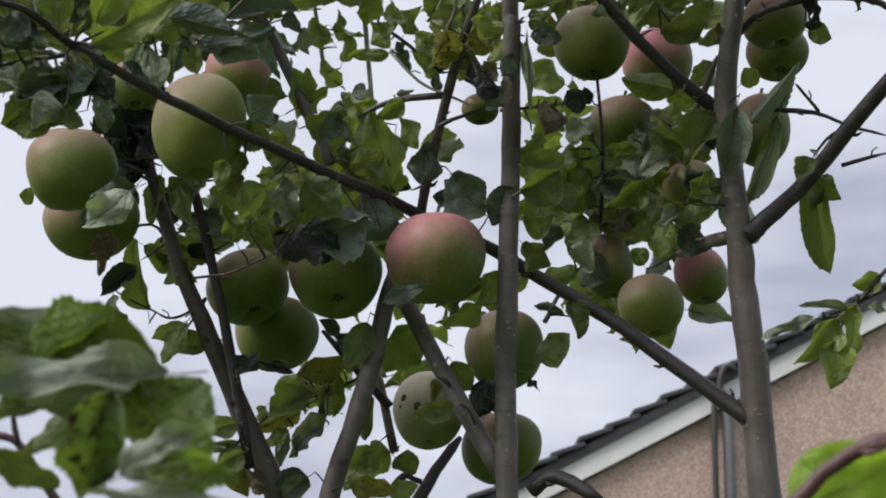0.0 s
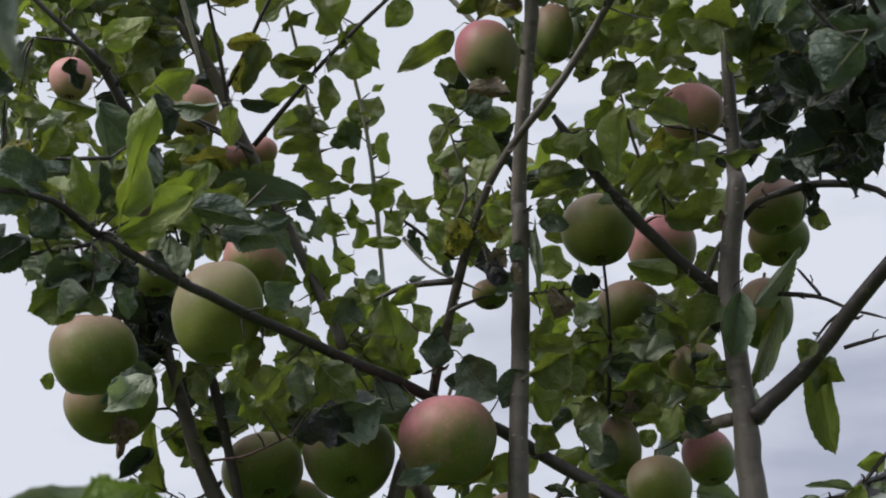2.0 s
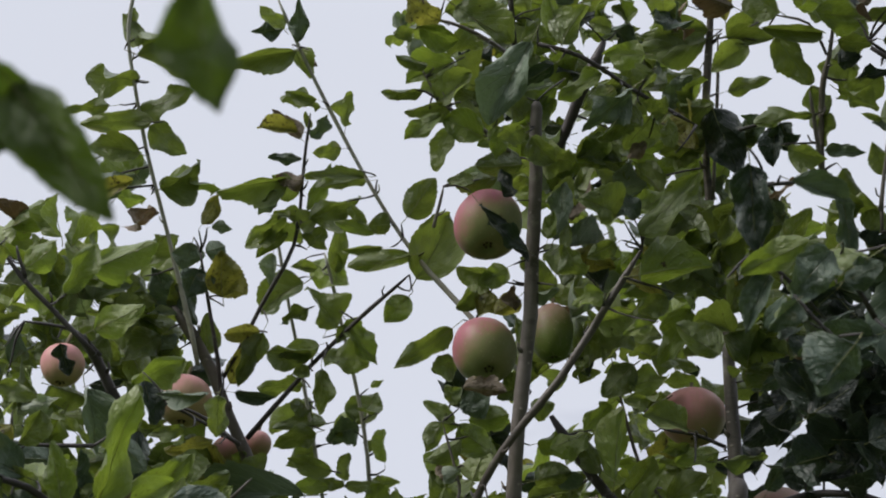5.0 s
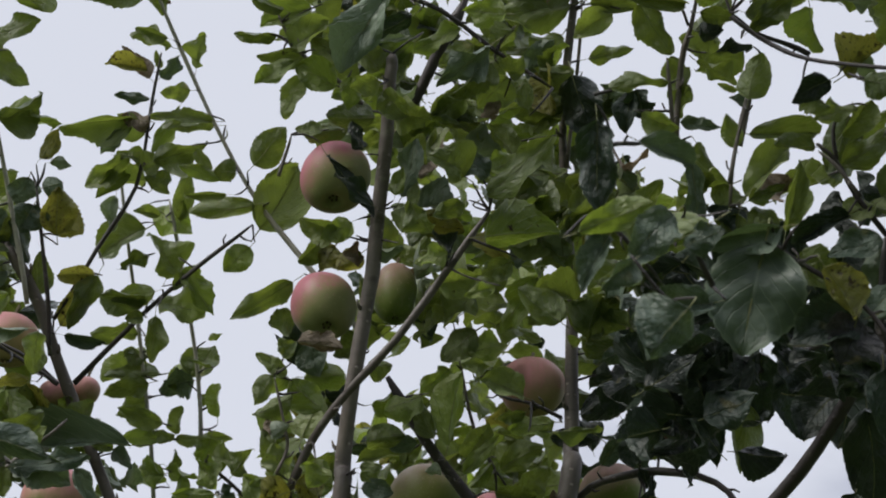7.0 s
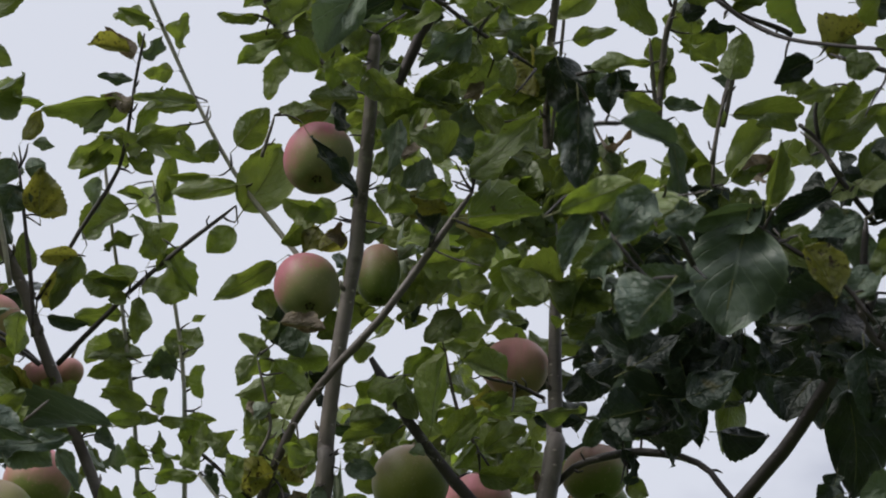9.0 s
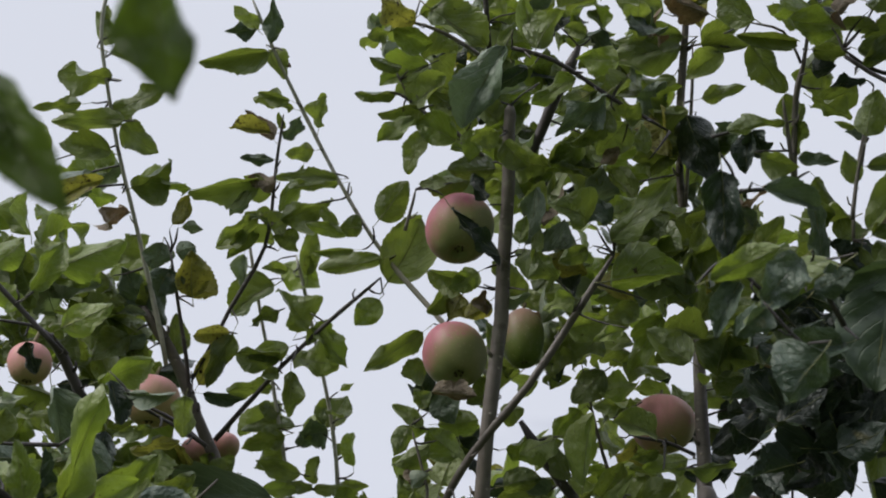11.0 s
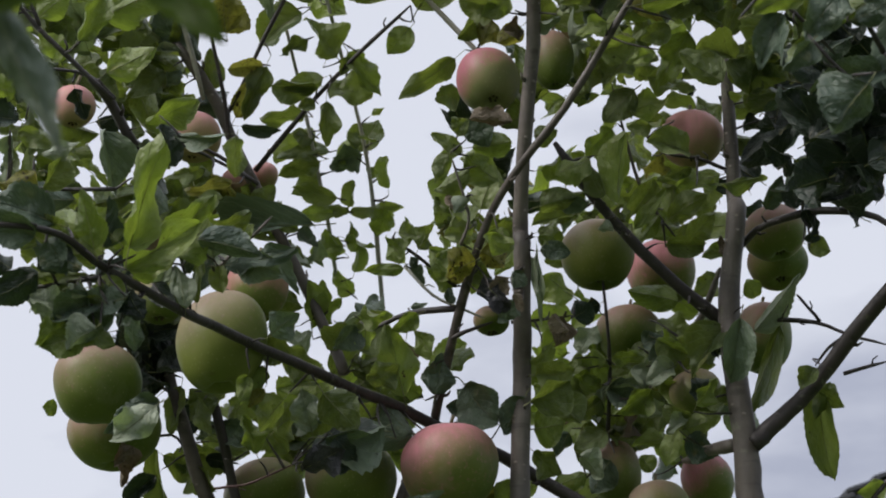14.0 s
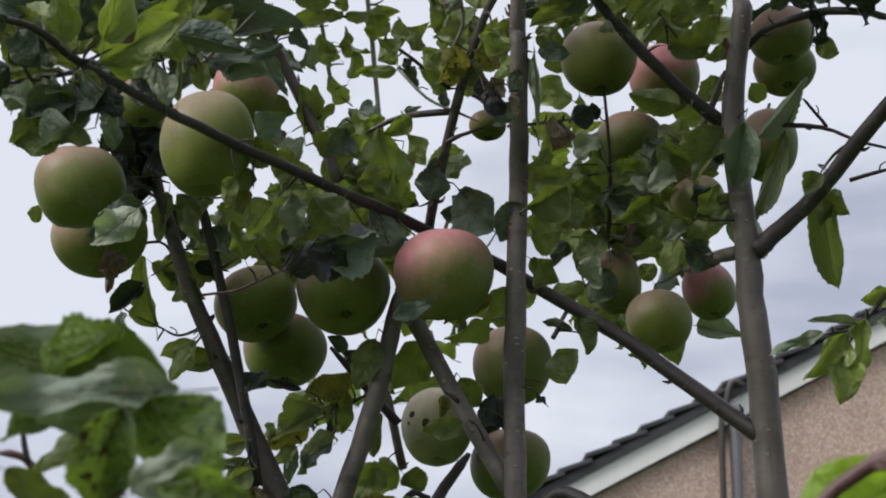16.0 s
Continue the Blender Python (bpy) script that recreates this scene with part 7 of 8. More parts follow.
leaf(b89, 0.025, 1.375, 2.433, 136, -57, -38, 0.0404, 0.0304, 0, 1)
leaf(b89, -0.005, 1.378, 2.444, -101, -22, 162, 0.0411, 0.0237, 5, 0)
leaf(b90, -0.017, 1.368, 2.464, 114, 55, -4, 0.0427, 0.0291, 5, 2)
leaf(b40, 0.062, 1.235, 2.438, -100, -30, 170, 0.0776, 0.0366, 6, 2)
leaf(b91, 0.055, 1.317, 2.485, -60, 18, -15, 0.0620, 0.0252, 1, 1)
leaf(b40, 0.082, 1.260, 2.434, -16, 19, 55, 0.0370, 0.0191, 1, 0)
leaf(b0, 0.057, 1.329, 2.452, 101, 83, -8, 0.0327, 0.0075, 2, 0)
leaf(b0, 0.089, 1.334, 2.461, -39, 19, 45, 0.0566, 0.0288, 0, 5)
leaf(b40, 0.122, 1.261, 2.427, -128, -68, -170, 0.0420, 0.0207, 0, 5)
leaf(b41, 0.067, 1.378, 2.571, 143, -2, -29, 0.0250, 0.0160, 5, 9)
leaf(b40, 0.089, 1.257, 2.452, 60, 18, 177, 0.0459, 0.0173, 0, 1)
leaf(b40, 0.088, 1.247, 2.445, 62, -10, -146, 0.0446, 0.0248, 5, 3)
leaf(b41, 0.089, 1.362, 2.576, 154, 22, 62, 0.0254, 0.0149, 6, 0)
leaf(b39, 0.141, 1.362, 2.545, 150, -58, -50, 0.0222, 0.0162, 5, 1)
leaf(b39, 0.114, 1.355, 2.566, 41, -19, -103, 0.0455, 0.0301, 5, 3)
leaf(b40, 0.147, 1.252, 2.406, -142, -10, -129, 0.0556, 0.0245, 6, 4)
leaf(b40, 0.150, 1.276, 2.406, -125, -23, -128, 0.0447, 0.0227, 5, 8)
leaf(b40, 0.134, 1.263, 2.413, -40, 54, 33, 0.0320, 0.0195, 5, 0)
leaf(b89, 0.061, 1.384, 2.412, -3, 49, 84, 0.0430, 0.0250, 5, 1)
leaf(b89, 0.037, 1.364, 2.439, -118, 10, -164, 0.0298, 0.0190, 0, 4)
leaf(b39, 0.077, 1.414, 2.438, -164, 32, 98, 0.0354, 0.0340, 5, 9)
leaf(b39, 0.139, 1.405, 2.458, -138, -32, -140, 0.0382, 0.0260, 0, 4)
leaf(b40, 0.161, 1.296, 2.383, -65, 45, 3, 0.0217, 0.0128, 4, 4)
leaf(b38, 0.018, 1.351, 2.374, 107, -89, -28, 0.0248, 0.0147, 5, 0)
leaf(b42, 0.218, 1.405, 2.606, 39, 71, 135, 0.0475, 0.0352, 5, 5)
leaf(b42, 0.239, 1.422, 2.591, -1, 69, 80, 0.0679, 0.0287, 5, 5)
leaf(b42, 0.237, 1.427, 2.584, -134, -79, -151, 0.0790, 0.0368, 5, 5)
leaf(b40, 0.166, 1.261, 2.430, -29, 7, 38, 0.0233, 0.0252, 5, 8)
leaf(b43, 0.253, 1.402, 2.571, 156, 56, 36, 0.0460, 0.0210, 5, 1)
leaf(b43, 0.270, 1.387, 2.549, -129, -54, -153, 0.0429, 0.0246, 5, 2)
leaf(b42, 0.232, 1.446, 2.562, -98, -44, 162, 0.0379, 0.0336, 5, 4)
leaf(b43, 0.250, 1.391, 2.560, -165, 70, 94, 0.0449, 0.0192, 5, 1)
leaf(b95, 0.264, 1.229, 2.444, -129, 10, 122, 0.0490, 0.0308, 5, 0)
leaf(b95, 0.250, 1.217, 2.445, -175, 44, 97, 0.0533, 0.0144, 5, 8)
leaf(b43, 0.252, 1.412, 2.514, 33, -72, -135, 0.0429, 0.0160, 5, 4)
leaf(b92, 0.312, 1.222, 2.465, 18, 14, 107, 0.0378, 0.0218, 5, 4)
leaf(b92, 0.321, 1.213, 2.467, 145, 5, -49, 0.0156, 0.0111, 5, 1)
leaf(b92, 0.319, 1.222, 2.480, -177, 87, 79, 0.0170, 0.0070, 5, 3)
leaf(b92, 0.315, 1.240, 2.461, 55, -3, -174, 0.0208, 0.0179, 5, 0)
leaf(b92, 0.314, 1.250, 2.437, 98, -35, 159, 0.0482, 0.0266, 5, 2)
leaf(b92, 0.314, 1.227, 2.440, 179, 25, 89, 0.0304, 0.0189, 5, 0)
leaf(b94, 0.319, 1.153, 2.408, 4, -26, -92, 0.0314, 0.0171, 5, 1)
leaf(b92, 0.314, 1.234, 2.423, 31, -45, -112, 0.0216, 0.0164, 1, 2)
leaf(b93, 0.355, 1.250, 2.423, -151, -19, -120, 0.0431, 0.0280, 5, 0)
leaf(b92, 0.330, 1.246, 2.416, 116, 84, 3, 0.0315, 0.0091, 1, 9)
leaf(b50, 0.268, 1.138, 2.309, -10, 33, 79, 0.0444, 0.0132, 5, 7)
leaf(b92, 0.306, 1.281, 2.388, 53, -5, 149, 0.0381, 0.0245, 5, 7)
leaf(b48, 0.313, 1.083, 2.262, 67, -15, 166, 0.0342, 0.0239, 5, 2)
leaf(b93, 0.360, 1.262, 2.379, 104, -79, -6, 0.0168, 0.0105, 6, 0)
leaf(b52, 0.310, 1.101, 2.281, 177, -42, -71, 0.0169, 0.0051, 5, 0)
leaf(b43, 0.237, 1.410, 2.493, -51, -10, -22, 0.0652, 0.0420, 1, 7)
leaf(b96, 0.253, 1.183, 2.330, -132, 1, 139, 0.0235, 0.0256, 1, 7)
leaf(b96, 0.250, 1.191, 2.333, -94, -10, 152, 0.0343, 0.0192, 1, 1)
leaf(b50, 0.249, 1.143, 2.282, -155, 28, 110, 0.0309, 0.0187, 5, 2)
leaf(b92, 0.304, 1.284, 2.373, 115, 32, -22, 0.0300, 0.0185, 5, 7)
leaf(b92, 0.305, 1.269, 2.360, -164, 74, 100, 0.0341, 0.0119, 6, 7)
leaf(b52, 0.316, 1.133, 2.254, 42, 20, 164, 0.0261, 0.0145, 5, 5)
leaf(b40, 0.177, 1.267, 2.393, 171, -23, -70, 0.0229, 0.0206, 5, 4)
leaf(b40, 0.165, 1.285, 2.401, -134, -18, -154, 0.0363, 0.0310, 5, 0)
leaf(b40, 0.183, 1.280, 2.366, 112, -7, -27, 0.0267, 0.0149, 5, 0)
leaf(b42, 0.230, 1.456, 2.495, -55, 33, 4, 0.0412, 0.0289, 5, 9)
leaf(b43, 0.241, 1.424, 2.506, -52, 79, 33, 0.0394, 0.0216, 5, 3)
leaf(b94, 0.344, 1.139, 2.430, -127, -86, -138, 0.0262, 0.0110, 6, 2)
leaf(b94, 0.339, 1.132, 2.411, 85, -46, -172, 0.0311, 0.0194, 5, 3)
leaf(b94, 0.333, 1.148, 2.369, 144, 29, 31, 0.0452, 0.0183, 5, 4)
leaf(b94, 0.330, 1.147, 2.384, -112, 70, 151, 0.0272, 0.0178, 5, 1)
leaf(b92, 0.324, 1.295, 2.359, -68, -41, 2, 0.0336, 0.0169, 5, 2)
leaf(b100, 0.311, 1.009, 2.119, -163, -42, -116, 0.0544, 0.0186, 6, 8)
leaf(b100, 0.301, 1.010, 2.108, -109, -15, 166, 0.0727, 0.0632, 10, 0)
leaf(b100, 0.321, 0.957, 2.065, -46, -14, -51, 0.0368, 0.0214, 3, 1)
leaf(b45, 0.354, 0.985, 2.048, -72, -71, 151, 0.0504, 0.0304, 1, 2)
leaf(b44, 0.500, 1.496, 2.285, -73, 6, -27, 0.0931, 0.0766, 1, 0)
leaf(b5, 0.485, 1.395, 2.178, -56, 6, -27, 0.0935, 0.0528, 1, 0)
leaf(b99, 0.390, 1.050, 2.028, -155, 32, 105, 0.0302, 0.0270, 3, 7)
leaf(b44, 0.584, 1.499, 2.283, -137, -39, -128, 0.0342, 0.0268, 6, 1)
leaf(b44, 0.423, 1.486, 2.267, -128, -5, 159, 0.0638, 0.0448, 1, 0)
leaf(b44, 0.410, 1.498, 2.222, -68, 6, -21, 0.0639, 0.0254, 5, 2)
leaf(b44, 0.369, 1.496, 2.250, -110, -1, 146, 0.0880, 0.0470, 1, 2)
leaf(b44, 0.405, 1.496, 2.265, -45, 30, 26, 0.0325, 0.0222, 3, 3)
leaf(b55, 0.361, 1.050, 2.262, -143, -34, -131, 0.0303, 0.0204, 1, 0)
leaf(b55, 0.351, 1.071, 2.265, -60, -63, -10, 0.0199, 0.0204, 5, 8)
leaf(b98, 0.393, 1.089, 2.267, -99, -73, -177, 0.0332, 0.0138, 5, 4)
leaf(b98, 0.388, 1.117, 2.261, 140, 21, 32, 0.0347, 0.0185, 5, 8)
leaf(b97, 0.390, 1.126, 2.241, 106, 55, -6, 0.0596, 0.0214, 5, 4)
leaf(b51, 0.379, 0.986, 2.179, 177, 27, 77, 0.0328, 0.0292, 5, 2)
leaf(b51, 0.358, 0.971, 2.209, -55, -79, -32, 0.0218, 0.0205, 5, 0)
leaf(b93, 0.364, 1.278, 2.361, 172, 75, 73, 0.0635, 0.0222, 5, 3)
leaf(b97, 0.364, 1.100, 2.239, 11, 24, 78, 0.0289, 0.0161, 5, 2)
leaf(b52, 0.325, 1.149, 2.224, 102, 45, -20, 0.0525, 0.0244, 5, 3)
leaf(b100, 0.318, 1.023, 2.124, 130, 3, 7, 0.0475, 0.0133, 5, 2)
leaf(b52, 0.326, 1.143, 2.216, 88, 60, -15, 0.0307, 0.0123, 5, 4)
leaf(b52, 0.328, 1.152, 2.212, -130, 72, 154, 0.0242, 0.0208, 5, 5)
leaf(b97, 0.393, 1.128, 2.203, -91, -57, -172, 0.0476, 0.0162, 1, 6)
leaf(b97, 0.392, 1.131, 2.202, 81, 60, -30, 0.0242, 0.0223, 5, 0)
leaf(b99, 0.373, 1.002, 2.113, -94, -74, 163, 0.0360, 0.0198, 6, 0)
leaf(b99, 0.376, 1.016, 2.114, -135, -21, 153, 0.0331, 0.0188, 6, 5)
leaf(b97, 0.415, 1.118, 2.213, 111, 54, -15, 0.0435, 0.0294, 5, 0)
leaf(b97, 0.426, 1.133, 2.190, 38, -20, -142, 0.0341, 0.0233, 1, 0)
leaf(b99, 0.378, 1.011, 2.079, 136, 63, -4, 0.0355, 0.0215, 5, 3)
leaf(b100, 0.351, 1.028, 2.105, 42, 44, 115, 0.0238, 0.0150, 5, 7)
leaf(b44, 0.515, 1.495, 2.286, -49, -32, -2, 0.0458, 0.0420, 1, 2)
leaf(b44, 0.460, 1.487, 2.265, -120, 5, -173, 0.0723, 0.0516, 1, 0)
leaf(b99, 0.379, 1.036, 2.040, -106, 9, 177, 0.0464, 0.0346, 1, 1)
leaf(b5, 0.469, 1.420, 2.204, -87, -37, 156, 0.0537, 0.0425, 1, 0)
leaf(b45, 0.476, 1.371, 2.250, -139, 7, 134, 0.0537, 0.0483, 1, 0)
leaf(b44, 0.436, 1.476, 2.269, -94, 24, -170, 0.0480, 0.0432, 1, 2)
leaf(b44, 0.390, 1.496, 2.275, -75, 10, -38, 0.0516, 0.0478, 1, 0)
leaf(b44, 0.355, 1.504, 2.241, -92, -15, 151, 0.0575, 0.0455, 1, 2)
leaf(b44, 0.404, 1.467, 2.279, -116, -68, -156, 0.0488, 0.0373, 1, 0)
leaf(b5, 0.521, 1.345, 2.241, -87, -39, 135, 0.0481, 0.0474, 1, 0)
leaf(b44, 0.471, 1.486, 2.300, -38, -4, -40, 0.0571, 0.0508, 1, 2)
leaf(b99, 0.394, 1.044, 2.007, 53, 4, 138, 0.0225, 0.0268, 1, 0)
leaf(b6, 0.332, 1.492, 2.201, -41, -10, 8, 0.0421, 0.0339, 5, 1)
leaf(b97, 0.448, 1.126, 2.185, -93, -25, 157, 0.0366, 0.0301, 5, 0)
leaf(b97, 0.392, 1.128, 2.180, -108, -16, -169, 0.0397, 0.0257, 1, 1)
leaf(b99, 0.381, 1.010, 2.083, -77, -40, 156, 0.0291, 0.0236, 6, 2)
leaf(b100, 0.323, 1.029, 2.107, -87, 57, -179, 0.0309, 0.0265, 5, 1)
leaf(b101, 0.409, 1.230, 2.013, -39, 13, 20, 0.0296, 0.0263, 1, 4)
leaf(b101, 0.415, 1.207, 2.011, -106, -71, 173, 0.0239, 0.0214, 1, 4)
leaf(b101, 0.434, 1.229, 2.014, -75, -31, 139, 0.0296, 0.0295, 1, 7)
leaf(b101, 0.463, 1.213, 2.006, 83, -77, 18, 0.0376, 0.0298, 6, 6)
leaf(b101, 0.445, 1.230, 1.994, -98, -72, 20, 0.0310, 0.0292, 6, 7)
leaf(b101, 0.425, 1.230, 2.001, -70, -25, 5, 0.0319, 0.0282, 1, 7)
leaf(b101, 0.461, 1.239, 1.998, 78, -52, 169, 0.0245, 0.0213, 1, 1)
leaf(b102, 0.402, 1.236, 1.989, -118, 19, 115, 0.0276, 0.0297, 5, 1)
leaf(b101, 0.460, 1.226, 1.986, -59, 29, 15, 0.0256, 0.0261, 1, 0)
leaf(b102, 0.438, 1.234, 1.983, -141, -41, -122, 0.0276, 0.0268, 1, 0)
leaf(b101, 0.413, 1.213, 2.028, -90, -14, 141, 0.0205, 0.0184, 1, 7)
leaf(b45, 0.346, 0.980, 2.044, -104, -22, -173, 0.0291, 0.0343, 9, 2)
leaf(b5, 0.479, 1.320, 2.220, -55, 40, 27, 0.0418, 0.0382, 9, 4)
leaf(b30, -0.159, 1.710, 2.460, -91, -65, 165, 0.0587, 0.0493, 5, 1)
leaf(b31, -0.155, 1.724, 2.493, -86, -59, -16, 0.0509, 0.0380, 0, 5)
leaf(b29, -0.239, 1.510, 2.366, -104, -10, -150, 0.0288, 0.0327, 6, 2)
leaf(b29, -0.234, 1.508, 2.383, 60, -62, -149, 0.0198, 0.0224, 6, 1)
leaf(b29, -0.235, 1.524, 2.362, -25, -44, -62, 0.0410, 0.0335, 3, 8)
leaf(b29, -0.249, 1.516, 2.398, -111, 1, -155, 0.0278, 0.0275, 6, 4)
leaf(b28, -0.151, 1.554, 2.438, 119, 67, 1, 0.0232, 0.0249, 5, 1)
leaf(b28, -0.141, 1.557, 2.420, 115, 44, -12, 0.0244, 0.0279, 5, 4)
leaf(b0, 0.066, 1.329, 2.405, -130, 20, 132, 0.0308, 0.0267, 5, 1)
leaf(b0, 0.060, 1.320, 2.410, -161, -26, -125, 0.0254, 0.0215, 5, 0)
leaf(b0, 0.068, 1.352, 2.438, 43, -25, -126, 0.0279, 0.0276, 5, 0)
leaf(b0, 0.060, 1.339, 2.431, 132, -46, -11, 0.0290, 0.0262, 5, 1)
leaf(b27, -0.133, 1.570, 2.308, -174, -38, -81, 0.0447, 0.0274, 5, 3)
leaf(b27, -0.123, 1.575, 2.311, -88, 79, 176, 0.0461, 0.0348, 5, 7)
leaf(b30, -0.158, 1.758, 2.362, 177, -29, -95, 0.0484, 0.0278, 5, 5)
leaf(b30, -0.149, 1.783, 2.348, -21, 19, 57, 0.0528, 0.0329, 5, 2)
leaf(b30, -0.148, 1.781, 2.347, 123, 71, -143, 0.0240, 0.0279, 5, 0)
leaf(b30, -0.142, 1.781, 2.319, -158, -40, -120, 0.0498, 0.0256, 5, 4)
leaf(b30, -0.143, 1.809, 2.313, -57, 58, 21, 0.0383, 0.0282, 5, 5)
leaf(b31, -0.100, 1.799, 2.337, 99, 27, -16, 0.0408, 0.0405, 5, 0)
leaf(b31, -0.098, 1.799, 2.334, -152, -31, -104, 0.0371, 0.0354, 6, 9)
leaf(b28, -0.216, 1.620, 2.299, 127, 28, 11, 0.0505, 0.0253, 3, 4)
leaf(b30, -0.135, 1.615, 2.183, 3, -83, 87, 0.1052, 0.0325, 6, 6)
leaf(b2, -0.277, 1.122, 1.999, 86, -69, 19, 0.0511, 0.0332, 6, 1)
leaf(b74, -0.289, 1.136, 1.968, -39, 46, 49, 0.0446, 0.0246, 1, 0)
leaf(b74, -0.312, 1.156, 1.978, 103, 62, -158, 0.0267, 0.0168, 1, 9)
leaf(b2, -0.278, 1.107, 1.982, -125, 18, 151, 0.0276, 0.0219, 6, 0)
leaf(b74, -0.281, 1.152, 1.965, -137, 50, 134, 0.0400, 0.0247, 5, 7)
leaf(b74, -0.248, 1.148, 1.950, -73, -69, -170, 0.0357, 0.0194, 6, 6)
leaf(b74, -0.265, 1.156, 1.937, -28, 35, 67, 0.0308, 0.0268, 0, 7)
leaf(b74, -0.302, 1.158, 1.962, -80, 57, -151, 0.0217, 0.0170, 2, 7)
leaf(b2, -0.305, 1.106, 1.993, -95, 59, -164, 0.0244, 0.0210, 5, 4)
foliage(apple_tree_a, 3, [
    (0.194, 1.594, 2.474, 0.108, 0.100, 0.102, 40, 0),
    (0.215, 1.749, 2.376, 0.101, 0.100, 0.090, 29, 5),
    (0.092, 1.549, 2.529, 0.061, 0.060, 0.050, 16, 0),
    (0.102, 1.677, 2.382, 0.052, 0.060, 0.069, 13, 5),
    (0.316, 1.708, 2.311, 0.052, 0.100, 0.070, 16, 1),
    (0.265, 1.563, 2.487, 0.057, 0.100, 0.068, 16, 5),
    (0.141, 1.851, 2.267, 0.073, 0.060, 0.092, 20, 0),
    (0.031, 1.487, 2.592, 0.082, 0.080, 0.071, 22, 5),
])
foliage(apple_tree_a, 11, [
    (0.124, 1.489, 2.620, 0.066, 0.080, 0.061, 20, 0),
    (-0.348, 1.657, 2.403, 0.070, 0.080, 0.099, 17, 5),
    (-0.355, 1.592, 2.512, 0.047, 0.050, 0.047, 6, 0),
    (-0.382, 1.723, 2.372, 0.113, 0.080, 0.072, 62, 5),
    (-0.290, 1.681, 2.264, 0.062, 0.080, 0.057, 12, 0),
    (-0.340, 1.491, 2.143, 0.076, 0.060, 0.030, 10, 5),
    (-0.278, 1.538, 2.079, 0.056, 0.050, 0.030, 6, 1),
    (0.035, 1.711, 2.250, 0.062, 0.060, 0.062, 10, 5),
])
foliage(apple_tree_a, 19, [
    (-0.389, 1.624, 2.220, 0.105, 0.060, 0.061, 17, 0),
    (-0.450, 1.632, 2.317, 0.057, 0.080, 0.057, 11, 5),
    (0.177, 1.654, 2.495, 0.076, 0.080, 0.071, 22, 0),
    (0.132, 1.552, 2.357, 0.048, 0.050, 0.059, 16, 5),
    (0.027, 1.616, 2.241, 0.032, 0.040, 0.048, 8, 0),
    (0.103, 1.647, 2.353, 0.034, 0.040, 0.039, 8, 5),
    (-0.006, 1.637, 2.244, 0.022, 0.030, 0.044, 4, 0),
    (0.132, 1.519, 2.608, 0.106, 0.060, 0.078, 31, 5),
])
foliage(apple_tree_a, 27, [
    (-0.378, 1.507, 2.367, 0.070, 0.050, 0.048, 15, 0),
    (-0.288, 1.589, 2.379, 0.045, 0.050, 0.050, 7, 5),
    (-0.421, 1.551, 2.310, 0.054, 0.050, 0.065, 15, 5),
    (-0.348, 1.597, 2.344, 0.056, 0.050, 0.050, 10, 5),
    (-0.285, 1.609, 2.202, 0.059, 0.050, 0.043, 12, 0),
    (-0.435, 1.543, 2.361, 0.044, 0.050, 0.033, 7, 5),
    (0.136, 1.458, 2.436, 0.079, 0.050, 0.053, 18, 5),
    (0.226, 1.466, 2.490, 0.053, 0.050, 0.037, 10, 5),
])
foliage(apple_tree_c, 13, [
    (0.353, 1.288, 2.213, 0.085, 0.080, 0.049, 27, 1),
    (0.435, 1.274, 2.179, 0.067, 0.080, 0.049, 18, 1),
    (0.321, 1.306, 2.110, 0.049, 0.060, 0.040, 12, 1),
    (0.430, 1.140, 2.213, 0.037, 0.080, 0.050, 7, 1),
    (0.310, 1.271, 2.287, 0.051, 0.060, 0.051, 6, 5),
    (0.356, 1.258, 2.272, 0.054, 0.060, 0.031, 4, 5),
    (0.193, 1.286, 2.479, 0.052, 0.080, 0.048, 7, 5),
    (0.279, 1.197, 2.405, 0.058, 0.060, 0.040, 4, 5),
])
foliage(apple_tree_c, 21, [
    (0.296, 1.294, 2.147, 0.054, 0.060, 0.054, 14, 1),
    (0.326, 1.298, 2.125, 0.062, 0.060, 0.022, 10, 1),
    # next four: crown added out of view to darken the leaves beside it
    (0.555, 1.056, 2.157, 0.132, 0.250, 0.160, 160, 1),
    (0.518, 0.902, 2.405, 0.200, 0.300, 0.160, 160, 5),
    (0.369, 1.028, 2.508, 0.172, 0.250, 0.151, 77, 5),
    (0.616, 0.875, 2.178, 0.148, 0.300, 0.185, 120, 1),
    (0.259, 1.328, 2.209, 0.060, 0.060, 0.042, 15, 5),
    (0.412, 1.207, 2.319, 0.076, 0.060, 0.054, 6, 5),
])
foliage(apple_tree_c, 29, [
    # next three: unseen canopy added overhead to keep sun off this tree
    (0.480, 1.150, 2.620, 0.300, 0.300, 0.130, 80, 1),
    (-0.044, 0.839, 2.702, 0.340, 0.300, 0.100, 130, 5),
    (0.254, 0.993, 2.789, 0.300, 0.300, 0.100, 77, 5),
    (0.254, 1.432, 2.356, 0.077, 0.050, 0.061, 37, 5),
])
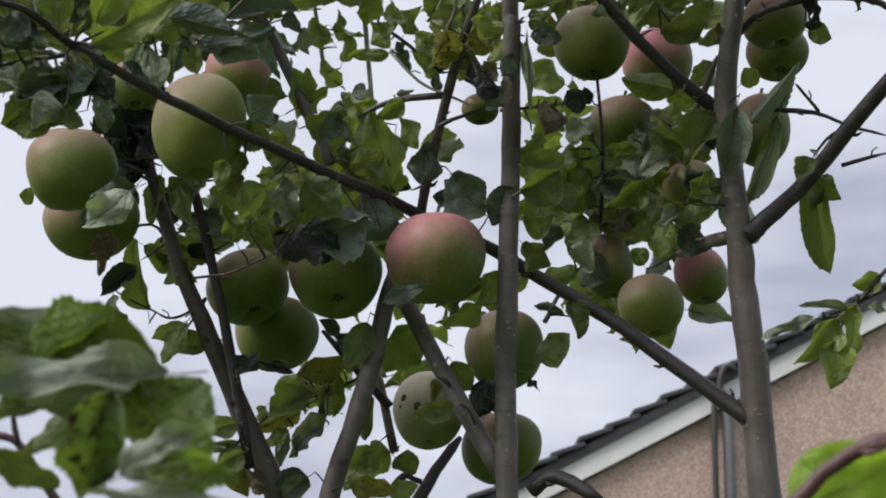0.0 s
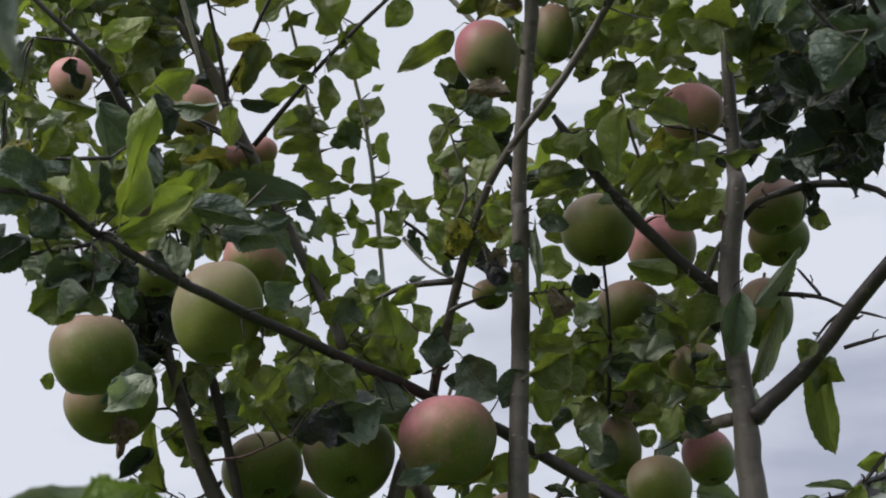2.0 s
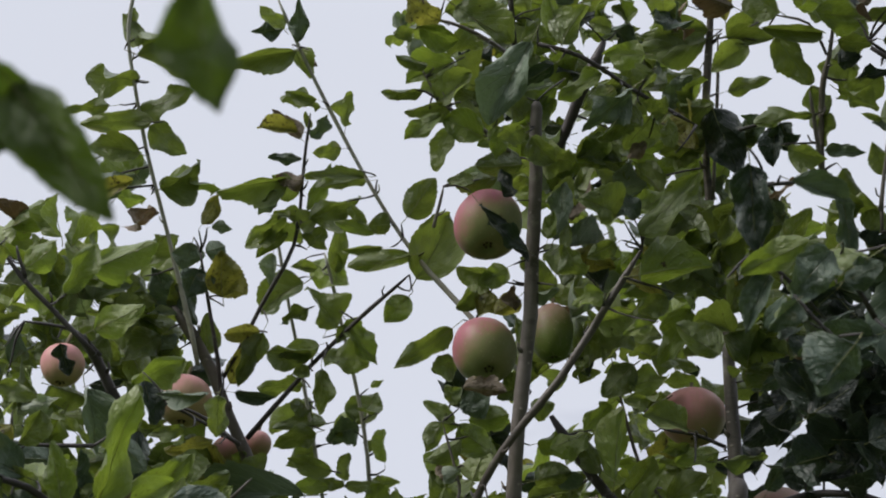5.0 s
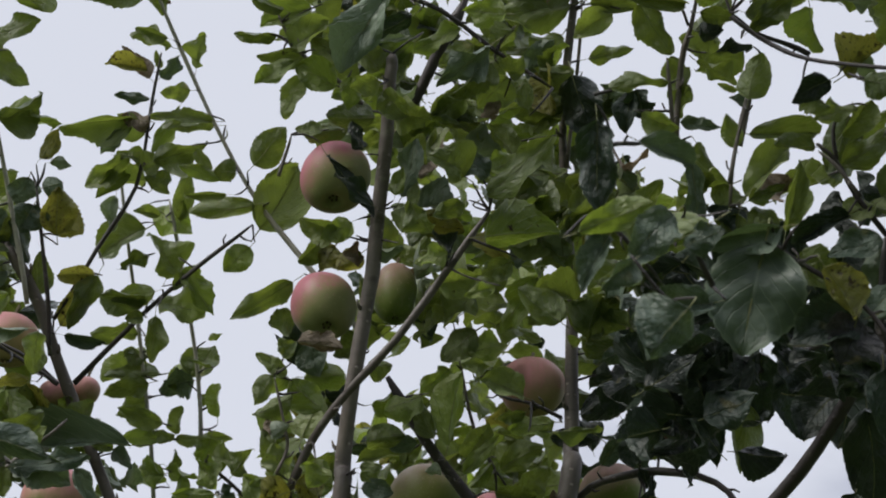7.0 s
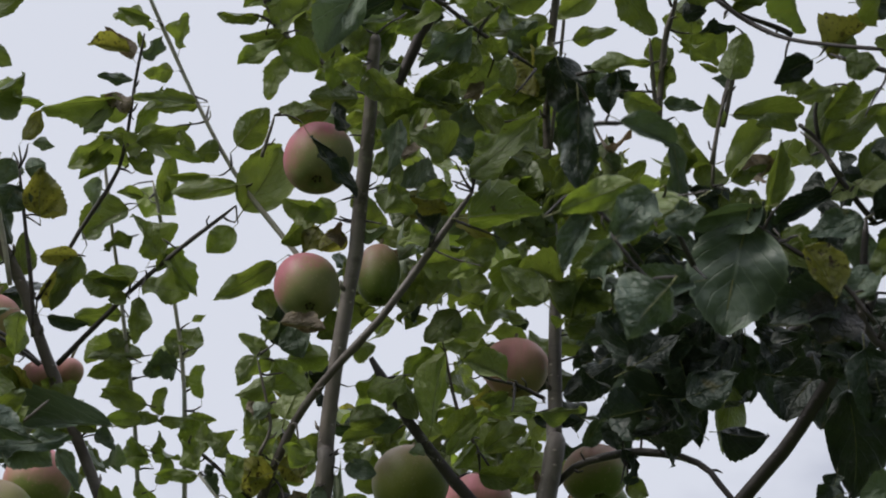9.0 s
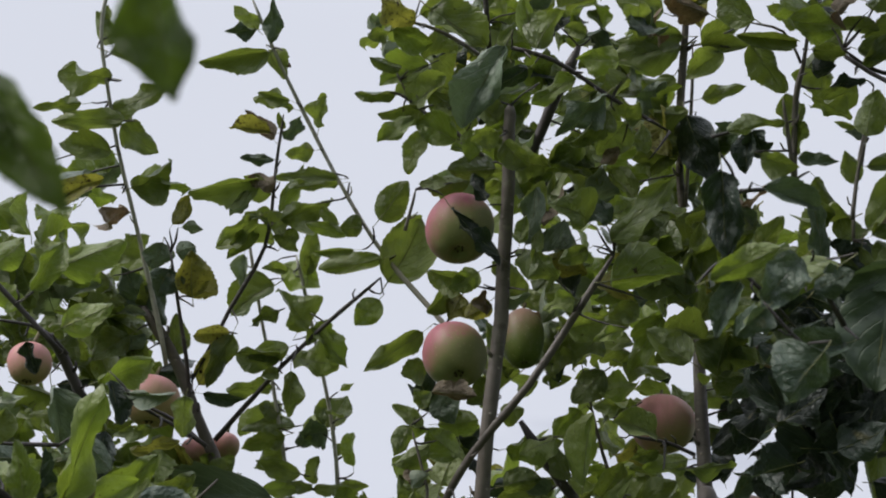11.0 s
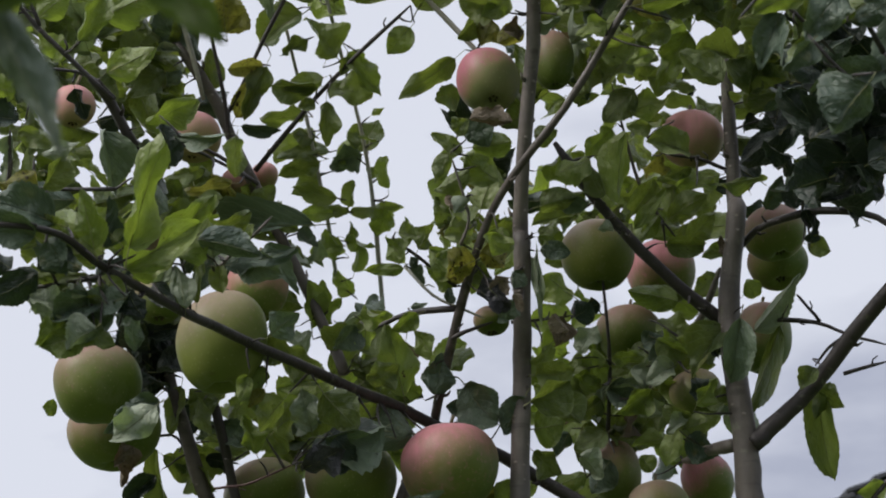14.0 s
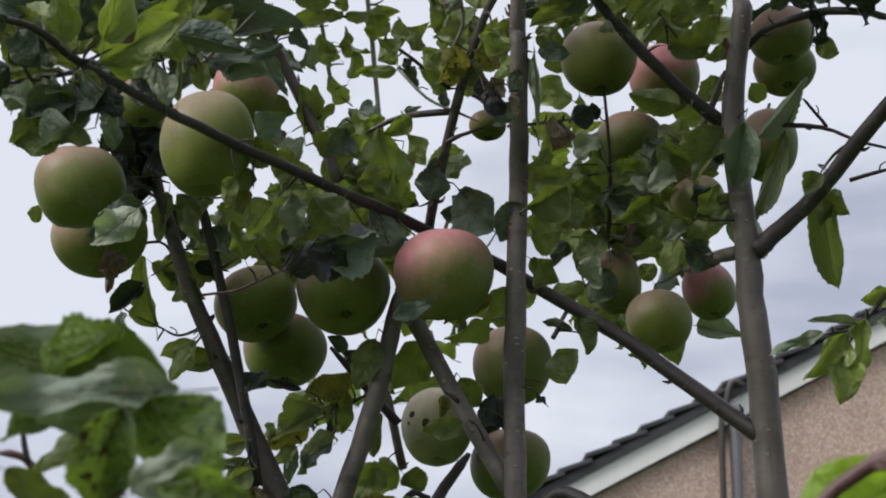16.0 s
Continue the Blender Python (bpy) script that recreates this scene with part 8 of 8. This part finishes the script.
foliage(apple_tree_e, 23, [
    (0.199, 1.842, 2.092, 0.083, 0.080, 0.065, 22, 0),
    (0.256, 1.776, 2.075, 0.046, 0.060, 0.052, 9, 2),
    (0.128, 1.854, 2.107, 0.054, 0.060, 0.066, 11, 0),
    (0.204, 1.841, 2.278, 0.080, 0.060, 0.055, 16, 5),
    (0.348, 1.675, 2.365, 0.052, 0.060, 0.047, 10, 1),
    (0.126, 1.800, 2.262, 0.042, 0.060, 0.054, 10, 5),
    (-0.120, 1.689, 1.994, 0.092, 0.050, 0.038, 20, 0),
    (-0.195, 1.682, 1.992, 0.065, 0.050, 0.038, 12, 5),
])
foliage(apple_tree_e, 31, [
    (-0.056, 1.907, 1.903, 0.066, 0.050, 0.048, 10, 0),
    (0.027, 1.866, 1.955, 0.053, 0.050, 0.024, 7, 5),
    (-0.046, 1.716, 2.058, 0.050, 0.050, 0.044, 7, 0),
    (-0.141, 1.858, 1.865, 0.047, 0.050, 0.035, 5, 5),
    (-0.283, 1.663, 2.207, 0.106, 0.060, 0.050, 17, 5),
    (-0.268, 1.493, 2.027, 0.022, 0.030, 0.042, 8, 1),
    (0.192, 1.871, 2.065, 0.102, 0.060, 0.048, 22, 0),
    (0.162, 1.891, 1.996, 0.036, 0.040, 0.036, 5, 5),
])
foliage(apple_tree_e, 39, [
    (-0.136, 1.688, 1.992, 0.065, 0.040, 0.038, 12, 0),
    (-0.281, 1.485, 2.044, 0.029, 0.030, 0.064, 13, 1),
    (-0.211, 1.636, 2.134, 0.043, 0.030, 0.043, 8, 5),
    (-0.104, 1.672, 2.055, 0.048, 0.040, 0.059, 11, 5),
    (-0.305, 1.569, 2.159, 0.105, 0.050, 0.032, 17, 0),
    (-0.344, 1.464, 2.067, 0.034, 0.040, 0.029, 7, 5),
    (-0.171, 1.667, 2.179, 0.039, 0.040, 0.033, 6, 5),
    (0.181, 1.735, 2.034, 0.061, 0.050, 0.061, 17, 5),
])
foliage(apple_tree_e, 47, [
    (0.203, 1.819, 1.933, 0.052, 0.040, 0.029, 6, 0),
])
foliage(apple_tree_b, 33, [
    (-0.945, 0.483, 2.340, 0.350, 0.350, 0.250, 140, 5),
    (-0.748, 0.458, 2.137, 0.220, 0.250, 0.160, 60, 0),
])
spurs()
